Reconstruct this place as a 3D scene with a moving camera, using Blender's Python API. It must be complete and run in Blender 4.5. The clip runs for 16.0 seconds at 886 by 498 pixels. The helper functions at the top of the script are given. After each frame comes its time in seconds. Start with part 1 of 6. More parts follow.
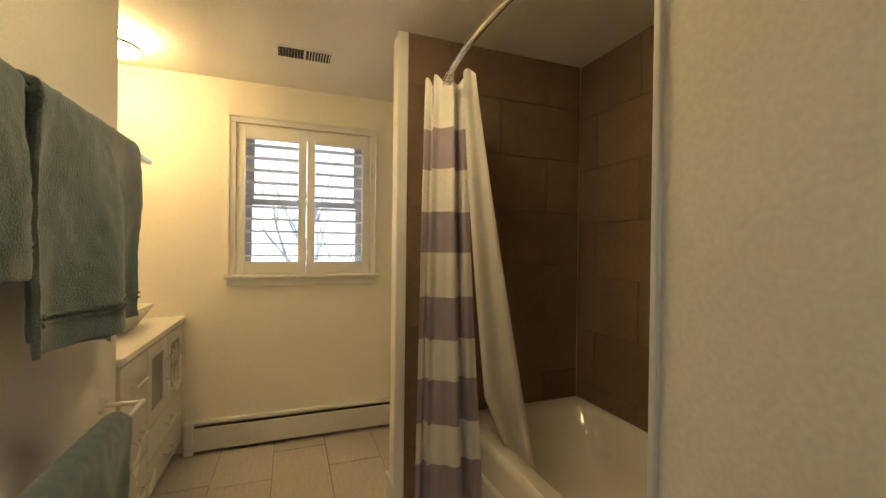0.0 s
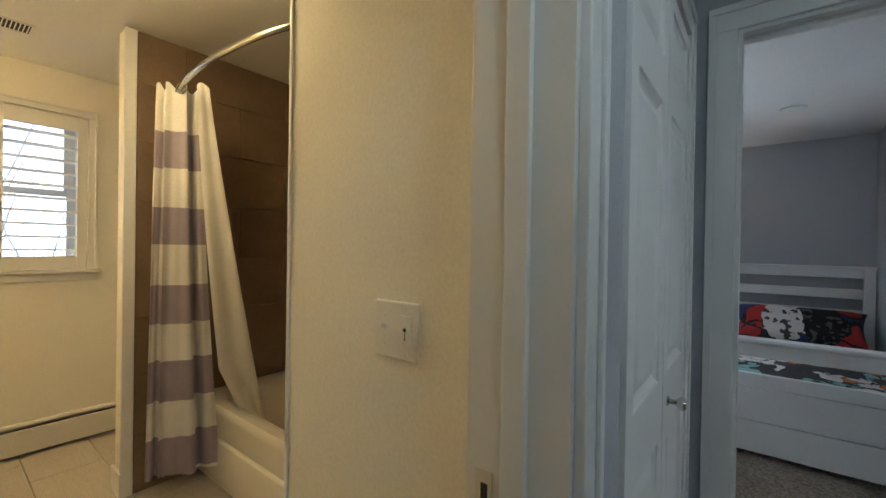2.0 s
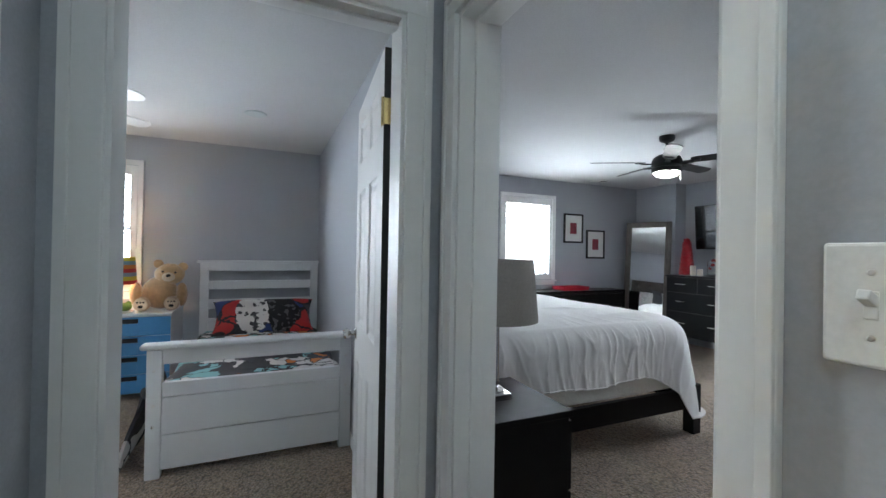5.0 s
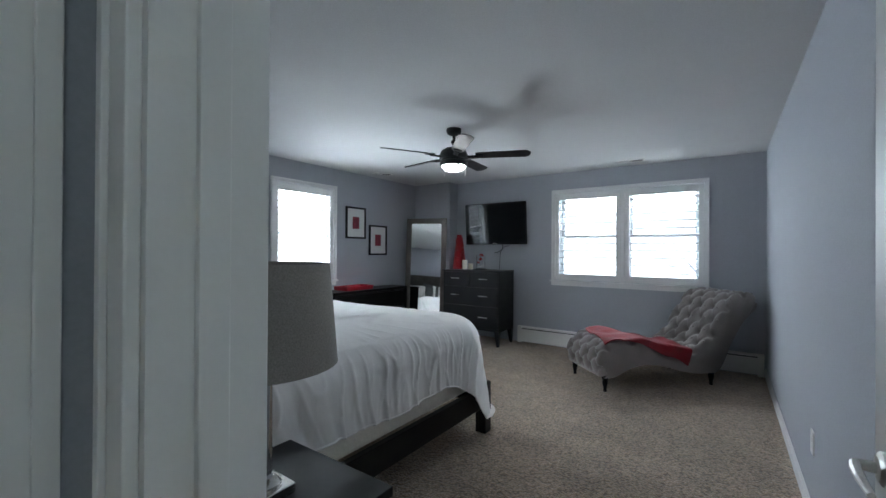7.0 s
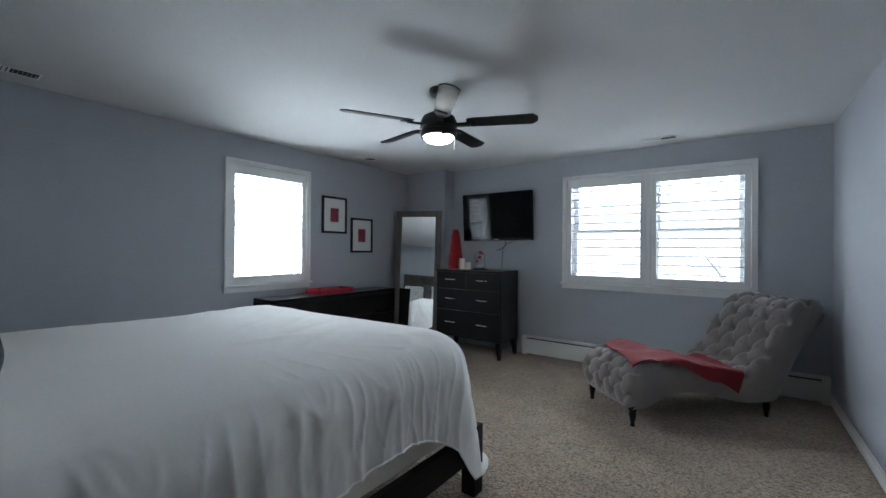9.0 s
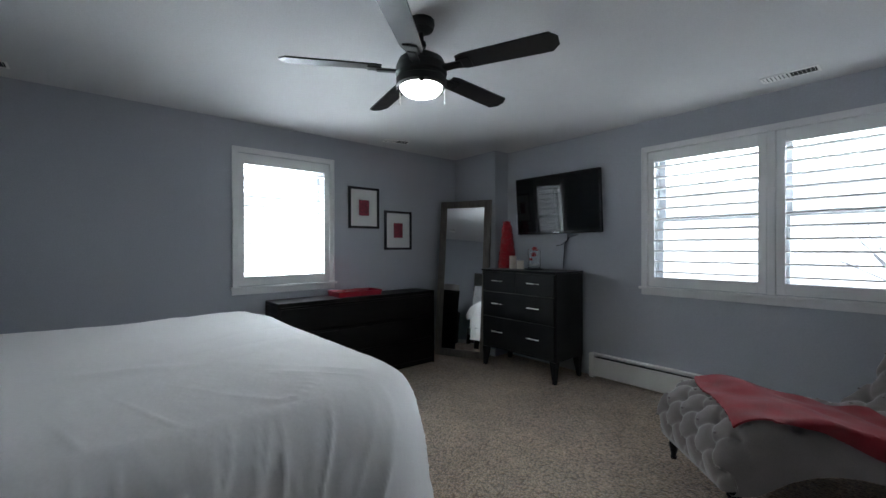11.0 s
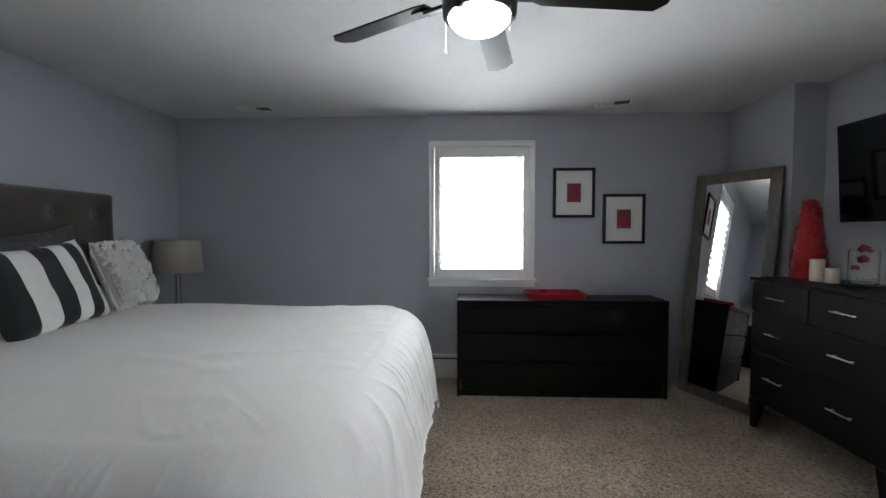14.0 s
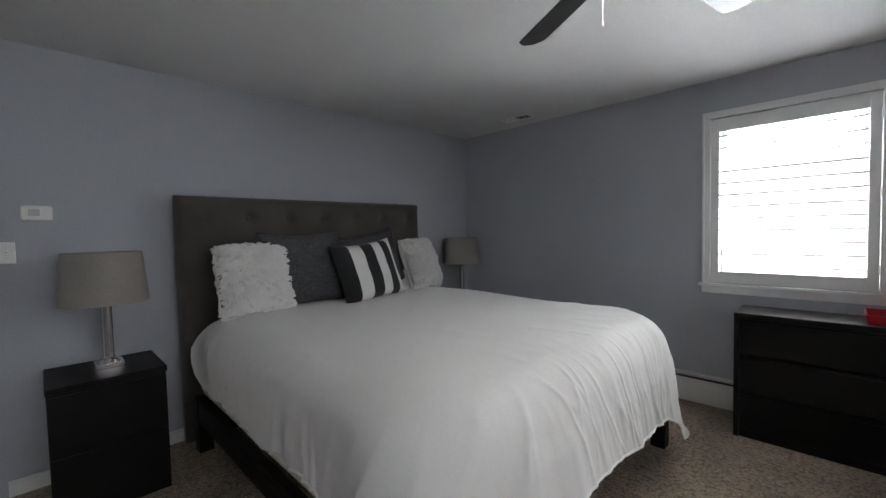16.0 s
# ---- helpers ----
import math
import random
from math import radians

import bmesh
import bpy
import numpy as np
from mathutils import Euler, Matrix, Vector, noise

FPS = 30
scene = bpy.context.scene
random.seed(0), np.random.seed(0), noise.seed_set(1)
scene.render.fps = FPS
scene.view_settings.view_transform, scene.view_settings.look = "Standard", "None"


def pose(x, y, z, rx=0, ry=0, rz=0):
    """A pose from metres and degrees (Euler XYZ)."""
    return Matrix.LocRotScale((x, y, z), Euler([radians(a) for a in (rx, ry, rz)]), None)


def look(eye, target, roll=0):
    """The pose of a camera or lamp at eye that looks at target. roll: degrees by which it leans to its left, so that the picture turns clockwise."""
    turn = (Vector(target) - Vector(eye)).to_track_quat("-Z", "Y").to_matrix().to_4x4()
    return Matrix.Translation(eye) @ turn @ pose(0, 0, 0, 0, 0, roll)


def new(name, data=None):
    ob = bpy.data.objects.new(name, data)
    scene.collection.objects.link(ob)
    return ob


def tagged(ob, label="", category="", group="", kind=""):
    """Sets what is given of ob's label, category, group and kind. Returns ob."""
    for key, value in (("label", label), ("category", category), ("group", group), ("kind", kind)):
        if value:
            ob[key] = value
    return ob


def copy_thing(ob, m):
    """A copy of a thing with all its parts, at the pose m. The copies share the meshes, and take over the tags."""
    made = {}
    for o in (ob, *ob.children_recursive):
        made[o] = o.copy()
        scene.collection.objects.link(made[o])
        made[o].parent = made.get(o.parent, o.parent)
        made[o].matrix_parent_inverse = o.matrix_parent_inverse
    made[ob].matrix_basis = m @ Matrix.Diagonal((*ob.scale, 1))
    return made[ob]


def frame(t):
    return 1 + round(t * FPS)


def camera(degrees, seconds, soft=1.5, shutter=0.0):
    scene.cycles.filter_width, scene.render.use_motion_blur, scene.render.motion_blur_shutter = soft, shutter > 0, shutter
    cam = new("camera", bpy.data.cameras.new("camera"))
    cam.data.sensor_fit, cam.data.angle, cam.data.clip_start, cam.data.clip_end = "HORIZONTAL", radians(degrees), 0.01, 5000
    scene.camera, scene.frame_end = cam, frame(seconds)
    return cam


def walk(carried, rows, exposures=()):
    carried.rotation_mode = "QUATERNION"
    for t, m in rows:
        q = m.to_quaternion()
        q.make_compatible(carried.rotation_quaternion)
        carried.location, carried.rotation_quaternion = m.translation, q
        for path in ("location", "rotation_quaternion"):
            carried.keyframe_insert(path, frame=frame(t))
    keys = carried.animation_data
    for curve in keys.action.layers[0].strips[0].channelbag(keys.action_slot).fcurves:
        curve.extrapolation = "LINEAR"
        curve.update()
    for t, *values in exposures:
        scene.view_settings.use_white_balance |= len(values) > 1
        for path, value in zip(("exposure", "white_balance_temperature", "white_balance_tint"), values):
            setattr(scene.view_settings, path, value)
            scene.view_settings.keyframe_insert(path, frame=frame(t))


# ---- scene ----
cam = camera(95.3, 16.0)
PATH = [
    (0, (0.292, -0.023, 1.344), (1.0, 1.847, 1.333), 0.7),
    (0.5, (0.27, -0.193, 1.344), (1.137, 1.609, 1.331), 0.8),
    (1, (0.229, -0.356, 1.336), (1.344, 1.304, 1.325), 0.9),
    (1.5, (0.2, -0.489, 1.332), (1.563, 0.975, 1.322), 1.0),
    (2, (0.171, -0.604, 1.328), (1.747, 0.627, 1.317), 0.9),
    (2.5, (0.176, -0.71, 1.334), (1.932, 0.248, 1.328), 0.9),
    (3, (0.208, -0.774, 1.325), (2.102, -0.134, 1.325), 1.0),
    (3.5, (0.263, -0.808, 1.318), (2.241, -0.508, 1.326), 1.0),
    (4, (0.337, -0.824, 1.315), (2.336, -0.904, 1.324), 0.9),
    (4.3, (0.421, -0.84, 1.316), (2.394, -1.163, 1.325), 1.0),
    (4.5, (0.475, -0.85, 1.312), (2.416, -1.33, 1.329), 1.0),
    (5, (0.65, -0.892, 1.334), (2.481, -1.698, 1.348), 1.0),
    (5.2, (0.7, -0.905, 1.325), (2.5, -1.84, 1.335), 0.9),
    (7.3, (1.284, -1.318, 1.341), (2.408, -2.982, 1.352), 0.2),
    (7.5, (1.321, -1.375, 1.326), (2.447, -3.039, 1.339), 0.1),
    (8, (1.406, -1.565, 1.328), (2.53, -3.219, 1.332), 0.0),
    (10.3, (1.612, -2.656, 1.292), (2.986, -4.11, 1.289), 0.2),
    (10.5, (1.605, -2.764, 1.298), (3.022, -4.176, 1.289), -0.1),
    (11, (1.603, -3.032, 1.297), (3.128, -4.326, 1.288), -0.1),
    (11.5, (1.61, -3.304, 1.287), (3.259, -4.437, 1.275), 0.0),
    (12, (1.638, -3.531, 1.282), (3.397, -4.482, 1.267), 0.1),
    (12.5, (1.67, -3.738, 1.266), (3.53, -4.473, 1.251), 0.1),
    (13, (1.721, -3.933, 1.279), (3.668, -4.388, 1.251), 0.2),
    (13.5, (1.789, -4.059, 1.328), (3.779, -4.249, 1.274), 0.1),
    (14, (1.82, -4.209, 1.371), (3.816, -4.126, 1.289), 0.0),
    (14.5, (1.842, -4.347, 1.344), (3.794, -3.917, 1.272), -0.3),
    (15, (1.863, -4.443, 1.343), (3.711, -3.682, 1.28), -0.5),
    (15.5, (1.932, -4.592, 1.38), (3.601, -3.493, 1.297), -0.8),
    (16, (2.0, -4.7, 1.376), (3.411, -3.285, 1.288), -1.3),
]
walk(cam, [(t, look(eye, target, roll)) for t, eye, target, roll in PATH],
     [(0, 0.7, 6500, 10), (1.0, 0.8, 6450, 9), (1.5, 0.85, 6400, 8), (2.0, 1.0, 6400, 8), (2.6, 1.25, 6300, 7), (3.0, 1.4, 6250, 6), (3.5, 1.4, 6150, 5), (4.0, 1.4, 6200, 6), (5.0, 1.5, 6450, 9),
      (7.5, 1.0, 6300, 7), (8.2, 1.0, 6300, 7), (10.5, 0.6, 6450, 8), (12.5, 0.64, 6700, 10), (14.5, 0.95, 7100, 12), (16.0, 0.6, 7200, 13)])

# ---- world, sun and large lights ----
world = bpy.data.worlds.new("world")
scene.world = world
world.use_nodes = True
_wn = world.node_tree.nodes
_sky = _wn.new("ShaderNodeTexSky")
_sky.sky_type, _sky.sun_disc = "NISHITA", False
_sky.sun_elevation, _sky.sun_rotation = radians(38), radians(300)
world.node_tree.links.new(_sky.outputs[0], _wn["Background"].inputs[0])
_wn["Background"].inputs[1].default_value = 0.15

_sun = new("sun", bpy.data.lights.new("sun", "SUN"))
_sun.data.energy, _sun.data.angle, _sun.data.color = 1.0, radians(15), (1.0, 0.95, 0.88)
_sun.matrix_world = look((-6, 8, 9), (0, 0, 0))


def area_lamp(name, eye, target, w, h, watts, colour):
    ob = new(name, bpy.data.lights.new(name, "AREA"))
    ob.data.shape, ob.data.size, ob.data.size_y = "RECTANGLE", w, h
    ob.data.energy, ob.data.color = watts, colour
    ob.matrix_world = look(eye, target)
    return ob


def point_lamp(name, at, watts, colour, radius=0.05):
    ob = new(name, bpy.data.lights.new(name, "POINT"))
    ob.data.energy, ob.data.color, ob.data.shadow_soft_size = watts, colour, radius
    ob.location = at
    return ob


DAY = (0.80, 0.90, 1.0)
WARM = (1.0, 0.66, 0.32)
area_lamp("sky_window_south", (2.31, -7.45, 2.35), (2.31, -5.7, 1.1), 2.2, 1.0, 100, DAY)
area_lamp("sky_window_east", (6.25, -4.405, 2.3), (4.9, -4.405, 1.15), 1.2, 1.0, 90, DAY)
area_lamp("snow_light_east", (6.15, -4.405, 0.70), (5.0, -4.405, 1.85), 1.3, 0.9, 210, DAY)
area_lamp("sky_window_kids", (5.77, 0.75, 1.55), (0, 0.75, 1.55), 1.2, 1.5, 76, DAY)
point_lamp("table_lamp_bulb", (5.22, 0.345, 1.06), 4, (1.0, 0.72, 0.4), 0.03)

# ---- materials ----


def rgb(c):
    return (*c, 1.0)


def mat(name, colour, rough=0.5, metal=0.0, var=0.06, vscale=3.0, grain=0.04, gscale=120.0, bump=0.0, bscale=200.0,
        bdist=0.002, sheen=0.0, spec=0.5, tile_random=0.0, coat=0.0, stretch=(1, 1, 1)):
    """Principled surface with a slow and a fine variation of tone and a fine relief."""
    m = bpy.data.materials.new(name)
    m.use_nodes = True
    nt = m.node_tree
    N, L = nt.nodes, nt.links
    b = N["Principled BSDF"]
    b.inputs["Roughness"].default_value = rough
    b.inputs["Metallic"].default_value = metal
    b.inputs["Specular IOR Level"].default_value = spec
    b.inputs["Sheen Weight"].default_value = sheen
    b.inputs["Coat Weight"].default_value = coat
    tc = N.new("ShaderNodeTexCoord")
    mp = N.new("ShaderNodeMapping")
    mp.inputs["Scale"].default_value = stretch
    L.new(tc.outputs["Object"], mp.inputs[0])
    n1 = N.new("ShaderNodeTexNoise")
    n1.inputs["Scale"].default_value, n1.inputs["Detail"].default_value = vscale, 5
    n2 = N.new("ShaderNodeTexNoise")
    n2.inputs["Scale"].default_value, n2.inputs["Detail"].default_value = gscale, 2
    L.new(mp.outputs[0], n1.inputs[0])
    L.new(mp.outputs[0], n2.inputs[0])
    r1 = N.new("ShaderNodeMapRange")
    r1.inputs[1].default_value, r1.inputs[2].default_value = 0.3, 0.7
    r1.inputs[3].default_value, r1.inputs[4].default_value = 1 - var, 1 + var
    L.new(n1.outputs[0], r1.inputs[0])
    r2 = N.new("ShaderNodeMapRange")
    r2.inputs[1].default_value, r2.inputs[2].default_value = 0.3, 0.7
    r2.inputs[3].default_value, r2.inputs[4].default_value = 1 - grain, 1 + grain
    L.new(n2.outputs[0], r2.inputs[0])
    mul = N.new("ShaderNodeMath")
    mul.operation = "MULTIPLY"
    L.new(r1.outputs[0], mul.inputs[0])
    L.new(r2.outputs[0], mul.inputs[1])
    last = mul
    if tile_random:
        oi = N.new("ShaderNodeObjectInfo")
        r3 = N.new("ShaderNodeMapRange")
        r3.inputs[3].default_value, r3.inputs[4].default_value = 1 - tile_random, 1 + tile_random
        L.new(oi.outputs["Random"], r3.inputs[0])
        m3 = N.new("ShaderNodeMath")
        m3.operation = "MULTIPLY"
        L.new(mul.outputs[0], m3.inputs[0])
        L.new(r3.outputs[0], m3.inputs[1])
        last = m3
    vm = N.new("ShaderNodeVectorMath")
    vm.operation = "SCALE"
    vm.inputs[0].default_value = colour
    L.new(last.outputs[0], vm.inputs["Scale"])
    L.new(vm.outputs[0], b.inputs["Base Color"])
    rr = N.new("ShaderNodeMapRange")
    rr.inputs[1].default_value, rr.inputs[2].default_value = 0.3, 0.7
    rr.inputs[3].default_value, rr.inputs[4].default_value = max(0.02, rough * 0.85), min(1, rough * 1.15)
    L.new(n1.outputs[0], rr.inputs[0])
    L.new(rr.outputs[0], b.inputs["Roughness"])
    if bump:
        n3 = N.new("ShaderNodeTexNoise")
        n3.inputs["Scale"].default_value, n3.inputs["Detail"].default_value = bscale, 3
        L.new(mp.outputs[0], n3.inputs[0])
        bp = N.new("ShaderNodeBump")
        bp.inputs["Strength"].default_value, bp.inputs["Distance"].default_value = bump, bdist
        L.new(n3.outputs[0], bp.inputs["Height"])
        L.new(bp.outputs[0], b.inputs["Normal"])
    return m


def glow(name, colour, strength):
    m = bpy.data.materials.new(name)
    m.use_nodes = True
    b = m.node_tree.nodes["Principled BSDF"]
    b.inputs["Base Color"].default_value = rgb((0.8, 0.8, 0.8))
    b.inputs["Emission Color"].default_value = rgb(colour)
    b.inputs["Emission Strength"].default_value = strength
    return m


def banded(name, axis, edges, colours, rough=0.85, bump=0.3, bscale=300.0):
    """Cloth with woven bands along one axis of the object."""
    m = mat(name, colours[0], rough, bump=bump, bscale=bscale, bdist=0.001, sheen=0.1)
    nt = m.node_tree
    N, L = nt.nodes, nt.links
    b = N["Principled BSDF"]
    tc = N.new("ShaderNodeTexCoord")
    sp = N.new("ShaderNodeSeparateXYZ")
    L.new(tc.outputs["Object"], sp.inputs[0])
    lo, hi = edges[0], edges[-1]
    mr = N.new("ShaderNodeMapRange")
    mr.inputs[1].default_value, mr.inputs[2].default_value = lo, hi
    L.new(sp.outputs[axis], mr.inputs[0])
    cr = N.new("ShaderNodeValToRGB")
    cr.color_ramp.interpolation = "CONSTANT"
    els = cr.color_ramp.elements
    els[0].position, els[0].color = 0.0, rgb(colours[0])
    els[1].position, els[1].color = (edges[1] - lo) / (hi - lo), rgb(colours[1])
    for e, c in zip(edges[2:-1], colours[2:]):
        k = els.new((e - lo) / (hi - lo))
        k.color = rgb(c)
    L.new(mr.outputs[0], cr.inputs[0])
    mix = N.new("ShaderNodeVectorMath")
    mix.operation = "MULTIPLY"
    scale = next(n for n in N if n.type == "VECT_MATH" and n.operation == "SCALE")
    scale.inputs[0].default_value = (1, 1, 1)
    L.new(cr.outputs[0], mix.inputs[0])
    L.new(scale.outputs[0], mix.inputs[1])
    L.new(mix.outputs[0], b.inputs["Base Color"])
    return m


def patches(name, colours, scale, rough=0.85):
    """Printed cloth: crooked patches of several colours with dark outlines."""
    m = mat(name, colours[0], rough, bump=0.2, bscale=300)
    nt = m.node_tree
    N, L = nt.nodes, nt.links
    b = N["Principled BSDF"]
    tc = N.new("ShaderNodeTexCoord")
    nz = N.new("ShaderNodeTexNoise")
    nz.inputs["Scale"].default_value, nz.inputs["Detail"].default_value = scale * 0.9, 3
    L.new(tc.outputs["Object"], nz.inputs[0])
    vm = N.new("ShaderNodeVectorMath")
    vm.operation = "MULTIPLY_ADD"
    vm.inputs[1].default_value = (0.25, 0.25, 0.25)
    L.new(nz.outputs["Color"], vm.inputs[0])
    L.new(tc.outputs["Object"], vm.inputs[2])
    vo = N.new("ShaderNodeTexVoronoi")
    vo.inputs["Scale"].default_value = scale
    L.new(vm.outputs[0], vo.inputs[0])
    sp = N.new("ShaderNodeSeparateColor")
    L.new(vo.outputs["Color"], sp.inputs[0])
    cr = N.new("ShaderNodeValToRGB")
    cr.color_ramp.interpolation = "CONSTANT"
    els = cr.color_ramp.elements
    n = len(colours)
    els[0].position, els[0].color = 0.0, rgb(colours[0])
    els[1].position, els[1].color = 1 / n, rgb(colours[1])
    for i in range(2, n):
        els.new(i / n).color = rgb(colours[i])
    L.new(sp.outputs[0], cr.inputs[0])
    ve = N.new("ShaderNodeTexVoronoi")
    ve.feature = "DISTANCE_TO_EDGE"
    ve.inputs["Scale"].default_value = scale
    L.new(vm.outputs[0], ve.inputs[0])
    gt = N.new("ShaderNodeMath")
    gt.operation = "GREATER_THAN"
    gt.inputs[1].default_value = 0.045
    L.new(ve.outputs["Distance"], gt.inputs[0])
    mx = N.new("ShaderNodeMix")
    mx.data_type = "RGBA"
    mx.inputs["A"].default_value = (0.02, 0.02, 0.025, 1)
    L.new(gt.outputs[0], mx.inputs["Factor"])
    L.new(cr.outputs[0], mx.inputs["B"])
    L.new(mx.outputs["Result"], b.inputs["Base Color"])
    return m


def clear(name, tint=(1, 1, 1), rough=0.0):
    m = bpy.data.materials.new(name)
    m.use_nodes = True
    b = m.node_tree.nodes["Principled BSDF"]
    b.inputs["Base Color"].default_value = rgb(tint)
    b.inputs["Roughness"].default_value = rough
    b.inputs["Transmission Weight"].default_value = 1.0
    b.inputs["IOR"].default_value = 1.45
    return m


M_GREY = mat("grey wall paint", (0.42, 0.437, 0.472), 0.9, spec=0.2, var=0.02, vscale=1.2, bump=0.25, bscale=60, bdist=0.002)
M_CREAM = mat("cream wall paint", (0.84, 0.81, 0.73), 0.6, spec=0.2, var=0.02, vscale=1.5, bump=0.45, bscale=28, bdist=0.003)
# Paler than M_CEIL so that the bathroom bounces more lamp light.
M_CEILBATH = mat("lightened white ceiling paint", (0.82, 0.81, 0.78), 0.8, var=0.02, bump=0.2, bscale=90, bdist=0.001)
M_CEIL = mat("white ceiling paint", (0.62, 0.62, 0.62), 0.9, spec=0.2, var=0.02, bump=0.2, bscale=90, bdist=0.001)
M_TRIM = mat("white gloss trim", (0.74, 0.74, 0.73), 0.45, var=0.02, vscale=1.5, grain=0.01)
M_SHUT = mat("white shutter paint", (0.74, 0.74, 0.73), 0.35, var=0.015, grain=0.01)
M_VINYL = mat("grey vinyl sash", (0.48, 0.51, 0.54), 0.4, var=0.02)
M_GLASS = clear("window glass")
M_HEAT = mat("enamelled heater cover", (0.70, 0.69, 0.66), 0.35, var=0.02)
# Near-black for shade in gaps, slots and holes, also for small black details.
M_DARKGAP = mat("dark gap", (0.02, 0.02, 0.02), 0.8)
M_BLACKWOOD = mat("black-brown wood veneer", (0.0065, 0.0055, 0.0055), 0.45, spec=0.16, var=0.2, vscale=4, grain=0.2, gscale=60, bump=0.05, bscale=90,
                  stretch=(1, 1, 8))
M_BLACK = mat("black stained wood", (0.008, 0.008, 0.009), 0.45, spec=0.3, var=0.15, grain=0.1, bump=0.05, bscale=90)
M_CHROME = mat("brushed nickel", (0.70, 0.69, 0.67), 0.30, metal=1.0, var=0.03)
M_BRASS = mat("polished brass", (0.72, 0.55, 0.24), 0.25, metal=1.0, var=0.05)
M_PLASTIC = mat("white plastic plate", (0.80, 0.79, 0.76), 0.35, var=0.01)
M_SHADE = mat("grey linen lampshade", (0.27, 0.245, 0.225), 0.9, var=0.05, grain=0.18, gscale=260, bump=0.4, bscale=350, bdist=0.001)
M_DUVET = mat("white cotton duvet", (0.83, 0.81, 0.795), 0.8, var=0.02, vscale=2, grain=0.02, bump=0.25, bscale=9, bdist=0.012, sheen=0.15)
M_BOXSPRING = mat("cream quilted ticking", (0.74, 0.70, 0.63), 0.85, var=0.04, bump=0.5, bscale=35, bdist=0.006)
M_HEADBOARD = mat("charcoal velvet", (0.062, 0.054, 0.047), 0.85, var=0.25, vscale=6, grain=0.12, gscale=250, bump=0.2, bscale=300, sheen=0.35)
M_CHAISE = mat("taupe grey velvet", (0.19, 0.168, 0.158), 0.85, var=0.12, vscale=8, grain=0.1, gscale=250, bump=0.2, bscale=300, sheen=0.4)
M_THROW = mat("crimson fleece", (0.20, 0.008, 0.014), 0.9, var=0.2, vscale=10, grain=0.12, gscale=200, bump=0.5, bscale=120, bdist=0.004, sheen=0.08)
M_RED = mat("red lacquer", (0.33, 0.008, 0.02), 0.3, var=0.08)
M_REDFELT = mat("red felt petals", (0.36, 0.006, 0.012), 0.8, var=0.2, vscale=20, sheen=0.2)
M_WAX = mat("ivory candle wax", (0.75, 0.68, 0.58), 0.5, var=0.03)
M_SCREEN = mat("glossy black screen", (0.004, 0.004, 0.005), 0.055, spec=0.35, var=0.0, grain=0.0)
M_TVCASE = mat("black gloss plastic", (0.008, 0.008, 0.009), 0.2, var=0.02)
M_MIRROR = mat("silvered mirror", (0.86, 0.87, 0.87), 0.012, metal=1.0, var=0.0, grain=0.0)
M_GREYWOOD = mat("weathered grey-brown wood", (0.13, 0.115, 0.10), 0.6, var=0.3, vscale=8, grain=0.15, gscale=80, bump=0.3, bscale=60, stretch=(6, 6, 1))
M_PAPER = mat("off-white mat board", (0.70, 0.70, 0.68), 0.8, var=0.02)
M_PRINT = mat("mottled crimson print", (0.25, 0.03, 0.05), 0.7, var=0.5, vscale=40, grain=0.3)
M_WHITEWOOD = mat("white painted wood", (0.70, 0.71, 0.72), 0.35, var=0.02, grain=0.01)
M_BLUE = mat("sky blue painted board", (0.07, 0.27, 0.55), 0.4, var=0.05)
M_BEAR = mat("tan plush fur", (0.52, 0.33, 0.17), 0.95, var=0.15, vscale=18, grain=0.25, gscale=180, bump=1.0, bscale=140, bdist=0.006, sheen=0.5)
M_BEARPALE = mat("cream plush fur", (0.68, 0.55, 0.40), 0.95, var=0.1, grain=0.2, gscale=180, bump=0.8, bscale=140, bdist=0.005, sheen=0.4)
M_FURWHITE = mat("white ruffled fabric", (0.74, 0.73, 0.71), 0.9, var=0.05, bump=0.3, bscale=150, sheen=0.2)
M_CHARCOAL = mat("charcoal slub weave", (0.075, 0.076, 0.082), 0.9, var=0.6, vscale=45, grain=0.6, gscale=150, bump=0.5, bscale=200, stretch=(1, 1, 5))
M_TOWEL = mat("grey teal terry towel", (0.125, 0.178, 0.195), 0.95, var=0.12, vscale=14, grain=0.25, gscale=320, bump=1.0, bscale=260, bdist=0.004, sheen=0.5)
M_TILEDARK = mat("umber porcelain tile", (0.20, 0.138, 0.092), 0.45, spec=0.35, var=0.12, vscale=5, grain=0.06, gscale=60, tile_random=0.10)
M_GROUTDARK = mat("brown grout", (0.18, 0.13, 0.092), 0.9)
M_TILEFLOOR = mat("pale striated floor tile", (0.46, 0.43, 0.39), 0.38, var=0.08, vscale=6, grain=0.12, gscale=30, tile_random=0.05, stretch=(9, 1, 1))
M_GROUTFLOOR = mat("grey grout", (0.20, 0.18, 0.16), 0.9)
M_TUB = mat("glossy white acrylic", (0.72, 0.70, 0.66), 0.12, var=0.01, grain=0.0)
M_LINER = mat("white curtain liner", (0.62, 0.60, 0.57), 0.6, var=0.03, bump=0.3, bscale=20, bdist=0.004)
M_STEEL = mat("polished steel", (0.66, 0.65, 0.63), 0.15, metal=1.0, var=0.02)
M_CERAMIC = mat("white glazed ceramic", (0.74, 0.73, 0.70), 0.1, var=0.01)
M_VANITY = mat("white lacquered cabinet", (0.70, 0.69, 0.66), 0.25, var=0.015)
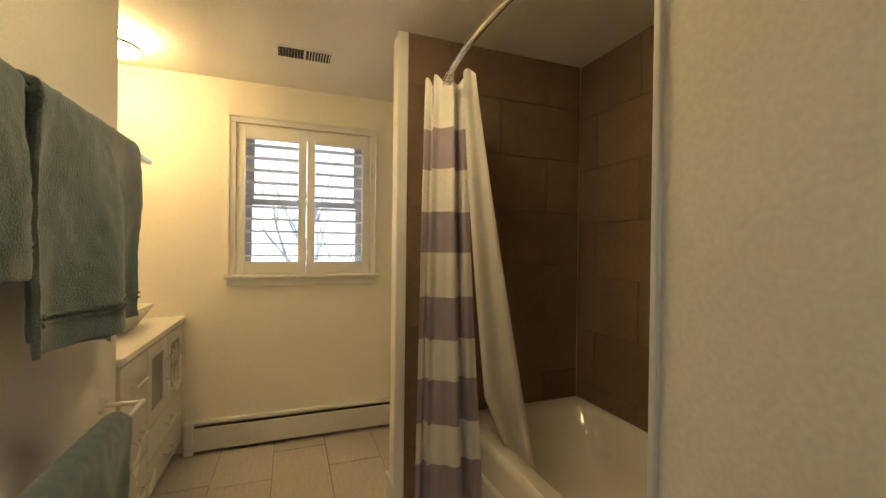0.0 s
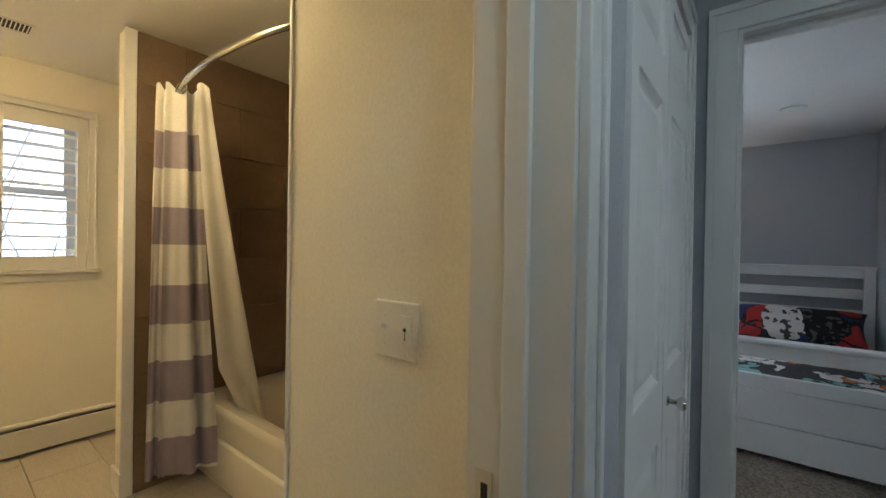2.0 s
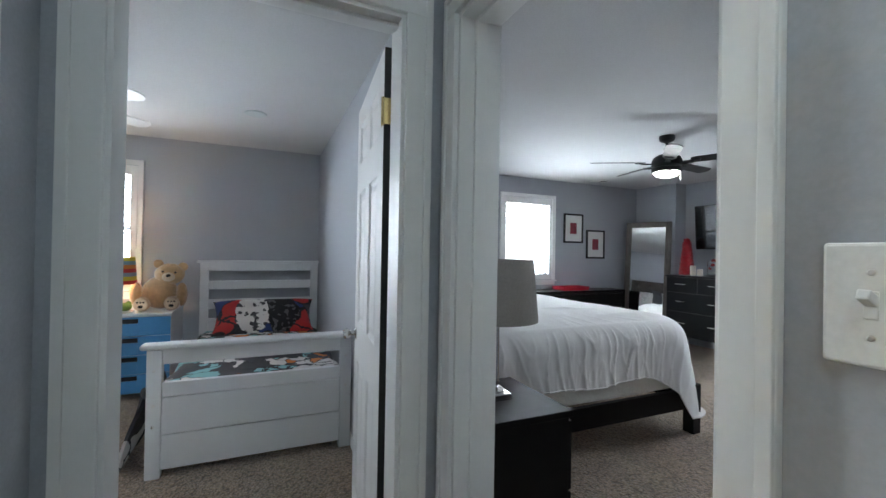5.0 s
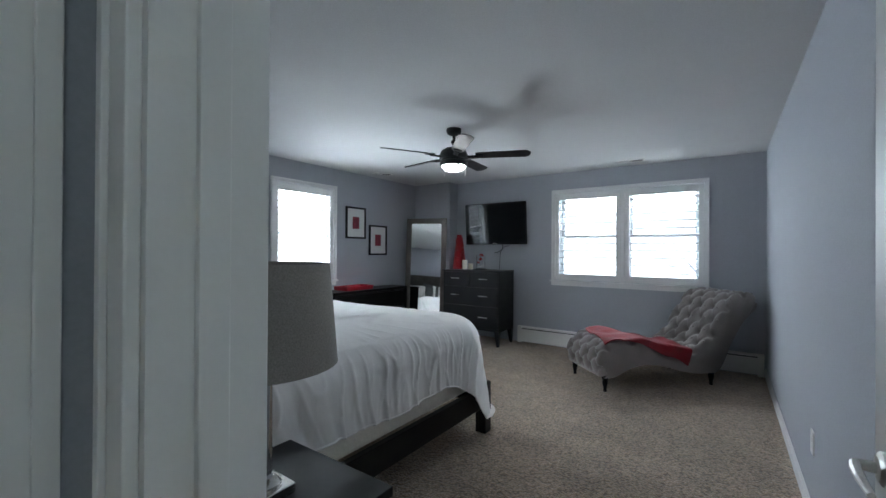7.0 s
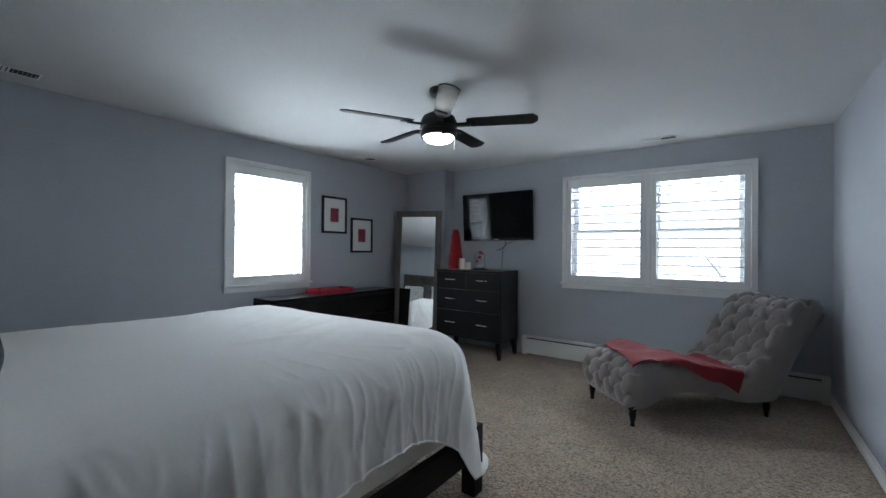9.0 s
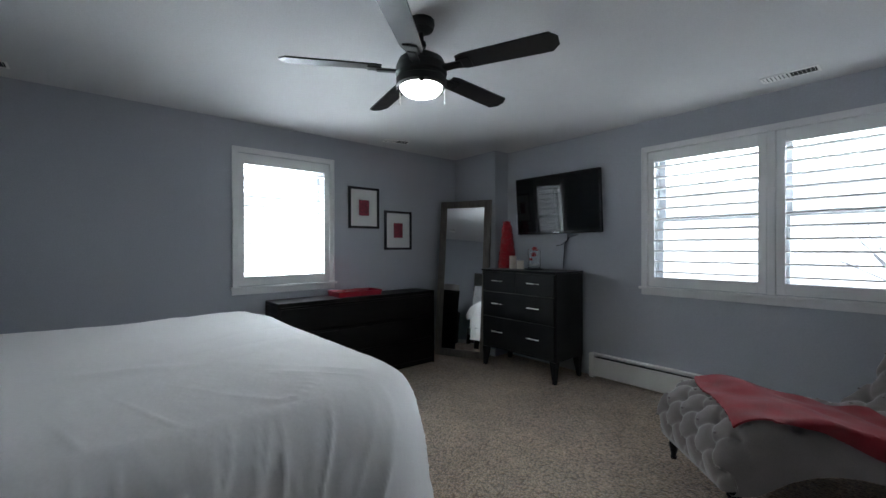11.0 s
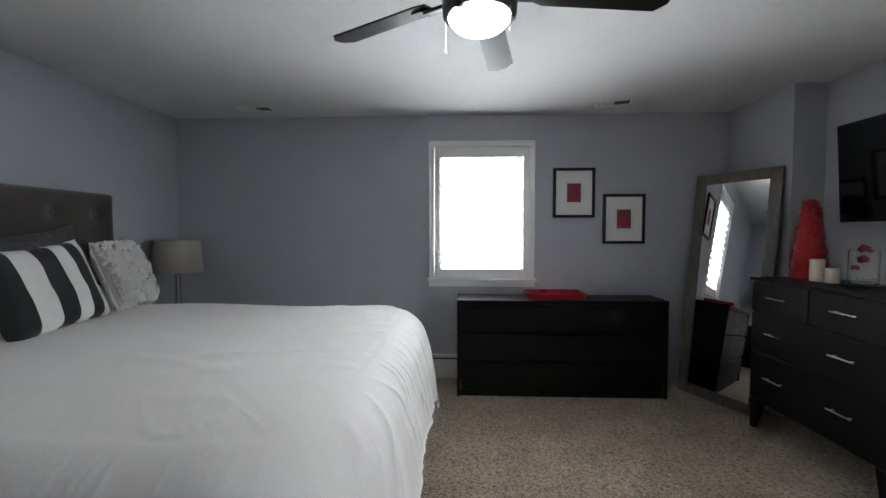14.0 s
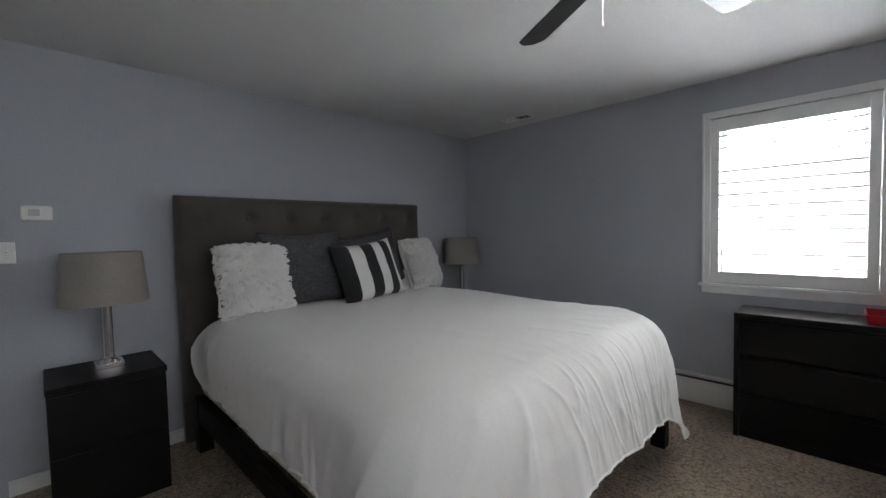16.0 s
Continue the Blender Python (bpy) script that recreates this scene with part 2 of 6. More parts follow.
M_FROST = mat("frosted cabinet glass", (0.25, 0.25, 0.23), 0.25, var=0.05)
M_FANBLACK = mat("matt black fan metal", (0.008, 0.008, 0.008), 0.45, var=0.05)
M_BLADE = mat("black wood-grain blade", (0.014, 0.013, 0.013), 0.33, var=0.2, vscale=12, grain=0.25, gscale=90)
M_FANGLASS = glow("lit opal glass", (0.95, 0.98, 1.0), 9.0)
M_DRUM = glow("lit drum glass", (1.0, 0.66, 0.28), 30.0)
# Weaker glow for the added, unseen second bathroom light.
M_DRUMFILL = glow("fill light drum glass", (1.0, 0.73, 0.35), 25.0)
# Cool glow for a hall light that is added and unseen.
M_DRUMHALL = glow("cool hall fill drum glass", (0.78, 0.94, 1.0), 10.5)
M_HAZE = glow("pale winter haze", (0.86, 0.93, 1.0), 0.95)
M_BARK = mat("frosted grey bark", (0.46, 0.47, 0.49), 0.9, var=0.3, vscale=5, bump=0.6, bscale=30, bdist=0.02)
M_SNOW = mat("snowy ground", (0.55, 0.57, 0.60), 0.9, var=0.15, vscale=0.4)


def carpet_material():
    m = mat("beige cut-pile carpet", (0.375, 0.28, 0.20), 0.97, var=0.17, vscale=4.5, grain=0.0, sheen=0.25)
    nt = m.node_tree
    N, L = nt.nodes, nt.links
    b = N["Principled BSDF"]
    tc = N.new("ShaderNodeTexCoord")
    vo = N.new("ShaderNodeTexVoronoi")
    vo.inputs["Scale"].default_value = 75
    L.new(tc.outputs["Object"], vo.inputs[0])
    n = N.new("ShaderNodeTexNoise")
    n.inputs["Scale"].default_value, n.inputs["Detail"].default_value = 36, 4
    L.new(tc.outputs["Object"], n.inputs[0])
    ad = N.new("ShaderNodeMath")
    ad.operation = "SUBTRACT"
    L.new(n.outputs[0], ad.inputs[0])
    L.new(vo.outputs["Distance"], ad.inputs[1])
    bp = N.new("ShaderNodeBump")
    bp.inputs["Strength"].default_value, bp.inputs["Distance"].default_value = 1.0, 0.012
    L.new(ad.outputs[0], bp.inputs["Height"])
    L.new(bp.outputs[0], b.inputs["Normal"])
    mr = N.new("ShaderNodeMapRange")
    mr.inputs[1].default_value, mr.inputs[2].default_value = -0.35, 0.45
    mr.inputs[3].default_value, mr.inputs[4].default_value = 0.50, 1.42
    L.new(ad.outputs[0], mr.inputs[0])
    sc = next(k for k in N if k.type == "VECT_MATH" and k.operation == "SCALE")
    s2 = N.new("ShaderNodeVectorMath")
    s2.operation = "SCALE"
    L.new(sc.outputs[0], s2.inputs[0])
    L.new(mr.outputs[0], s2.inputs["Scale"])
    L.new(s2.outputs[0], b.inputs["Base Color"])
    return m


M_CARPET = carpet_material()

# ---- mesh helpers ----


def box(bm, x0, x1, y0, y1, z0, z1, bevel=0.0, m=None, seg=2):
    r = bmesh.ops.create_cube(bm, size=1.0)
    vs = r["verts"]
    for v in vs:
        v.co = Vector(((x0 + x1) / 2 + v.co.x * (x1 - x0), (y0 + y1) / 2 + v.co.y * (y1 - y0), (z0 + z1) / 2 + v.co.z * (z1 - z0)))
    if bevel:
        es = list({e for v in vs for e in v.link_edges})
        out = bmesh.ops.bevel(bm, geom=es, offset=min(bevel, 0.45 * min(x1 - x0, y1 - y0, z1 - z0)), segments=seg, affect="EDGES", profile=0.5)
        vs = list({v for f in out["faces"] for v in f.verts} | {v for v in vs if v.is_valid})
    if m is not None:
        bmesh.ops.transform(bm, matrix=m, verts=vs)
    return vs


def lathe(bm, prof, seg=24, m=None, cap=True):
    """Turned body round z from (radius, height) pairs."""
    rings = []
    for r, z in prof:
        rings.append([bm.verts.new((max(r, 1e-4) * math.cos(2 * math.pi * i / seg), max(r, 1e-4) * math.sin(2 * math.pi * i / seg), z)) for i in range(seg)])
    for a, b in zip(rings, rings[1:]):
        for i in range(seg):
            bm.faces.new((a[i], a[(i + 1) % seg], b[(i + 1) % seg], b[i]))
    if cap:
        bm.faces.new(rings[0][::-1])
        bm.faces.new(rings[-1])
    if m is not None:
        bmesh.ops.transform(bm, matrix=m, verts=[v for k in rings for v in k])


def rod(bm, a, b, r, seg=20):
    a, b = Vector(a), Vector(b)
    d = b - a
    m = Matrix.Translation(a) @ d.to_track_quat("Z", "Y").to_matrix().to_4x4()
    lathe(bm, [(r, 0), (r, d.length)], seg, m)


def tube(bm, pts, r, seg=10):
    """A pipe along points; r is one radius or one a point."""
    pts = [Vector(p) for p in pts]
    rad = r if isinstance(r, (list, tuple)) else [r] * len(pts)
    rings, up = [], Vector((0.13, 0.21, 0.97))
    for i, p in enumerate(pts):
        t = (pts[min(i + 1, len(pts) - 1)] - pts[max(i - 1, 0)]).normalized()
        s = t.cross(up)
        if s.length < 1e-3:
            s = t.cross(Vector((1, 0, 0)))
        s.normalize()
        u = s.cross(t)
        rings.append([bm.verts.new(p + rad[i] * (math.cos(2 * math.pi * k / seg) * s + math.sin(2 * math.pi * k / seg) * u)) for k in range(seg)])
    for a, b in zip(rings, rings[1:]):
        for i in range(seg):
            bm.faces.new((a[i], a[(i + 1) % seg], b[(i + 1) % seg], b[i]))
    bm.faces.new(rings[0][::-1])
    bm.faces.new(rings[-1])


def sheet(bm, nu, nv, f, close_u=False):
    """A grid of quads from f(u, v), u and v from 0 to 1."""
    g = [[bm.verts.new(f(i / nu, j / nv)) for j in range(nv + 1)] for i in range(nu if close_u else nu + 1)]
    n = len(g)
    for i in range(nu):
        for j in range(nv):
            bm.faces.new((g[i][j], g[(i + 1) % n][j], g[(i + 1) % n][j + 1], g[i][j + 1]))
    return g


def thicken(bm, t):
    bmesh.ops.recalc_face_normals(bm, faces=bm.faces[:])
    bmesh.ops.solidify(bm, geom=bm.faces[:], thickness=t)


def blob(bm, c, r, m=None, seg=20, rings=12):
    res = bmesh.ops.create_uvsphere(bm, u_segments=seg, v_segments=rings, radius=1.0)
    k = Matrix.Translation(c) @ (m or Matrix()) @ Matrix.Diagonal((*r, 1))
    bmesh.ops.transform(bm, matrix=k, verts=res["verts"])
    return res["verts"]


def finish(ob, bm, material, angle=20):
    bmesh.ops.recalc_face_normals(bm, faces=bm.faces[:])
    me = bpy.data.meshes.new(ob)
    bm.to_mesh(me)
    bm.free()
    for k in material if isinstance(material, (list, tuple)) else [material]:
        me.materials.append(k)
    me.shade_smooth()
    me.set_sharp_from_angle(angle=radians(angle))
    return me


def part(name, bm, material, parent, label="", angle=20):
    ob = new(name, finish(name, bm, material, angle))
    ob.parent = parent
    return tagged(ob, label)


def thing(name, label, category, m=None, group="", kind=""):
    ob = new(name)
    ob.empty_display_size = 0.1
    if m is not None:
        ob.matrix_basis = m
    return tagged(ob, label, category, group, kind)


def solid(name, bm, material, label="", category="", kind="structure", m=None, group="", angle=20):
    ob = new(name, finish(name, bm, material, angle))
    if m is not None:
        ob.matrix_basis = m
    return tagged(ob, label, category, group, kind)


def boxpart(name, dims, material, parent, bevel=0.003, label="", m=None):
    bm = bmesh.new()
    box(bm, *dims, bevel=bevel, m=m)
    return part(name, bm, material, parent, label)


def wall(name, axis, near, far, a0, a1, material, label, z0=0.0, z1=2.44, holes=()):
    """A wall slab along x or y from a0 to a1, between the planes near and far, with openings (a, b, z0, z1) through it."""
    bm = bmesh.new()
    A = sorted({a0, a1, *[v for h in holes for v in h[:2]]})
    Z = sorted({z0, z1, *[v for h in holes for v in h[2:]]})

    def full(i, j):
        if not (0 <= i < len(A) - 1 and 0 <= j < len(Z) - 1):
            return False
        a, z = (A[i] + A[i + 1]) / 2, (Z[j] + Z[j + 1]) / 2
        return not any(h[0] < a < h[1] and h[2] < z < h[3] for h in holes)

    def p(a, d, z):
        return (a, d, z) if axis == "x" else (d, a, z)

    def quad(*q):
        bm.faces.new([bm.verts.new(k) for k in q])

    for i in range(len(A) - 1):
        for j in range(len(Z) - 1):
            if not full(i, j):
                continue
            a, b, c, d = A[i], A[i + 1], Z[j], Z[j + 1]
            quad(p(a, near, c), p(b, near, c), p(b, near, d), p(a, near, d))
            quad(p(a, far, c), p(b, far, c), p(b, far, d), p(a, far, d))
            if not full(i - 1, j):
                quad(p(a, near, c), p(a, far, c), p(a, far, d), p(a, near, d))
            if not full(i + 1, j):
                quad(p(b, near, c), p(b, far, c), p(b, far, d), p(b, near, d))
            if not full(i, j - 1):
                quad(p(a, near, c), p(b, near, c), p(b, far, c), p(a, far, c))
            if not full(i, j + 1):
                quad(p(a, near, d), p(b, near, d), p(b, far, d), p(a, far, d))
    bmesh.ops.remove_doubles(bm, verts=bm.verts[:], dist=1e-5)
    return solid(name, bm, material, label, "wall")


def slab(name, x0, x1, y0, y1, z0, z1, material, label, category):
    bm = bmesh.new()
    box(bm, x0, x1, y0, y1, z0, z1)
    return solid(name, bm, material, label, category)

# ---- structure: floors, ceilings, walls ----
slab("floor_bedrooms", 0.70, 5.74, -7.0, -1.50, -0.12, 0.0, M_CARPET, "beige cut-pile carpet in the large bedroom", "floor")
slab("floor_hall", -2.3, 5.74, -1.50, -0.30, -0.12, 0.0, M_CARPET, "beige cut-pile carpet along the hall", "floor")
slab("floor_kids_room", 2.00, 5.74, -0.30, 1.75, -0.12, 0.0, M_CARPET, "beige cut-pile carpet in the child's bedroom", "floor")
FLOOR_BATH = slab("floor_bath", -1.1, 2.00, -0.30, 3.1, -0.12, -0.006, M_GROUTFLOOR, "grey grout bed under pale floor tiles", "floor")
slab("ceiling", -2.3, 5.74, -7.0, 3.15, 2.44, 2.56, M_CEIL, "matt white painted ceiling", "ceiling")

# Extra thin slab under the main ceiling, lightened to brighten the bathroom.
slab("ceiling_bath", -1.08, 2.00, -0.30, 3.1, 2.432, 2.4395, M_CEILBATH, "white bathroom ceiling, lightened to bounce more light", "ceiling")

SOUTH_HOLE = (1.42, 3.20, 0.97, 2.155)
EAST_HOLE = (-4.85, -3.965, 0.97, 2.155)
KIDS_HOLE = (0.30, 1.20, 0.92, 2.13)
BATH_HOLE = (-0.05, 0.845, 1.16, 2.15)
wall("wall_south", "x", -6.83, -7.01, 0.68, 5.74, M_GREY, "smooth grey-blue painted bedroom wall with a wide window", holes=[SOUTH_HOLE])
wall("wall_east", "y", 5.56, 5.74, -6.83, -1.52, M_GREY, "smooth grey-blue painted bedroom wall with a window", holes=[EAST_HOLE])
wall("wall_east_kids", "y", 5.56, 5.74, -1.52, 1.75, M_GREY, "grey-lilac painted wall of the child's room", holes=[KIDS_HOLE])
wall("wall_west", "y", 0.86, 0.70, -6.83, -1.535, M_GREY, "grey-blue painted bedroom wall behind the door")
wall("wall_north_bedroom", "x", -1.535, -1.50, 0.86, 5.56, M_GREY, "grey painted bedroom wall behind the bed", holes=[(0.955, 1.73, 0.0, 2.045)])
wall("wall_hall_south", "x", -1.405, -1.50, -2.2, 1.90, M_GREY, "grey painted hall wall beside the bedroom door", holes=[(0.955, 1.73, 0.0, 2.045)])
wall("wall_kids_south", "x", -1.46, -1.50, 1.90, 5.56, M_GREY, "grey-lilac painted wall along the child's bed")
wall("wall_hall_east", "y", 1.845, 1.90, -1.405, -0.42, M_GREY, "grey painted hall wall round the child's room door", holes=[(-1.285, -0.535, 0.0, 2.075)])
wall("wall_kids_west", "y", 1.955, 1.90, -1.46, 0.315, M_GREY, "grey-lilac painted wall of the child's room", holes=[(-1.285, -0.535, 0.0, 2.075)])
wall("wall_kids_north", "x", 1.60, 1.75, 1.97, 5.56, M_GREY, "grey-lilac painted wall closing the child's room")
wall("wall_hall_north", "x", -0.42, -0.32, -2.2, 1.845, M_GREY, "grey painted hall wall with bathroom door and closet",
     holes=[(-0.03, 0.69, 0.0, 2.05), (0.905, 1.605, 0.0, 1.985)])
wall("wall_hall_west", "y", -2.2, -2.3, -1.51, -0.30, M_GREY, "grey painted end wall of the hall")
wall("wall_closet_back", "x", -0.22, -0.30, 0.905, 1.845, M_GREY, "plain back of the shallow closet")
wall("wall_bath_south", "x", -0.27, -0.32, -0.45, 0.80, M_CREAM, "cream painted bathroom wall round its door", holes=[(-0.03, 0.69, 0.0, 2.05)])
wall("wall_bath_switch", "y", 0.79, 0.89, -0.27, 0.415, M_CREAM, "cream painted lightly textured wall with the switches")
wall("wall_bath_tub_head", "x", 0.405, 0.315, 0.89, 1.92, M_CREAM, "wall at the head of the bathtub")
wall("wall_bath_east", "y", 1.935, 2.00, 0.315, 3.1, M_CREAM, "wall along the bathtub")
wall("wall_bath_wing", "x", 1.985, 2.09, 0.80, 1.935, M_CREAM, "cream painted wing wall at the end of the bathtub")
wall("wall_bath_north", "x", 2.975, 3.15, -1.1, 2.00, M_CREAM, "cream painted bathroom wall under the shuttered window", holes=[BATH_HOLE])
wall("wall_bath_towels", "y", -0.35, -0.45, -0.32, 1.93, M_CREAM, "cream painted textured wall carrying the towel bars")
wall("wall_bath_vanity", "y", -0.93, -1.08, 1.83, 2.975, M_CREAM, "cream painted wall behind the vanity")
wall("wall_bath_recess", "x", 1.93, 1.83, -0.93, -0.45, M_CREAM, "cream painted side of the vanity recess")

# boxed-in corner pier
_bm = bmesh.new()
box(_bm, 4.852, 5.56, -6.83, -6.600, 0, 2.44)
solid("wall_corner_pier", _bm, M_GREY, "grey-blue painted boxed pier in the corner", "wall")
# white corner strip at the end of the wing wall
_bm = bmesh.new()
box(_bm, 0.792, 0.846, 1.966, 1.985, 0.0, 2.438, 0.004)
solid("trim_wing", _bm, M_TRIM, "narrow white strip beside the brown tiles", "trim")
_bm = bmesh.new()
box(_bm, 0.785, 0.80, 1.96, 2.12, 0.0, 0.13, 0.004)
solid("baseboard_wing", _bm, M_TRIM, "white baseboard round the wing wall end", "baseboard")
_bm = bmesh.new()
box(_bm, 0.783, 0.80, 0.408, 0.422, 0.0, 2.438, 0.004)
solid("trim_switch_corner", _bm, M_TRIM, "white metal corner strip at the tub", "trim")


def baseboard(name, x0, x1, y0, y1, label="white painted baseboard with an eased top", h=0.085):
    bm = bmesh.new()
    box(bm, x0, x1, y0, y1, 0.0, h * 0.82, 0.002)
    dx, dy = x1 - x0, y1 - y0
    s = 0.4
    if dx > dy:
        box(bm, x0, x1, y0 if y0 < -3 else y0 + dy * s, y1 if y0 >= -3 else y0 + dy * (1 - s), h * 0.82, h, 0.002)
    else:
        box(bm, x0 if x0 < 3 else x0 + dx * s, x1 if x0 >= 3 else x0 + dx * (1 - s), y0, y1, h * 0.82, h, 0.002)
    solid(name, bm, M_TRIM, label, "baseboard")


baseboard("baseboard_west", 0.86, 0.874, -6.83, -1.64)
baseboard("baseboard_north", 1.82, 5.56, -1.549, -1.535)
baseboard("baseboard_kids_south", 2.06, 5.56, -1.46, -1.446)
baseboard("baseboard_kids_east", 5.546, 5.56, -1.446, 1.60)
baseboard("baseboard_pier", 4.852, 5.49, -6.600, -6.586)


def heater(name, label, length, m, h=0.20, d=0.062, hood=0.62, gap=0.030):
    """Hot-water baseboard heater along local x, its back on y = 0, facing -y."""
    e = thing(name, label, "heater", m, kind="thing")
    bm = bmesh.new()
    prof = [(0.0, h), (-d * (hood - 0.07), h), (-d * hood, h - 0.012), (-d * hood, h - 0.016), (-d * 0.35, h - 0.03), (0, h - 0.03)]
    g = []
    for x in (0.0, length):
        g.append([bm.verts.new((x, y, z)) for y, z in prof])
    for i in range(len(prof)):
        j = (i + 1) % len(prof)
        bm.faces.new((g[0][i], g[1][i], g[1][j], g[0][j]))
    bm.faces.new(g[0])
    bm.faces.new(g[1][::-1])
    part("top_hood", bm, M_HEAT, e)
    bm = bmesh.new()
    box(bm, 0.0, length, -d, -d + 0.008, 0.022, h - gap, 0.003)
    part("front_panel", bm, M_HEAT, e)
    # Plain near-black box stands in for the shaded hollow.
    bm = bmesh.new()
    box(bm, 0.0, length, -d + 0.012, -0.002, 0.02, h - 0.032)
    part("fin_tube", bm, M_DARKGAP, e, "near-black fill for the shaded gap round the fin tube")
    for x in (-0.001, length - 0.055):
        bm = bmesh.new()
        box(bm, x, x + 0.056, -d - 0.003, 0.0, 0.0, h + 0.003, 0.006)
        part("end_cap", bm, M_HEAT, e)
    return e


heater("baseboard_heater", "white enamelled baseboard heater under the bathroom window", 2.25, pose(-0.325, 2.975, 0))
heater("baseboard_heater", "white enamelled baseboard heater below the wide window", 2.86, pose(3.74, -6.83, 0, 0, 0, 180), h=0.235, d=0.07, hood=0.72, gap=0.034)
heater("baseboard_heater", "white enamelled baseboard heater behind the dresser", 3.98, pose(5.56, -2.0, 0, 0, 0, -90), h=0.235, d=0.06, hood=0.72, gap=0.034)

# ---- windows with louvred shutters ----


def casing(bm, x0, x1, z0, z1, w=0.06, t=0.02, sides="lrt", y=0.0, bead=True):
    """Flat casing with a raised outer bead, on the plane y, its face towards -y."""
    if "l" in sides:
        box(bm, x0, x0 + w, y - t, y, z0, z1 - w, 0.003)
        if bead:
            box(bm, x0, x0 + w * 0.28, y - t * 1.5, y - t, z0, z1 - w * 0.28, 0.002)
    if "r" in sides:
        box(bm, x1 - w, x1, y - t, y, z0, z1 - w, 0.003)
        if bead:
            box(bm, x1 - w * 0.28, x1, y - t * 1.5, y - t, z0, z1 - w * 0.28, 0.002)
    if "t" in sides:
        box(bm, x0, x1, y - t, y, z1 - w, z1, 0.003)
        if bead:
            box(bm, x0, x1, y - t * 1.5, y - t, z1 - w * 0.28, z1, 0.002)


def window(name, label, W, H, panels, slats, m, thick=0.18, tilt=-6, mid_wide=0.0, sash_pairs=1, hinge_sides="lr", stile=0.10, slat=0.0052):
    e = thing(name, label, "window", m, kind="structure")
    hw, c = W / 2, 0.048
    bm = bmesh.new()
    casing(bm, -hw, hw, 0.0, H, c)
    part("casing", bm, M_TRIM, e)
    bm = bmesh.new()
    box(bm, -hw - 0.02, hw + 0.02, -0.045, 0.01, -0.022, 0.0, 0.005)
    box(bm, -hw - 0.005, hw + 0.005, -0.016, 0.0, -0.075, -0.022, 0.004)
    part("window_sill", bm, M_TRIM, e, "white window stool with an apron")
    # reveal lining
    bm = bmesh.new()
    x0, x1, z0, z1 = -hw + c, hw - c, 0.0, H - c
    for q in ((x0 - 0.012, x0, z0, z1), (x1, x1 + 0.012, z0, z1), (x0, x1, z1, z1 + 0.012), (x0, x1, z0 - 0.012, z0)):
        box(bm, q[0], q[1], 0.001, thick - 0.001, q[2], q[3])
    part("reveal", bm, M_TRIM, e)
    # sashes
    k = (x1 - x0) / sash_pairs
    for s in range(sash_pairs):
        a, b = x0 + k * s, x0 + k * (s + 1)
        bm = bmesh.new()
        zm = (z0 + z1) / 2
        for y, p, q in ((0.125, z0, zm + 0.02), (0.15, zm - 0.02, z1)):
            f = 0.042
            fs = stile if y > 0.14 else stile - 0.012
            box(bm, a + 0.03, a + fs, y - 0.012, y + 0.012, p, q, 0.003)
            box(bm, b - fs, b - 0.03, y - 0.012, y + 0.012, p, q, 0.003)
            box(bm, a + fs, b - fs, y - 0.012, y + 0.012, p, p + f, 0.003)
            box(bm, a + fs, b - fs, y - 0.012, y + 0.012, q - f, q, 0.003)
        for g in (a, b - 0.045):
            box(bm, g, g + 0.045, 0.100, 0.176, z0, z1, 0.003)
        sash = part("sash", bm, M_VINYL, e, "pale vinyl double-hung sash")
        for y, p, q in ((0.125, z0, zm + 0.02), (0.15, zm - 0.02, z1)):
            bm = bmesh.new()
            box(bm, a + 0.06, b - 0.06, y - 0.002, y + 0.002, p + 0.04, q - 0.04)
            g = part("pane", bm, M_GLASS, sash)
            g.visible_shadow = False
        bm = bmesh.new()
        box(bm, (a + b) / 2 - 0.03, (a + b) / 2 + 0.03, 0.098, 0.113, zm + 0.0, zm + 0.018, 0.003)
        part("latch", bm, M_PLASTIC, sash)
    # shutters
    gap = mid_wide
    pw = (x1 - x0 - gap * (panels - 1)) / panels
    if gap:
        bm = bmesh.new()
        box(bm, -gap / 2, gap / 2, -0.012, 0.03, z0, z1, 0.003)
        part("mullion_post", bm, M_SHUT, e)
    for s in range(panels):
        a = x0 + (pw + gap) * s + 0.003
        b = a + pw - 0.006
        st, rt, rb = 0.052, 0.098, 0.088
        bm = bmesh.new()
        box(bm, a, a + st, -0.006, 0.022, z0 + 0.004, z1 - 0.004, 0.003)
        box(bm, b - st, b, -0.006, 0.022, z0 + 0.004, z1 - 0.004, 0.003)
        box(bm, a + st, b - st, -0.006, 0.022, z0 + 0.004, z0 + rb, 0.003)
        box(bm, a + st, b - st, -0.006, 0.022, z1 - rt, z1 - 0.004, 0.003)
        sh = part("shutter", bm, M_SHUT, e, "white louvred shutter, slats open")
        bm = bmesh.new()
        w, t, q = 0.031, slat, 0.0010
        ring = [(w, -t + q), (w, t - q), (w - q, t), (-w + q, t), (-w, t - q), (-w, -t + q), (-w + q, -t), (w - q, -t)]
        n = len(ring)
        l0 = [bm.verts.new((-(pw / 2 - st - 0.004), y, z)) for y, z in ring]
        l1 = [bm.verts.new((pw / 2 - st - 0.004, y, z)) for y, z in ring]
        for i in range(n):
            bm.faces.new((l0[i], l0[(i + 1) % n], l1[(i + 1) % n], l1[i]))
        bm.faces.new(l0)
        bm.faces.new(l1)
        me = finish("slat", bm, M_SHUT, 20)
        pitch = (z1 - z0 - rt - rb) / slats
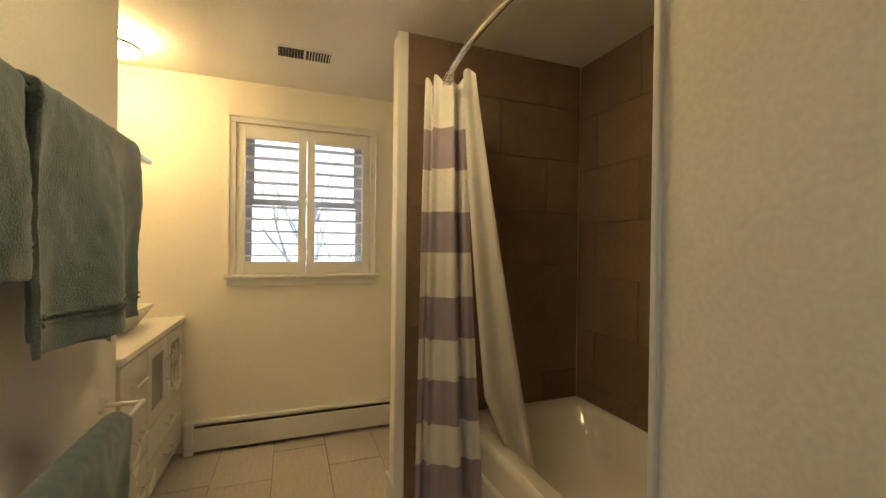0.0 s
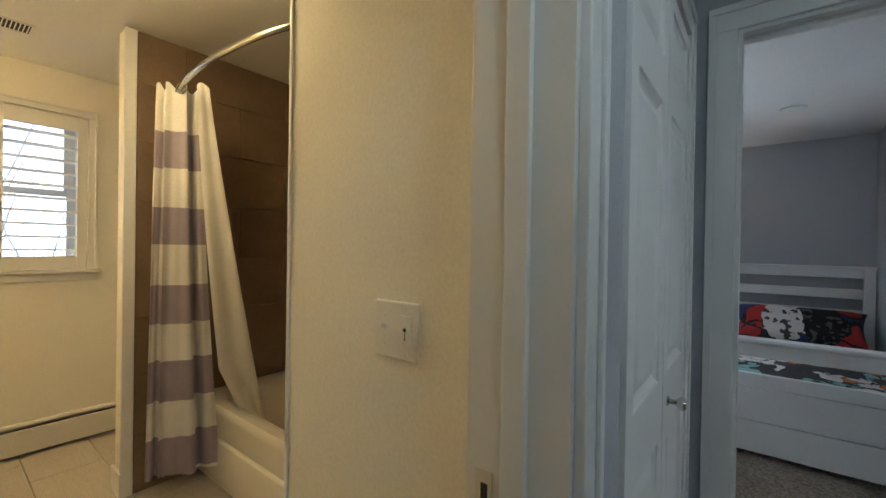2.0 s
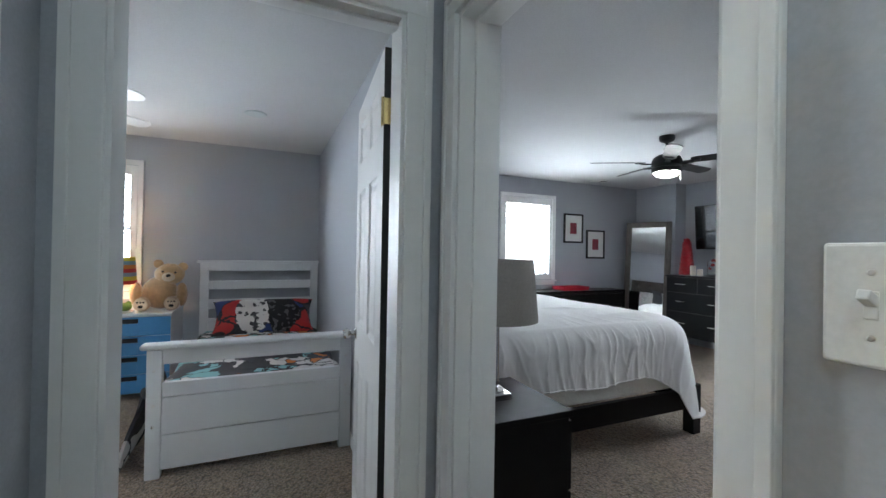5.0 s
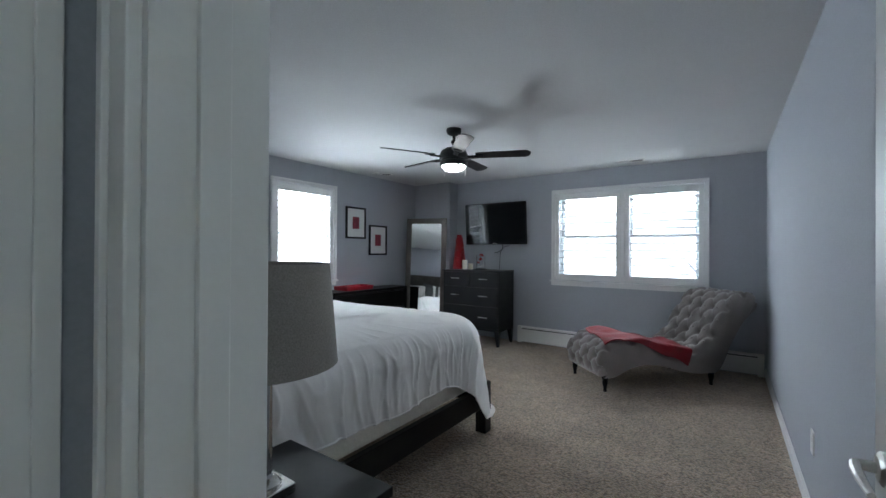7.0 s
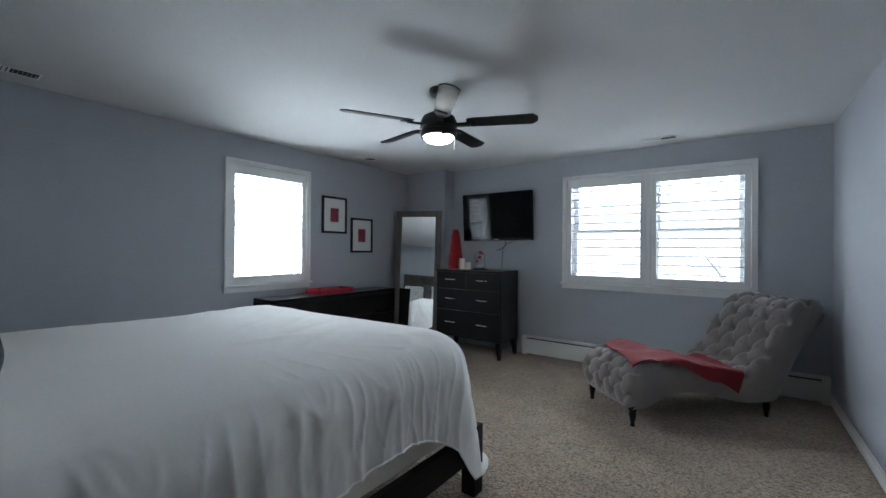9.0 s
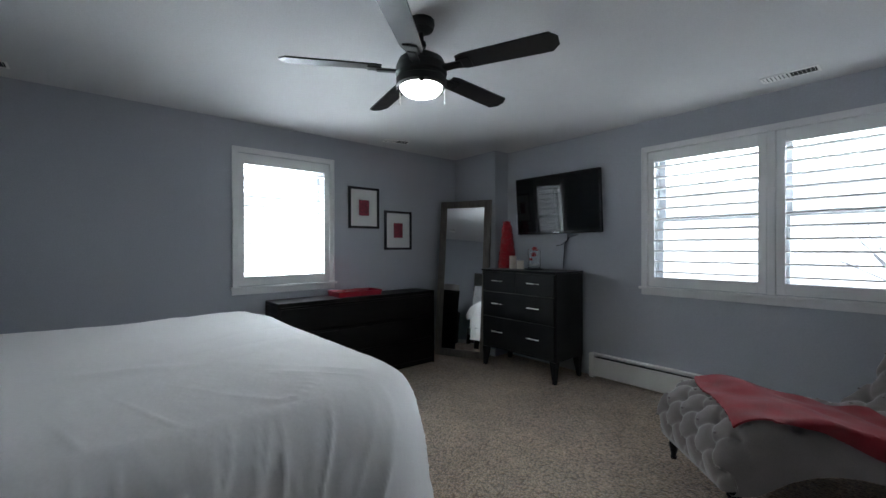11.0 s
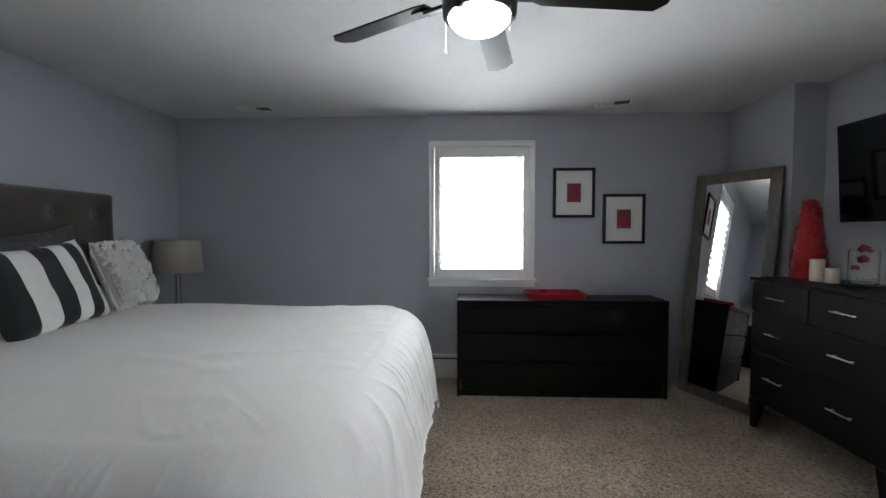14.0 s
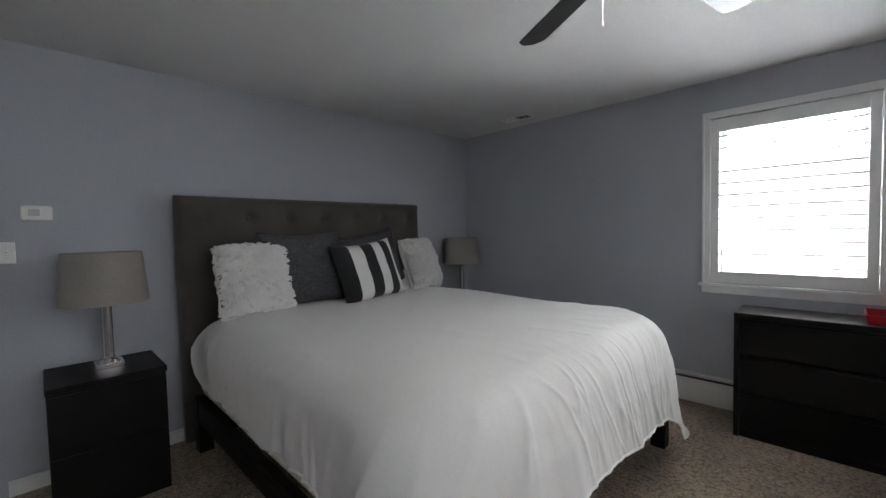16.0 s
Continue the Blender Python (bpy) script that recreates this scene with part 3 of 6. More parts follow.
        for i in range(slats):
            o = new("slat", me)
            o.parent = sh
            o.matrix_basis = pose((a + b) / 2, 0.008, z0 + rb + pitch * (i + 0.5), tilt, 0, 0)
        side = a if (s == 0 and "l" in hinge_sides) else b
        for z in (z0 + 0.14, (z0 + z1) / 2, z1 - 0.14):
            bm = bmesh.new()
            rod(bm, (side, -0.012, z - 0.03), (side, -0.012, z + 0.03), 0.005, 8)
            part("hinge", bm, M_SHUT, sh)
    return e


window("window_south", "wide white-framed window with two open louvred shutters", 1.868, 1.262, 2, 11, pose(2.311, -6.83, 0.938, 0, 0, 180), mid_wide=0.05, sash_pairs=2)
window("window_east", "white-framed window with one open louvred shutter", 0.965, 1.258, 1, 12, pose(5.56, -4.407, 0.945, 0, 0, -90), hinge_sides="r", stile=0.075)
window("window_kids", "white-framed window glowing above the blue drawers", 0.98, 1.30, 1, 12, pose(5.56, 0.72, 0.89, 0, 0, -90))
window("window_bath", "white-framed window with a pair of open louvred shutters", 0.985, 1.06, 2, 10, pose(0.3975, 2.975, 1.14), mid_wide=0.0, slat=0.0034)

# ---- doors, frames and closet ----


def door_frame(name, label, x0, x1, y0, y1, top, m, strike=None, w=0.07, stop=True):
    """Jamb and casings round an opening from x0 to x1 through a wall from y0 to y1, y0 the near face."""
    e = thing(name, label, "door frame", m, kind="structure")
    bm = bmesh.new()
    j = 0.018
    box(bm, x0, x0 + j, y0, y1, 0, top)
    box(bm, x1 - j, x1, y0, y1, 0, top)
    box(bm, x0 + j, x1 - j, y0, y1, top - j, top)
    ym = (y0 + y1) / 2
    if stop:
        box(bm, x0 + j, x0 + j + 0.012, ym - 0.018, ym + 0.018, 0, top - j, 0.002)
        box(bm, x1 - j - 0.012, x1 - j, ym - 0.018, ym + 0.018, 0, top - j, 0.002)
    box(bm, x0 + j, x1 - j, ym - 0.018, ym + 0.018, top - j - 0.012, top - j, 0.002)
    part("jamb", bm, M_TRIM, e)
    bm = bmesh.new()
    r = 0.006
    casing(bm, x0 - w + r, x1 + w - r, 0, top + w - r, w, 0.016, y=y0)
    part("casing", bm, M_TRIM, e)
    bm = bmesh.new()
    casing(bm, x0 - w + r, x1 + w - r, 0, top + w - r, w, 0.016, y=0)
    bmesh.ops.transform(bm, matrix=Matrix.Translation((0, y1, 0)) @ Matrix.Diagonal((1, -1, 1, 1)), verts=bm.verts[:])
    part("casing", bm, M_TRIM, e)
    if strike:
        sx, sy, sz, d = strike
        bm = bmesh.new()
        box(bm, sx, sx + 0.002 * d, sy - 0.014, sy + 0.014, sz - 0.03, sz + 0.03, 0.0)
        pl = part("strike_plate", bm, M_CHROME, e, "brushed metal strike plate")
        bm = bmesh.new()
        box(bm, sx + 0.001 * d, sx + 0.003 * d, sy - 0.007, sy + 0.004, sz - 0.012, sz + 0.012)
        part("latch_hole", bm, M_DARKGAP, pl)
    return e


# the frames' local x runs along the wall; y0 faces the hall
door_frame("door_frame_bath", "white door frame between bathroom and hall", -0.03, 0.69, -0.42, -0.27, 2.05, Matrix(), (0.672, -0.295, 0.975, -1), w=0.055)
door_frame("door_frame_bedroom", "white door frame of the large bedroom", 0.955, 1.73, -1.535, -1.405, 2.045, Matrix(), (1.712, -1.475, 0.995, -1), w=0.062)
door_frame("door_frame_kids", "white door frame of the child's bedroom", 0.535, 1.285, 1.845, 1.955, 2.075, pose(0, 0, 0, 0, 0, -90), w=0.084, stop=False)


def panel_door(name, label, w, h, m, rows, cols=2, t=0.035, knob=None, kind="thing", material=None):
    """A moulded panel door; local x along its width from the hinge, y through it, rows of (z0, z1)."""
    mt = material or M_TRIM
    e = thing(name, label, "door", m, kind=kind)
    st = 0.105 if cols == 2 else 0.052
    mid = 0.10 if cols == 2 else 0.0
    pw = (w - 2 * st - mid) / cols
    xs = [(st + i * (pw + mid), st + i * (pw + mid) + pw) for i in range(cols)]
    openings = [(x0, x1, z0, z1) for x0, x1 in xs for z0, z1 in rows]
    X = sorted({0.0, w, *[v for q in xs for v in q]})
    Z = sorted({0.0, h, *[v for q in rows for v in q]})
    bm = bmesh.new()
    for s in (-1, 1):
        y = s * t / 2
        for i in range(len(X) - 1):
            for j in range(len(Z) - 1):
                a, b, c, d = X[i], X[i + 1], Z[j], Z[j + 1]
                if any(abs(a - q[0]) < 1e-6 and abs(c - q[2]) < 1e-6 for q in openings):
                    # stepped and sloped moulding round the opening, down to the sunk ground
                    steps = [(0.0, y), (0.003, y - s * 0.0045), (0.013, y - s * 0.0095), (0.019, y - s * 0.011)]
                    loops = [[bm.verts.new(p) for p in ((a + o, yy, c + o), (b - o, yy, c + o), (b - o, yy, d - o), (a + o, yy, d - o))] for o, yy in steps]
                    for u, v in zip(loops, loops[1:]):
                        for k in range(4):
                            bm.faces.new((u[k], u[(k + 1) % 4], v[(k + 1) % 4], v[k]))
                    bm.faces.new(loops[-1])
                else:
                    bm.faces.new([bm.verts.new(p) for p in ((a, y, c), (b, y, c), (b, y, d), (a, y, d))])
    for q in (((0, 0), (w, 0)), ((w, 0), (w, h)), ((w, h), (0, h)), ((0, h), (0, 0))):
        bm.faces.new([bm.verts.new(p) for p in ((q[0][0], -t / 2, q[0][1]), (q[1][0], -t / 2, q[1][1]), (q[1][0], t / 2, q[1][1]), (q[0][0], t / 2, q[0][1]))])
    bmesh.ops.remove_doubles(bm, verts=bm.verts[:], dist=1e-5)
    part("slab", bm, mt, e, angle=12)
    for x0, x1, z0, z1 in openings:
        for s in (-1, 1):
            bm = bmesh.new()
            steps = [(0.021, t / 2 - 0.0112), (0.024, t / 2 - 0.0095), (0.044, t / 2 - 0.0035), (0.047, t / 2 - 0.003)]
            loops = [[bm.verts.new(p) for p in ((x0 + o, s * yy, z0 + o), (x1 - o, s * yy, z0 + o), (x1 - o, s * yy, z1 - o), (x0 + o, s * yy, z1 - o))] for o, yy in steps]
            for u, v in zip(loops, loops[1:]):
                for k in range(4):
                    bm.faces.new((u[k], u[(k + 1) % 4], v[(k + 1) % 4], v[k]))
            bm.faces.new(loops[-1])
            part("panel", bm, mt, e, angle=8)
    if knob:
        kx, kz, sides = knob
        for s in sides:
            bm = bmesh.new()
            lathe(bm, [(0.029, 0), (0.029, 0.004), (0.024, 0.008), (0.011, 0.011), (0.010, 0.026), (0.016, 0.032), (0.024, 0.040), (0.0265, 0.050), (0.022, 0.060), (0.010, 0.064)],
                  20, Matrix.Translation((kx, s * t / 2, kz)) @ Matrix.Rotation(radians(-90 * s), 4, "X"))
            part("knob", bm, M_STEEL, e, "polished steel knob")
    return e


ROWS6 = [(0.20, 0.80), (0.98, 1.60), (1.74, 1.92)]
kids_door = panel_door("panel_door", "white six-panel door standing open, steel knob and brass hinges", 0.71, 2.02,
                       pose(1.990, -1.270, 0.008, 0, 0, -5.0), ROWS6, knob=(0.645, 0.92, (-1, 1)))
for _z in (0.22, 1.80):
    _bm = bmesh.new()
    box(_bm, -0.006, 0.030, 0.0175, 0.0205, _z - 0.045, _z + 0.045, 0.001)
    rod(_bm, (-0.006, 0.020, _z - 0.047), (-0.006, 0.020, _z + 0.047), 0.007, 10)
    box(_bm, -0.012, -0.006, -0.018, 0.020, _z - 0.045, _z + 0.045, 0.001)
    part("hinge", _bm, M_BRASS, kids_door, "polished brass hinge")
# Near-black strip paints the shade between hinge edge and jamb.
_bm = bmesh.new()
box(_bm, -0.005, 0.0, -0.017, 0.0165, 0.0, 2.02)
part("edge_seal", _bm, M_DARKGAP, kids_door, "near-black strip for the shaded gap at the hinge edge")
bed_door = panel_door("panel_door", "white six-panel bedroom door swung open against the wall", 0.745, 2.02,
                      pose(0.972, -1.60, 0.008, 0, 0, -90.5), ROWS6, knob=None)
for _s in (-1, 1):
    _bm = bmesh.new()
    _k = Matrix.Translation((0.685, _s * 0.0175, 0.945)) @ Matrix.Rotation(radians(-90 * _s), 4, "X")
    lathe(_bm, [(0.030, 0), (0.030, 0.005), (0.022, 0.010), (0.010, 0.012), (0.009, 0.040)], 20, _k)
    tube(_bm, [(0.685, _s * 0.055, 0.945), (0.66, _s * 0.060, 0.947), (0.62, _s * 0.060, 0.943), (0.575, _s * 0.056, 0.938)], [0.009, 0.0085, 0.008, 0.006])
    part("lever_handle", _bm, M_CHROME, bed_door, "brushed nickel lever")

# bifold closet
closet_frame = thing("closet_frame", "white casing round the closet opening", "door frame", kind="structure")
_bm = bmesh.new()
box(_bm, 1.60, 1.655, -0.436, -0.42, 0, 1.985, 0.003)
box(_bm, 0.905, 1.655, -0.436, -0.42, 1.985, 2.06, 0.003)
box(_bm, 0.905, 1.655, -0.444, -0.436, 2.035, 2.06, 0.003)
box(_bm, 1.638, 1.655, -0.442, -0.436, 0, 2.035, 0.003)
part("casing", _bm, M_TRIM, closet_frame)
_bm = bmesh.new()
box(_bm, 0.905, 1.60, -0.40, -0.36, 1.962, 1.985)
part("track", _bm, M_STEEL, closet_frame, "steel sliding track")
ROWS3 = [(0.18, 0.88), (1.02, 1.655), (1.755, 1.915)]
closet_a = panel_door("closet_door", "white moulded bifold closet leaf, closed", 0.342, 1.955, pose(0.91, -0.412, 0.008), ROWS3, cols=1)
closet_b = panel_door("closet_door", "white moulded bifold closet leaf with a small steel knob", 0.342, 1.955, pose(1.256, -0.412, 0.008), ROWS3, cols=1)
_bm = bmesh.new()
lathe(_bm, [(0.012, 0), (0.012, 0.003), (0.007, 0.006), (0.006, 0.018), (0.011, 0.024), (0.0165, 0.031), (0.0165, 0.037), (0.010, 0.043)], 18,
      Matrix.Translation((0.055, -0.0175, 0.945)) @ Matrix.Rotation(radians(90), 4, "X"))
part("knob", _bm, M_STEEL, closet_b, "small polished steel knob")

# ground and bare trees outside the windows
slab("ground", -400, 400, -400, 400, -3.4, -3.2, M_SNOW, "snow-dusted ground round the house", "ground")
# pale winter distance all round
_bm = bmesh.new()
_R = [[_bm.verts.new((70 * math.cos(k * math.pi / 32), 70 * math.sin(k * math.pi / 32), z)) for k in range(64)] for z in (-3.2, 40.0)]
for _k in range(64):
    _bm.faces.new((_R[0][_k], _R[0][(_k + 1) % 64], _R[1][(_k + 1) % 64], _R[1][_k]))
solid("backdrop", _bm, M_HAZE, "pale hazy winter sky behind the trees", "backdrop")

# ---- bathroom things ----


def ring_loft(bm, rings, close=True):
    """Faces between rings of vertices of equal length."""
    R = [[bm.verts.new(p) for p in r] for r in rings]
    for a, b in zip(R, R[1:]):
        n = len(a)
        for i in range(n):
            bm.faces.new((a[i], a[(i + 1) % n], b[(i + 1) % n], b[i]))
    if close:
        bm.faces.new(R[-1])
    return R


def rrect(x0, x1, y0, y1, r, z, n=6):
    out = []
    for cx, cy, a0 in ((x1 - r, y1 - r, 0), (x0 + r, y1 - r, 90), (x0 + r, y0 + r, 180), (x1 - r, y0 + r, 270)):
        for i in range(n + 1):
            a = radians(a0 + 90 * i / n)
            out.append((cx + r * math.cos(a), cy + r * math.sin(a), z))
    return out


def bathtub():
    e = thing("bathtub", "glossy white built-in bathtub with a stepped apron", "bathtub")
    x0, x1, y0, y1 = 1.14, 1.925, 0.43, 1.965
    bm = bmesh.new()
    ring_loft(bm, [rrect(x0 + 0.02, x1, y0, y1, 0.012, 0.27), rrect(x0 + 0.004, x1, y0, y1, 0.012, 0.402), rrect(x0, x1, y0, y1, 0.016, 0.440), rrect(x0 + 0.008, x1 - 0.002, y0 + 0.004, y1 - 0.004, 0.03, 0.455),
                   rrect(x0 + 0.075, x1 - 0.05, y0 + 0.07, y1 - 0.08, 0.16, 0.452), rrect(x0 + 0.095, x1 - 0.065, y0 + 0.09, y1 - 0.10, 0.16, 0.430),
                   rrect(x0 + 0.13, x1 - 0.09, y0 + 0.13, y1 - 0.20, 0.16, 0.275), rrect(x0 + 0.17, x1 - 0.13, y0 + 0.18, y1 - 0.32, 0.15, 0.15),
                   rrect(x0 + 0.24, x1 - 0.20, y0 + 0.26, y1 - 0.42, 0.12, 0.115)])
    part("basin", bm, M_TUB, e, angle=50)
    bm = bmesh.new()
    box(bm, x0 + 0.022, x0 + 0.06, y0, y1, 0.0, 0.28, 0.006)
    box(bm, x0 + 0.002, x0 + 0.04, y0 + 0.05, y1 - 0.10, 0.03, 0.268, 0.02, seg=3)
    part("apron", bm, M_TUB, e)
    return e


bathtub()


def curtain_rod():
    e = thing("shower_rod", "curved polished steel shower curtain rod", "shower rod")
    pts = []
    for i in range(25):
        t = i / 24
        y = 1.965 - t * 1.54
        pts.append((1.06 - 0.165 * math.sin(math.pi * t) ** 0.6, y, 2.09))
    bm = bmesh.new()
    tube(bm, pts, 0.0125, 12)
    part("tube", bm, M_STEEL, e)
    for y, s in ((1.965, 1), (0.43, -1)):
        bm = bmesh.new()
        lathe(bm, [(0.034, 0), (0.034, 0.006), (0.018, 0.014)], 18, Matrix.Translation((1.06, y, 2.09)) @ Matrix.Rotation(radians(90 * s), 4, "X"))
        part("flange", bm, M_STEEL, e)


curtain_rod()

_pw, _pu = (0.74, 0.72, 0.69), (0.34, 0.29, 0.35)
_edges = [-0.05, 0.15, 0.352, 0.532, 0.738, 0.922, 1.111, 1.31, 1.498, 1.687, 1.876, 2.30]
M_CURTAIN = banded("white and mauve striped cotton", 2, _edges, [_pw, _pu] * 5 + [_pw])


def shower_curtain():
    e = thing("shower_curtain", "bunched shower curtain in white and mauve stripes", "curtain")

    def strip(u0, u1, lean, amp, waves, ph, z0, front):
        def f(u, v):
            z = 2.10 - v * (2.10 - z0)
            a = Vector((0.868 - 0.035 * v, 1.745 - lean))
            b = Vector((1.030 + 0.125 * v ** 1.25, 1.655 - lean + 0.03 * v))
            k = u0 + (u1 - u0) * u
            p = a.lerp(b, k)
            n = Vector((b.y - a.y, a.x - b.x)).normalized()
            d = amp * math.sin(6.283 * (waves * u + ph) + 0.5 * math.sin(v * 2.6)) * (0.45 + 0.65 * v)
            d += 0.30 * amp * math.sin(6.283 * (2.3 * waves * u) + 2.2 * v + 1.0) * (0.3 + v) + 0.010 * noise.noise(Vector((u * 2, v * 4, ph)))
            return (p.x + n.x * d, p.y + n.y * d, z + (0.014 * (1 - v) * math.sin(u * 7 + front) - 0.018 * v * u * front))
        bm = bmesh.new()
        sheet(bm, 56, 60, f)
        thicken(bm, 0.002)
        part("cloth", bm, M_CURTAIN, e, "striped cotton curtain", angle=80)

    strip(0.0, 0.24, 0.0, 0.022, 1.1, 0.1, 0.16, 0.0)
    strip(0.13, 0.62, 0.042, 0.018, 0.9, 0.42, 0.17, 1.0)
    strip(0.50, 1.0, -0.004, 0.020, 1.15, 0.2, 0.14, 0.5)

    def g(u, v):
        z = 2.12 - v * (2.12 - 0.41)
        a = Vector((1.005 + 0.135 * v ** 1.3, 1.63 - 0.05 * v))
        b = Vector((1.052 + 0.245 * v ** 1.1, 1.60 - 0.12 * v))
        p = a.lerp(b, u)
        n = Vector((b.y - a.y, a.x - b.x)).normalized()
        d = 0.020 * math.sin(u * 8 + v) * (0.3 + v) + 0.02 * math.sin(v * 3.1)
        q = 0.09 * max(0.0, v - 0.84) / 0.16 * (1 - u)
        return (p.x + n.x * d + q, p.y + n.y * d, z + 0.015 * math.sin(u * 4))

    bm = bmesh.new()
    sheet(bm, 30, 50, g)
    thicken(bm, 0.0015)
    part("liner", bm, M_LINER, e, "plain white liner hanging into the tub", angle=80)
    for i in range(6):
        bm = bmesh.new()
        y = 1.76 - 0.028 * i
        x = 1.06 - 0.165 * math.sin(math.pi * (1.965 - y) / 1.54) ** 0.6
        tube(bm, [(x + 0.019 * math.cos(k), y + 0.003 * math.sin(2 * k), 2.082 + 0.022 * math.sin(k)) for k in [n * math.pi / 6 for n in range(13)]], 0.0018, 6)
        part("curtain_ring", bm, M_STEEL, e)
    return e


shower_curtain()


def towel(label, y0, y1, ztop, zbot_front, zbot_back, xbar, r=0.022, seed=0, thick=0.012, bulge=0.0):
    """A folded towel hung over a bar that runs along y, in two soft layers."""
    e = thing("towel", label, "towel")

    def f(u, v, grow=0.0):
        Lf, Lb = ztop - zbot_front - grow, ztop - zbot_back
        rr = r + grow * 0.2
        arc = math.pi * rr
        s = v * (Lf + arc + Lb)
        y = y0 + u * (y1 - y0)
        k = noise.noise(Vector((y * 4, s * 2.2, seed)))
        k2 = noise.noise(Vector((y * 12, s * 5, seed + 3)))
        k3 = noise.noise(Vector((y * 34, s * 30, seed + 6)))
        if s < Lf:
            p = (xbar + rr, ztop - (Lf - s))
        elif s < Lf + arc:
            a = (s - Lf) / rr
            p = (xbar + rr * math.cos(a), ztop + rr * math.sin(a))
        else:
            p = (xbar - rr, ztop - (s - Lf - arc))
        drop = max(0.0, ztop - p[1])
        soft = min(1.0, drop * 5)
        rim = 1 - 0.7 * max(0.0, (abs(2 * u - 1) - 0.8) / 0.2) ** 2
        out = (0.024 * k + 0.010 * k2 + 0.034 * math.sin(y * 15 + 2.2 * k + 0.8 * s)) * soft * rim + bulge * drop * (0.4 + 0.6 * math.sin(math.pi * u)) + 0.004 * k3
        sway = 0.05 * drop * (2 * u - 1) * bulge * 10
        return (p[0] + (out if p[0] > xbar else 0.0), y + sway + 0.02 * k * drop, p[1] + 0.012 * k * soft + 0.003 * k3)

    for grow, name in ((0.0, "cloth"), (0.035, "inner_fold")):
        bm = bmesh.new()
        sheet(bm, 64, 96, lambda u, v: Vector(f(u, v, grow)) - Vector((0.016 if grow else 0.0, 0, 0)))
        thicken(bm, thick)
        bmesh.ops.smooth_vert(bm, verts=bm.verts[:], factor=0.4, use_axis_x=True, use_axis_y=True, use_axis_z=True)
        part(name, bm, M_TOWEL, e, angle=80)
    bm = bmesh.new()
    for i in range(2):
        sheet(bm, 40, 1, lambda u, v: Vector(f(u, 0.075 + 0.018 * i + 0.007 * v)) + Vector((0.003, 0, 0)))
    thicken(bm, 0.003)
    part("woven_band", bm, M_TOWEL, e, angle=70)
    return e


def towel_bar(label, y0, y1, z, x=-0.225):
    e = thing("towel_bar", label, "towel bar")
    bm = bmesh.new()
    rod(bm, (x, y0, z), (x, y1, z), 0.0095)
    part("bar", bm, M_CHROME, e)
    for y in (y0 + 0.012, y1 - 0.012):
        bm = bmesh.new()
        lathe(bm, [(0.030, 0), (0.030, 0.010), (0.024, 0.014)], 24, Matrix.Translation((-0.35, y, z)) @ Matrix.Rotation(radians(90), 4, "Y"))
        rod(bm, (-0.345, y, z), (x, y, z), 0.0085)
        part("post", bm, M_CHROME, e)
    return e


towel_bar("brushed nickel towel bar carrying two teal towels", 0.55, 1.86, 1.66)
towel_bar("brushed nickel lower towel bar with one towel", 0.70, 1.81, 0.745)
towel("grey-teal terry bath towel folded over the upper bar", 1.07, 1.66, 1.664, 1.095, 1.46, -0.225, 0.030, 1, 0.016, bulge=0.04)
towel("grey-teal terry towel hanging beside the first towel", 0.70, 1.02, 1.662, 1.27, 1.40, -0.225, 0.024, 5, 0.014)
towel("grey-teal terry towel folded over the lower bar", 1.00, 1.60, 0.750, 0.18, 0.45, -0.225, 0.034, 9, 0.018, bulge=0.03)
_e = thing("towel_hook", "small brushed metal peg under the towel", "hook")
_bm = bmesh.new()
lathe(_bm, [(0.020, 0), (0.020, 0.006), (0.008, 0.010), (0.008, 0.085), (0.016, 0.09), (0.016, 0.10)], 16, Matrix.Translation((-0.35, 1.60, 1.035)) @ Matrix.Rotation(radians(90), 4, "Y"))
part("peg", _bm, M_CHROME, _e)


def bar_handle(parent, c, length, axis, out, r=0.0045, d=0.028, mt=None):
    """Bar pull at c on a face; axis the way of the bar, out the way off the face."""
    c, axis, out = Vector(c), Vector(axis), Vector(out)
    bm = bmesh.new()
    rod(bm, c - axis * length / 2 + out * d, c + axis * length / 2 + out * d, r, 10)
    for s in (-0.36, 0.36):
        rod(bm, c + axis * length * s, c + axis * length * s + out * d, r * 0.9, 8)
    return part("handle", bm, mt or M_CHROME, parent, "brushed nickel bar handle")


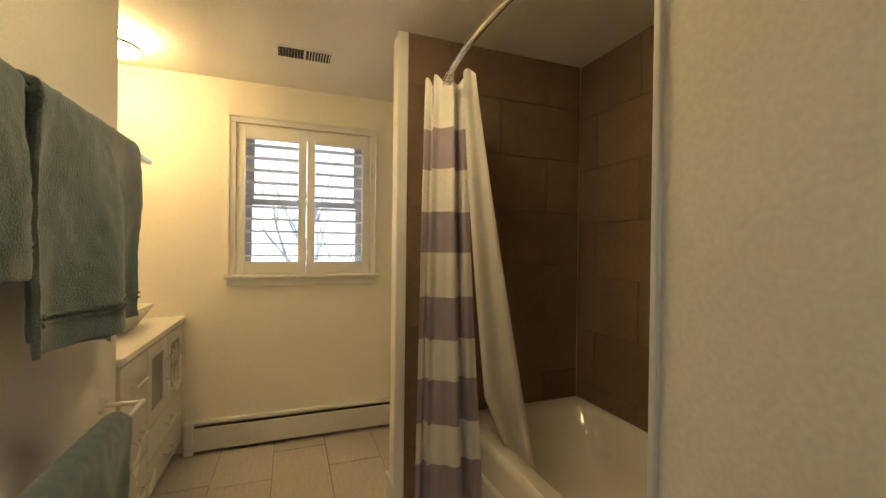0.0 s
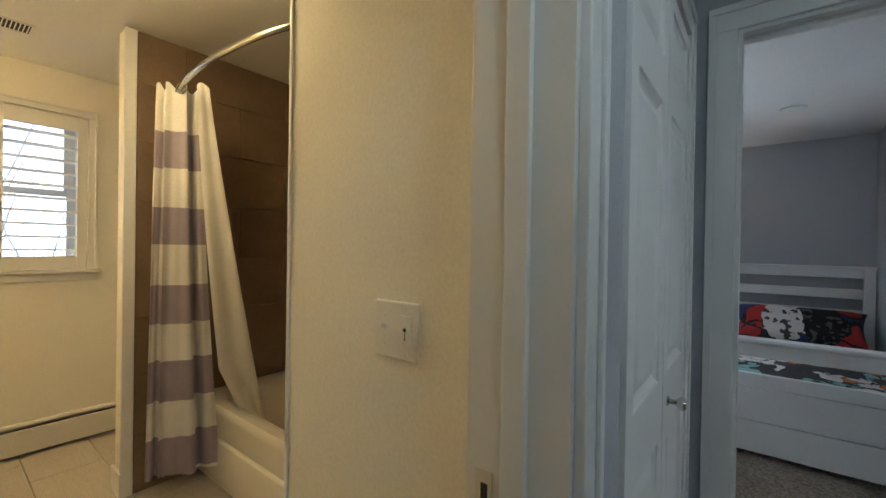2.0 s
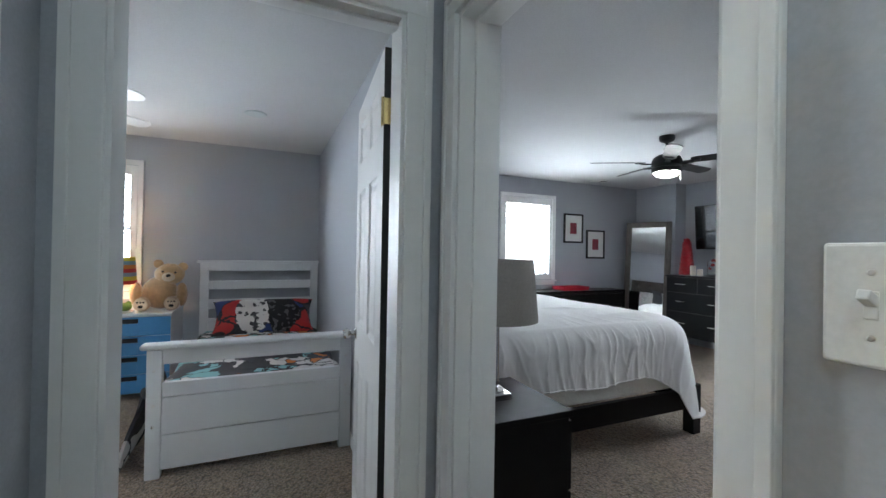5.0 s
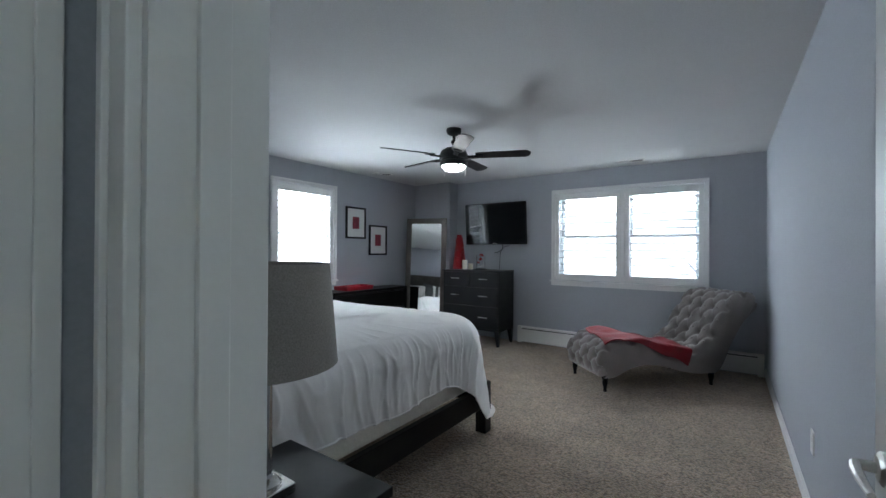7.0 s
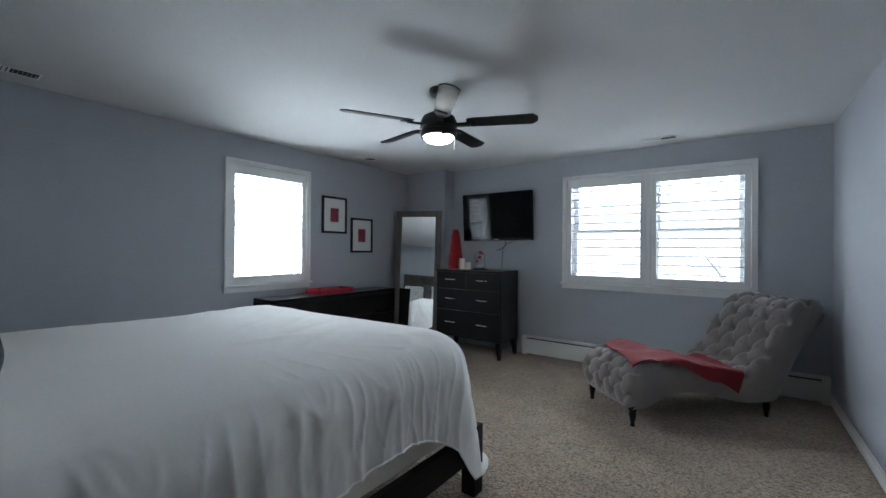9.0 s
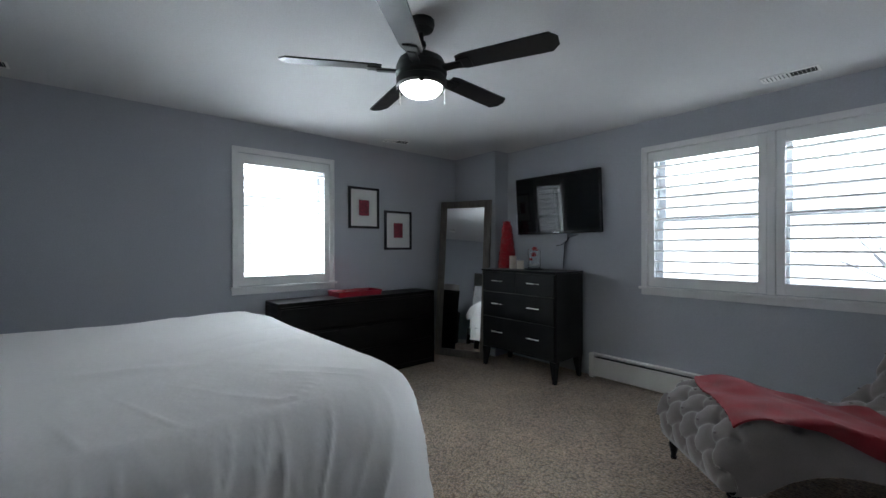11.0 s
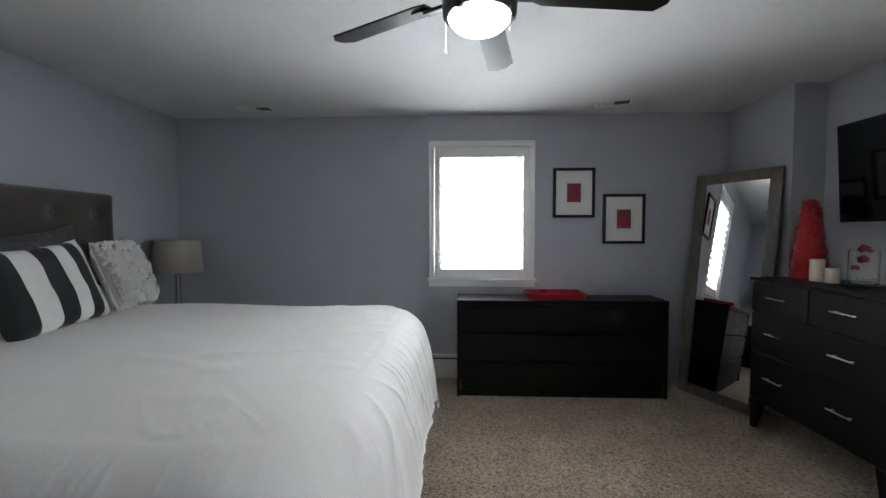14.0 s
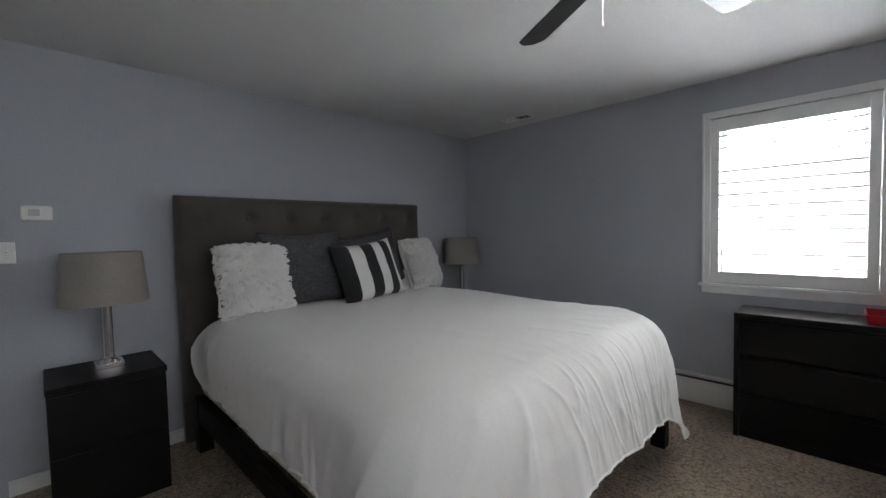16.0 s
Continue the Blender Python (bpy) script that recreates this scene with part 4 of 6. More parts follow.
def vanity():
    e = thing("vanity_cabinet", "white lacquered vanity with drawers and frosted glass doors", "cabinet")
    boxpart("body", (-0.925, -0.358, 1.945, 2.955, 0.09, 0.845), M_VANITY, e, 0.002)
    boxpart("plinth", (-0.90, -0.40, 1.96, 2.94, 0.0, 0.09), M_VANITY, e, 0.002)

    def front(y0, y1, z0, z1, glass=False, hz=None, vertical=False):
        bm = bmesh.new()
        x0, x1 = -0.356, -0.340
        if glass:
            s = 0.065
            box(bm, x0, x1, y0, y0 + s, z0, z1, 0.002)
            box(bm, x0, x1, y1 - s, y1, z0, z1, 0.002)
            box(bm, x0, x1, y0 + s, y1 - s, z0, z0 + s, 0.002)
            box(bm, x0, x1, y0 + s, y1 - s, z1 - s, z1, 0.002)
            d = part("door", bm, M_VANITY, e)
            boxpart("glass", (-0.353, -0.348, y0 + s - 0.003, y1 - s + 0.003, z0 + s - 0.003, z1 - s + 0.003), M_FROST, d, 0.0, "frosted glass pane")
            bar_handle(d, (-0.340, y1 - 0.03 if vertical else y0 + 0.03, (z0 + z1) / 2 + 0.02), 0.15, (0, 0, 1), (1, 0, 0))
        else:
            box(bm, x0, x1, y0, y1, z0, z1, 0.002)
            d = part("drawer", bm, M_VANITY, e)
            bar_handle(d, (-0.340, (y0 + y1) / 2, (z0 + z1) / 2 + 0.01), 0.15, (0, 1, 0), (1, 0, 0))

    for z0, z1 in ((0.60, 0.835), (0.355, 0.595), (0.10, 0.35)):
        front(1.95, 2.275, z0, z1)
    front(2.28, 2.612, 0.44, 0.835, glass=True, vertical=True)
    front(2.617, 2.95, 0.44, 0.835, glass=True)
    for z0, z1 in ((0.27, 0.435), (0.10, 0.265)):
        front(2.28, 2.95, z0, z1)
    return e


vanity()
_bm = bmesh.new()
box(_bm, -0.928, -0.330, 1.935, 2.972, 0.848, 0.88, 0.004)
solid("countertop", _bm, M_CERAMIC, "white polished vanity countertop", "countertop", "thing")
_e = thing("vessel_sink", "white square ceramic vessel sink with flared sides", "sink")
_bm = bmesh.new()
ring_loft(_bm, [rrect(-0.76, -0.50, 2.38, 2.68, 0.03, 0.882), rrect(-0.83, -0.43, 2.30, 2.76, 0.03, 0.995), rrect(-0.84, -0.42, 2.29, 2.77, 0.03, 1.0), rrect(-0.825, -0.435, 2.305, 2.755, 0.03, 1.0),
                rrect(-0.75, -0.51, 2.39, 2.67, 0.04, 0.92), rrect(-0.66, -0.60, 2.50, 2.56, 0.02, 0.905)])
part("bowl", _bm, M_CERAMIC, _e, angle=25)

_e = thing("ceiling_light", "lit round flush ceiling light with a metal band", "ceiling light", pose(-0.585, 2.54, 2.44))
_bm = bmesh.new()
lathe(_bm, [(0.13, 0), (0.13, -0.03), (0.128, -0.09), (0.105, -0.10), (0.0, -0.102)], 32)
part("diffuser", _bm, M_DRUM, _e, "glowing opal glass")
for _z in (-0.028, -0.085):
    _bm = bmesh.new()
    lathe(_bm, [(0.131, _z - 0.007), (0.140, _z - 0.007), (0.140, _z + 0.007), (0.131, _z + 0.007), (0.131, _z - 0.007)], 32, cap=False)
    part("band", _bm, M_STEEL, _e, "polished metal band")
# Unseen second bathroom light, added to brighten tub and switch wall.
_e = copy_thing(_e, pose(0.50, 1.17, 2.432))
for _o in _e.children:
    if _o.name.startswith("diffuser"):
        _o.data = _o.data.copy()
        _o.data.materials[0] = M_DRUMFILL
# Unseen hall light, added to light the closet doors from above.
_e = copy_thing(_e, pose(0.35, -0.93, 2.44))
tagged(_e, "unseen round flush ceiling light added to light the hall")
for _o in _e.children:
    if _o.name.startswith("diffuser"):
        _o.data = _o.data.copy()
        _o.data.materials[0] = M_DRUMHALL


def vent(label, w, d, m, slots=13, wide=0.7):
    """Ceiling register, local x its length, hanging just under z = 0."""
    e = thing("ceiling_vent", label, "vent", m)
    bm = bmesh.new()
    f = 0.014
    box(bm, -w / 2, w / 2, -d / 2, -d / 2 + f, -0.006, 0, 0.002)
    box(bm, -w / 2, w / 2, d / 2 - f, d / 2, -0.006, 0, 0.002)
    box(bm, -w / 2, -w / 2 + f, -d / 2 + f, d / 2 - f, -0.006, 0, 0.002)
    box(bm, w / 2 - f, w / 2, -d / 2 + f, d / 2 - f, -0.006, 0, 0.002)
    box(bm, -0.006, 0.006, -d / 2 + f, d / 2 - f, -0.006, 0, 0.001)
    part("frame", bm, M_PLASTIC, e)
    # Near-black sheet stands in for the shade inside the duct.
    boxpart("backing", (-w / 2 + f, w / 2 - f, -d / 2 + f, d / 2 - f, -0.0035, -0.0005), M_DARKGAP, e, 0.0)
    pitch = (w - 2 * f) / slots
    made = []
    # Slats almost vanish on one half so that half looks shaded.
    for k in (0.06, wide):
        bm = bmesh.new()
        box(bm, -pitch * k / 2, pitch * k / 2, -d / 2 + f, d / 2 - f, -0.0055, -0.0034)
        made.append(finish("slat", bm, M_PLASTIC))
    for i in range(slots):
        x = -w / 2 + f + pitch * (i + 0.5)
        if abs(x) < 0.01:
            continue
        o = new("slat", made[0 if x < 0 else 1])
        o.parent = e
        o.location = (x, 0, 0)
    return e


vent("white stamped ceiling vent with dark slots", 0.31, 0.15, pose(0.36, 2.42, 2.431), slots=18, wide=0.30)
vent("white stamped ceiling vent near the window wall", 0.30, 0.13, pose(5.28, -2.45, 2.438, 0, 0, 90))
vent("white stamped ceiling vent near the corner", 0.28, 0.13, pose(5.25, -5.47, 2.438, 0, 0, 72))
vent("white stamped ceiling vent over the wide window", 0.30, 0.12, pose(2.16, -6.52, 2.438))


def switch_plate(label, w, h, m, toggles, screws=True):
    """Wall plate in local x-z, its face towards -y; toggles: (x, kind)."""
    e = thing("switch_plate", label, "switch", m)
    bm = bmesh.new()
    box(bm, -w / 2, w / 2, -0.008, 0, -h / 2, h / 2, 0.004)
    part("plate", bm, M_PLASTIC, e)
    for x, kd in toggles:
        bm = bmesh.new()
        if kd == "toggle":
            box(bm, x - 0.0055, x + 0.0055, -0.0090, -0.005, -0.013, 0.013, 0.001)
            box(bm, x - 0.005, x + 0.005, -0.022, 0.004, -0.005, 0.005, 0.0018, m=Matrix.Translation((0, -0.004, 0.002)) @ Matrix.Rotation(radians(-24), 4, "X"))
            part("toggle", bm, M_PLASTIC, e)
        elif kd == "slider":
            box(bm, x - 0.0165, x + 0.0165, -0.0105, -0.005, -0.034, 0.034, 0.0015)
            s = part("slider", bm, M_PLASTIC, e)
            bm = bmesh.new()
            box(bm, x - 0.0010, x + 0.0010, -0.0109, -0.007, -0.018, 0.010)
            box(bm, x - 0.0035, x + 0.0035, -0.0140, -0.007, 0.002, 0.008, 0.001)
            part("slider_knob", bm, M_TVCASE, s, "small dark slider")
        elif kd == "outlet":
            for z in (-0.019, 0.019):
                box(bm, x - 0.016, x + 0.016, -0.0100, -0.005, z - 0.014, z + 0.014, 0.005)
            part("socket", bm, M_PLASTIC, e)
        if kd != "outlet":
            for z in (-0.03, 0.03) if kd == "toggle" else (-0.048, 0.048):
                bm = bmesh.new()
                lathe(bm, [(0.0032, 0), (0.0032, 0.0008), (0.002, 0.0014)], 10, Matrix.Translation((x, -0.008, z)) @ Matrix.Rotation(radians(90), 4, "X"))
                part("screw", bm, M_CHROME, e)
    return e


switch_plate("ivory double switch plate with a toggle and a slider", 0.125, 0.122, pose(0.79, -0.002, 1.150, 0, 0, -90), [(-0.030, "toggle"), (0.030, "slider")])
switch_plate("white single toggle switch plate in the hall", 0.072, 0.115, pose(0.829, -1.405, 1.292, 0, 0, 180), [(0.0, "toggle")])
switch_plate("white double switch plate beside the lamp", 0.115, 0.115, pose(1.848, -1.535, 1.313), [(-0.024, "toggle"), (0.024, "toggle")])
switch_plate("white wall outlet low on the wall", 0.07, 0.115, pose(0.86, -3.94, 0.40, 0, 0, 90), [(0.0, "outlet")])

# ---- child's bedroom things ----


def kids_bed():
    e = thing("kids_bed", "white painted wooden bed with panelled footboard and slatted headboard", "bed")
    W = M_WHITEWOOD
    y0, y1 = -1.445, -0.285
    # footboard
    for y in (y0, y1 - 0.075):
        boxpart("post", (3.43, 3.49, y, y + 0.075, 0.0, 0.74), W, e, 0.004)
        for z in (0.30, 0.42, 0.62):
            bm = bmesh.new()
            lathe(bm, [(0.009, 0), (0.009, 0.002), (0.005, 0.003)], 12, Matrix.Translation((3.43, y + 0.038, z)) @ Matrix.Rotation(radians(-90), 4, "Y"))
            part("bolt", bm, M_CHROME, e)
    boxpart("cap_rail", (3.405, 3.51, y0 - 0.01, y1 + 0.03, 0.745, 0.775), W, e, 0.012)
    boxpart("top_rail", (3.437, 3.480, y0 + 0.075, y1 - 0.075, 0.655, 0.745), W, e, 0.004)
    for z0, z1 in ((0.465, 0.547), (0.247, 0.461), (0.045, 0.243)):
        boxpart("panel_board", (3.440, 3.475, y0 + 0.075, y1 - 0.075, z0, z1), W, e, 0.004)
    # headboard
    for y in (y0, y1 - 0.075):
        boxpart("post", (5.44, 5.50, y, y + 0.075, 0.0, 1.175), W, e, 0.004)
    boxpart("cap_rail", (5.425, 5.515, y0 - 0.01, y1 + 0.03, 1.175, 1.205), W, e, 0.010)
    for z0, z1 in ((1.096, 1.175), (0.902, 0.990), (0.70, 0.796), (0.30, 0.60)):
        boxpart("slat_board", (5.450, 5.490, y0 + 0.075, y1 - 0.075, z0, z1), W, e, 0.004)
    for y in (y0 + 0.012, y1 - 0.038):
        boxpart("side_rail", (3.49, 5.44, y, y + 0.026, 0.18, 0.40), W, e, 0.004)
    boxpart("mattress", (3.50, 5.43, y0 + 0.04, y1 - 0.04, 0.30, 0.455), M_PAPER, e, 0.04)
    return e


kids_bed()
M_KIDPRINT = patches("printed cotton in red, white, teal and black", [(0.62, 0.60, 0.58), (0.03, 0.03, 0.035), (0.20, 0.42, 0.44), (0.03, 0.03, 0.035), (0.20, 0.42, 0.44), (0.62, 0.60, 0.58), (0.03, 0.03, 0.04), (0.60, 0.17, 0.03)], 8)
M_KIDDARK = patches("printed cotton in black with white", [(0.012, 0.012, 0.014), (0.015, 0.015, 0.018), (0.50, 0.49, 0.48), (0.012, 0.012, 0.014), (0.02, 0.02, 0.03)], 6)


def pillow_print():
    """A white shape and a black shape side by side on red and navy cotton, with inked lines; the pillow's x runs along the bed's width."""
    m = patches("printed pillow cotton in white, black and red", [(0.45, 0.03, 0.03), (0.03, 0.03, 0.035), (0.42, 0.03, 0.03), (0.03, 0.05, 0.16), (0.05, 0.05, 0.06)], 5.0)
    N, L = m.node_tree.nodes, m.node_tree.links
    b = N["Principled BSDF"]
    last = b.inputs["Base Color"].links[0].from_socket
    tc = N.new("ShaderNodeTexCoord")
    nz = N.new("ShaderNodeTexNoise")
    nz.inputs["Scale"].default_value, nz.inputs["Detail"].default_value = 9.0, 4
    L.new(tc.outputs["Object"], nz.inputs[0])
    warp = N.new("ShaderNodeVectorMath")
    warp.operation = "MULTIPLY_ADD"
    warp.inputs[1].default_value = (0.16, 0.16, 0.16)
    L.new(nz.outputs["Color"], warp.inputs[0])
    L.new(tc.outputs["Object"], warp.inputs[2])
    ink = N.new("ShaderNodeTexNoise")
    ink.inputs["Scale"].default_value, ink.inputs["Detail"].default_value = 17.0, 2
    L.new(tc.outputs["Object"], ink.inputs[0])
    for cx, rx, tone, line in ((-0.10, 0.17, (0.62, 0.61, 0.60, 1), (0.05, 0.05, 0.06, 1)), (0.17, 0.15, (0.012, 0.012, 0.014, 1), (0.10, 0.10, 0.11, 1))):
        d = N.new("ShaderNodeVectorMath")
        d.operation = "MULTIPLY_ADD"
        d.inputs[1].default_value = (1 / rx, 0.0, 4.2)
        d.inputs[2].default_value = (-(cx + 0.08) / rx, 0.0, -1.35)
        L.new(warp.outputs[0], d.inputs[0])
        ln = N.new("ShaderNodeVectorMath")
        ln.operation = "LENGTH"
        L.new(d.outputs[0], ln.inputs[0])
        inside = N.new("ShaderNodeMath")
        inside.operation = "LESS_THAN"
        inside.inputs[1].default_value = 1.0
        L.new(ln.outputs["Value"], inside.inputs[0])
        gt = N.new("ShaderNodeMath")
        gt.operation = "GREATER_THAN"
        gt.inputs[1].default_value = 0.58
        L.new(ink.outputs[0], gt.inputs[0])
        col = N.new("ShaderNodeMix")
        col.data_type = "RGBA"
        col.inputs["A"].default_value, col.inputs["B"].default_value = tone, line
        L.new(gt.outputs[0], col.inputs["Factor"])
        mx = N.new("ShaderNodeMix")
        mx.data_type = "RGBA"
        L.new(inside.outputs[0], mx.inputs["Factor"])
        L.new(last, mx.inputs["A"])
        L.new(col.outputs["Result"], mx.inputs["B"])
        last = mx.outputs["Result"]
    L.new(last, b.inputs["Base Color"])
    return m


M_KIDPILLOW = pillow_print()


def comforter():
    def f(u, v):
        x = 3.485 + u * 1.79
        d = v * 1.75 - 0.875
        half = 0.515
        n = noise.noise(Vector((x * 3, d * 3, 4)))
        top = 0.495 + 0.018 * n + 0.02 * math.cos(d * 2.2) * min(1.0, (x - 3.485) / 0.4)
        if abs(d) <= half:
            return (x, -0.865 + d, top)
        q = abs(d) - half
        s = 1 if d > 0 else -1
        return (x, -0.865 + s * (half + 0.055 * (1 - math.exp(-q * 12)) + 0.015 * math.sin(x * 14)), top - q * 0.98)
    bm = bmesh.new()
    sheet(bm, 50, 50, f)
    thicken(bm, 0.02)
    e = thing("comforter", "rumpled comforter with a colourful print", "comforter")
    part("cover", bm, M_KIDPRINT, e, angle=80)
    for v in (0.0, 1.0):
        bm = bmesh.new()
        tube(bm, [f(i / 50, v) for i in range(51)], 0.008, 6)
        part("piped_edge", bm, M_DARKGAP, e, "dark piped edge")


comforter()


def pillow_mesh(w, h, d, n=22, pinch=0.10, seed=0):
    """A stuffed cushion in local x-z, thick along y, its base at z = 0."""
    bm = bmesh.new()

    def pt(u, v, s):
        a, b = 2 * u - 1, 2 * v - 1
        k = max(0.0, (1 - a ** 4) * (1 - b ** 4)) ** 0.55
        px = a * w / 2 * (1 - pinch * (1 - b * b) * abs(a) ** 3)
        pz = b * h / 2 * (1 - pinch * (1 - a * a) * abs(b) ** 3)
        nn = 0.012 * noise.noise(Vector((a * 2.2, b * 2.2, seed + s)))
        return (px, s * (d / 2 * k + nn * k), pz + h / 2)

    for s in (-1, 1):
        sheet(bm, n, n, lambda u, v: pt(u, v, s))
    bmesh.ops.remove_doubles(bm, verts=bm.verts[:], dist=1e-4)
    return bm


_e = thing("kids_pillow", "wide plump pillow in a white, black and red print", "pillow", pose(4.95, -0.90, 0.47, -50, 0, -90))
part("cushion", pillow_mesh(0.96, 0.49, 0.22, seed=3), M_KIDPILLOW, _e, angle=80)
_bm = bmesh.new()
sheet(_bm, 20, 26, lambda u, v: (3.55 + 0.55 * u + 0.05 * math.sin(v * 5), -0.245 + 0.15 * v ** 1.5 + 0.03 * math.sin(u * 9 + v * 4), 0.43 - 0.40 * v + 0.03 * math.sin(u * 7) * (1 - v)))
thicken(_bm, 0.02)
_e = thing("blanket", "black printed blanket slipping off the bed to the floor", "blanket")
part("cloth", _bm, M_KIDDARK, _e, angle=80)


def kids_dresser():
    e = thing("kids_dresser", "white chest of drawers with sky blue drawer fronts", "dresser")
    x0, x1, y0, y1, h = 4.93, 5.50, -0.135, 0.78, 0.75
    boxpart("side_panel", (x0 + 0.012, x1, y0, y0 + 0.022, 0.0, h - 0.022), M_WHITEWOOD, e, 0.002)
    boxpart("side_panel", (x0 + 0.012, x1, y1 - 0.022, y1, 0.0, h - 0.022), M_WHITEWOOD, e, 0.002)
    boxpart("top", (x0, x1, y0 - 0.004, y1 + 0.004, h - 0.022, h), M_WHITEWOOD, e, 0.004)
    boxpart("back", (x1 - 0.012, x1 - 0.002, y0 + 0.022, y1 - 0.022, 0.04, h - 0.022), M_WHITEWOOD, e, 0.0)
    zs = [0.06, 0.225, 0.39, 0.555, 0.722]
    for a, b in zip(zs, zs[1:]):
        bm = bmesh.new()
        ym = (y0 + y1) / 2
        hw = 0.215
        xs = (x0, x0 + 0.018)
        box(bm, *xs, y0 + 0.004, ym - hw, a, b - 0.005, 0.002)
        box(bm, *xs, ym + hw, y1 - 0.004, a, b - 0.005, 0.002)
        box(bm, *xs, ym - hw, ym + hw, a, b - 0.060, 0.0)
        box(bm, *xs, ym - hw, ym + hw, b - 0.018, b - 0.005, 0.0)
        d = part("drawer", bm, M_BLUE, e, "sky blue drawer front with a cut-out grip")
        boxpart("grip_recess", (x0 + 0.019, x0 + 0.03, ym - hw - 0.01, ym + hw + 0.01, b - 0.065, b - 0.012), M_DARKGAP, d, 0.0)
    return e


kids_dresser()


def teddy():
    bm = bmesh.new()
    pieces = [((0, 0, 0.20), (0.16, 0.19, 0.20), 0), ((-0.02, -0.10, 0.43), (0.13, 0.165, 0.135), 0), ((-0.02, 0.02, 0.56), (0.035, 0.055, 0.055), 0),
              ((-0.02, -0.24, 0.52), (0.035, 0.055, 0.055), 0), ((-0.14, 0.17, 0.075), (0.17, 0.085, 0.085), 0), ((-0.14, -0.13, 0.075), (0.17, 0.085, 0.085), 0),
              ((-0.04, 0.24, 0.19), (0.10, 0.065, 0.15), 0), ((-0.04, -0.23, 0.17), (0.10, 0.065, 0.15), 0),
              ((-0.145, -0.09, 0.40), (0.055, 0.07, 0.055), 1), ((-0.30, 0.17, 0.085), (0.016, 0.07, 0.075), 1), ((-0.30, -0.13, 0.085), (0.016, 0.07, 0.075), 1),
              ((-0.198, -0.09, 0.42), (0.014, 0.026, 0.019), 2), ((-0.142, -0.03, 0.468), (0.010, 0.013, 0.013), 2), ((-0.142, -0.16, 0.455), (0.010, 0.013, 0.013), 2)]
    for yy in (0.17, -0.13):
        pieces.append(((-0.315, yy, 0.065), (0.004, 0.026, 0.018), 2))
        for k in (-0.03, 0.0, 0.03):
            pieces.append(((-0.315, yy + k, 0.115), (0.004, 0.010, 0.010), 2))
    for c, r, k in pieces:
        vs = blob(bm, c, r)
        for f in {f for v in vs for f in v.link_faces}:
            f.material_index = k
        for v in vs:
            if k == 0:
                v.co += 0.006 * noise.noise_vector(v.co * 22)
    return solid("teddy_bear", bm, [M_BEAR, M_BEARPALE, M_DARKGAP], "large tan plush bear sitting on the blue drawers", "plush toy", "thing", pose(5.27, 0.02, 0.748, 0, 0, 8) @ Matrix.Scale(0.76, 4), angle=80)


teddy()

_cols = [(0.55, 0.04, 0.04), (0.60, 0.50, 0.05), (0.25, 0.30, 0.36), (0.50, 0.04, 0.04), (0.62, 0.22, 0.04), (0.20, 0.33, 0.40), (0.62, 0.52, 0.05)]
M_STRIPE = banded("striped lampshade cloth", 2, [0.22, 0.262, 0.30, 0.335, 0.37, 0.405, 0.44, 0.48], _cols)
_e = thing("striped_lamp", "small lamp with a rainbow striped shade, lit", "table lamp", pose(5.22, 0.345, 0.76))
_bm = bmesh.new()
lathe(_bm, [(0.155, 0.23), (0.135, 0.475), (0.132, 0.475), (0.152, 0.23), (0.155, 0.23)], 32, cap=False)
part("shade", _bm, M_STRIPE, _e, "striped cloth shade")
_bm = bmesh.new()
lathe(_bm, [(0.075, 0), (0.075, 0.012), (0.02, 0.02), (0.028, 0.06), (0.018, 0.10), (0.010, 0.13), (0.008, 0.28)], 20)
part("base", _bm, M_WHITEWOOD, _e)
_e = thing("pear_ornament", "small green ornament on a round wooden dish", "ornament", pose(5.03, 0.235, 0.75))
_bm = bmesh.new()
lathe(_bm, [(0.065, 0), (0.072, 0.012), (0.065, 0.016)], 24)
part("dish", _bm, M_WAX, _e)
_bm = bmesh.new()
blob(_bm, (0, 0, 0.05), (0.045, 0.06, 0.038))
blob(_bm, (0, -0.03, 0.075), (0.022, 0.024, 0.026))
part("body", _bm, mat("apple green glaze", (0.25, 0.38, 0.06), 0.3), _e)


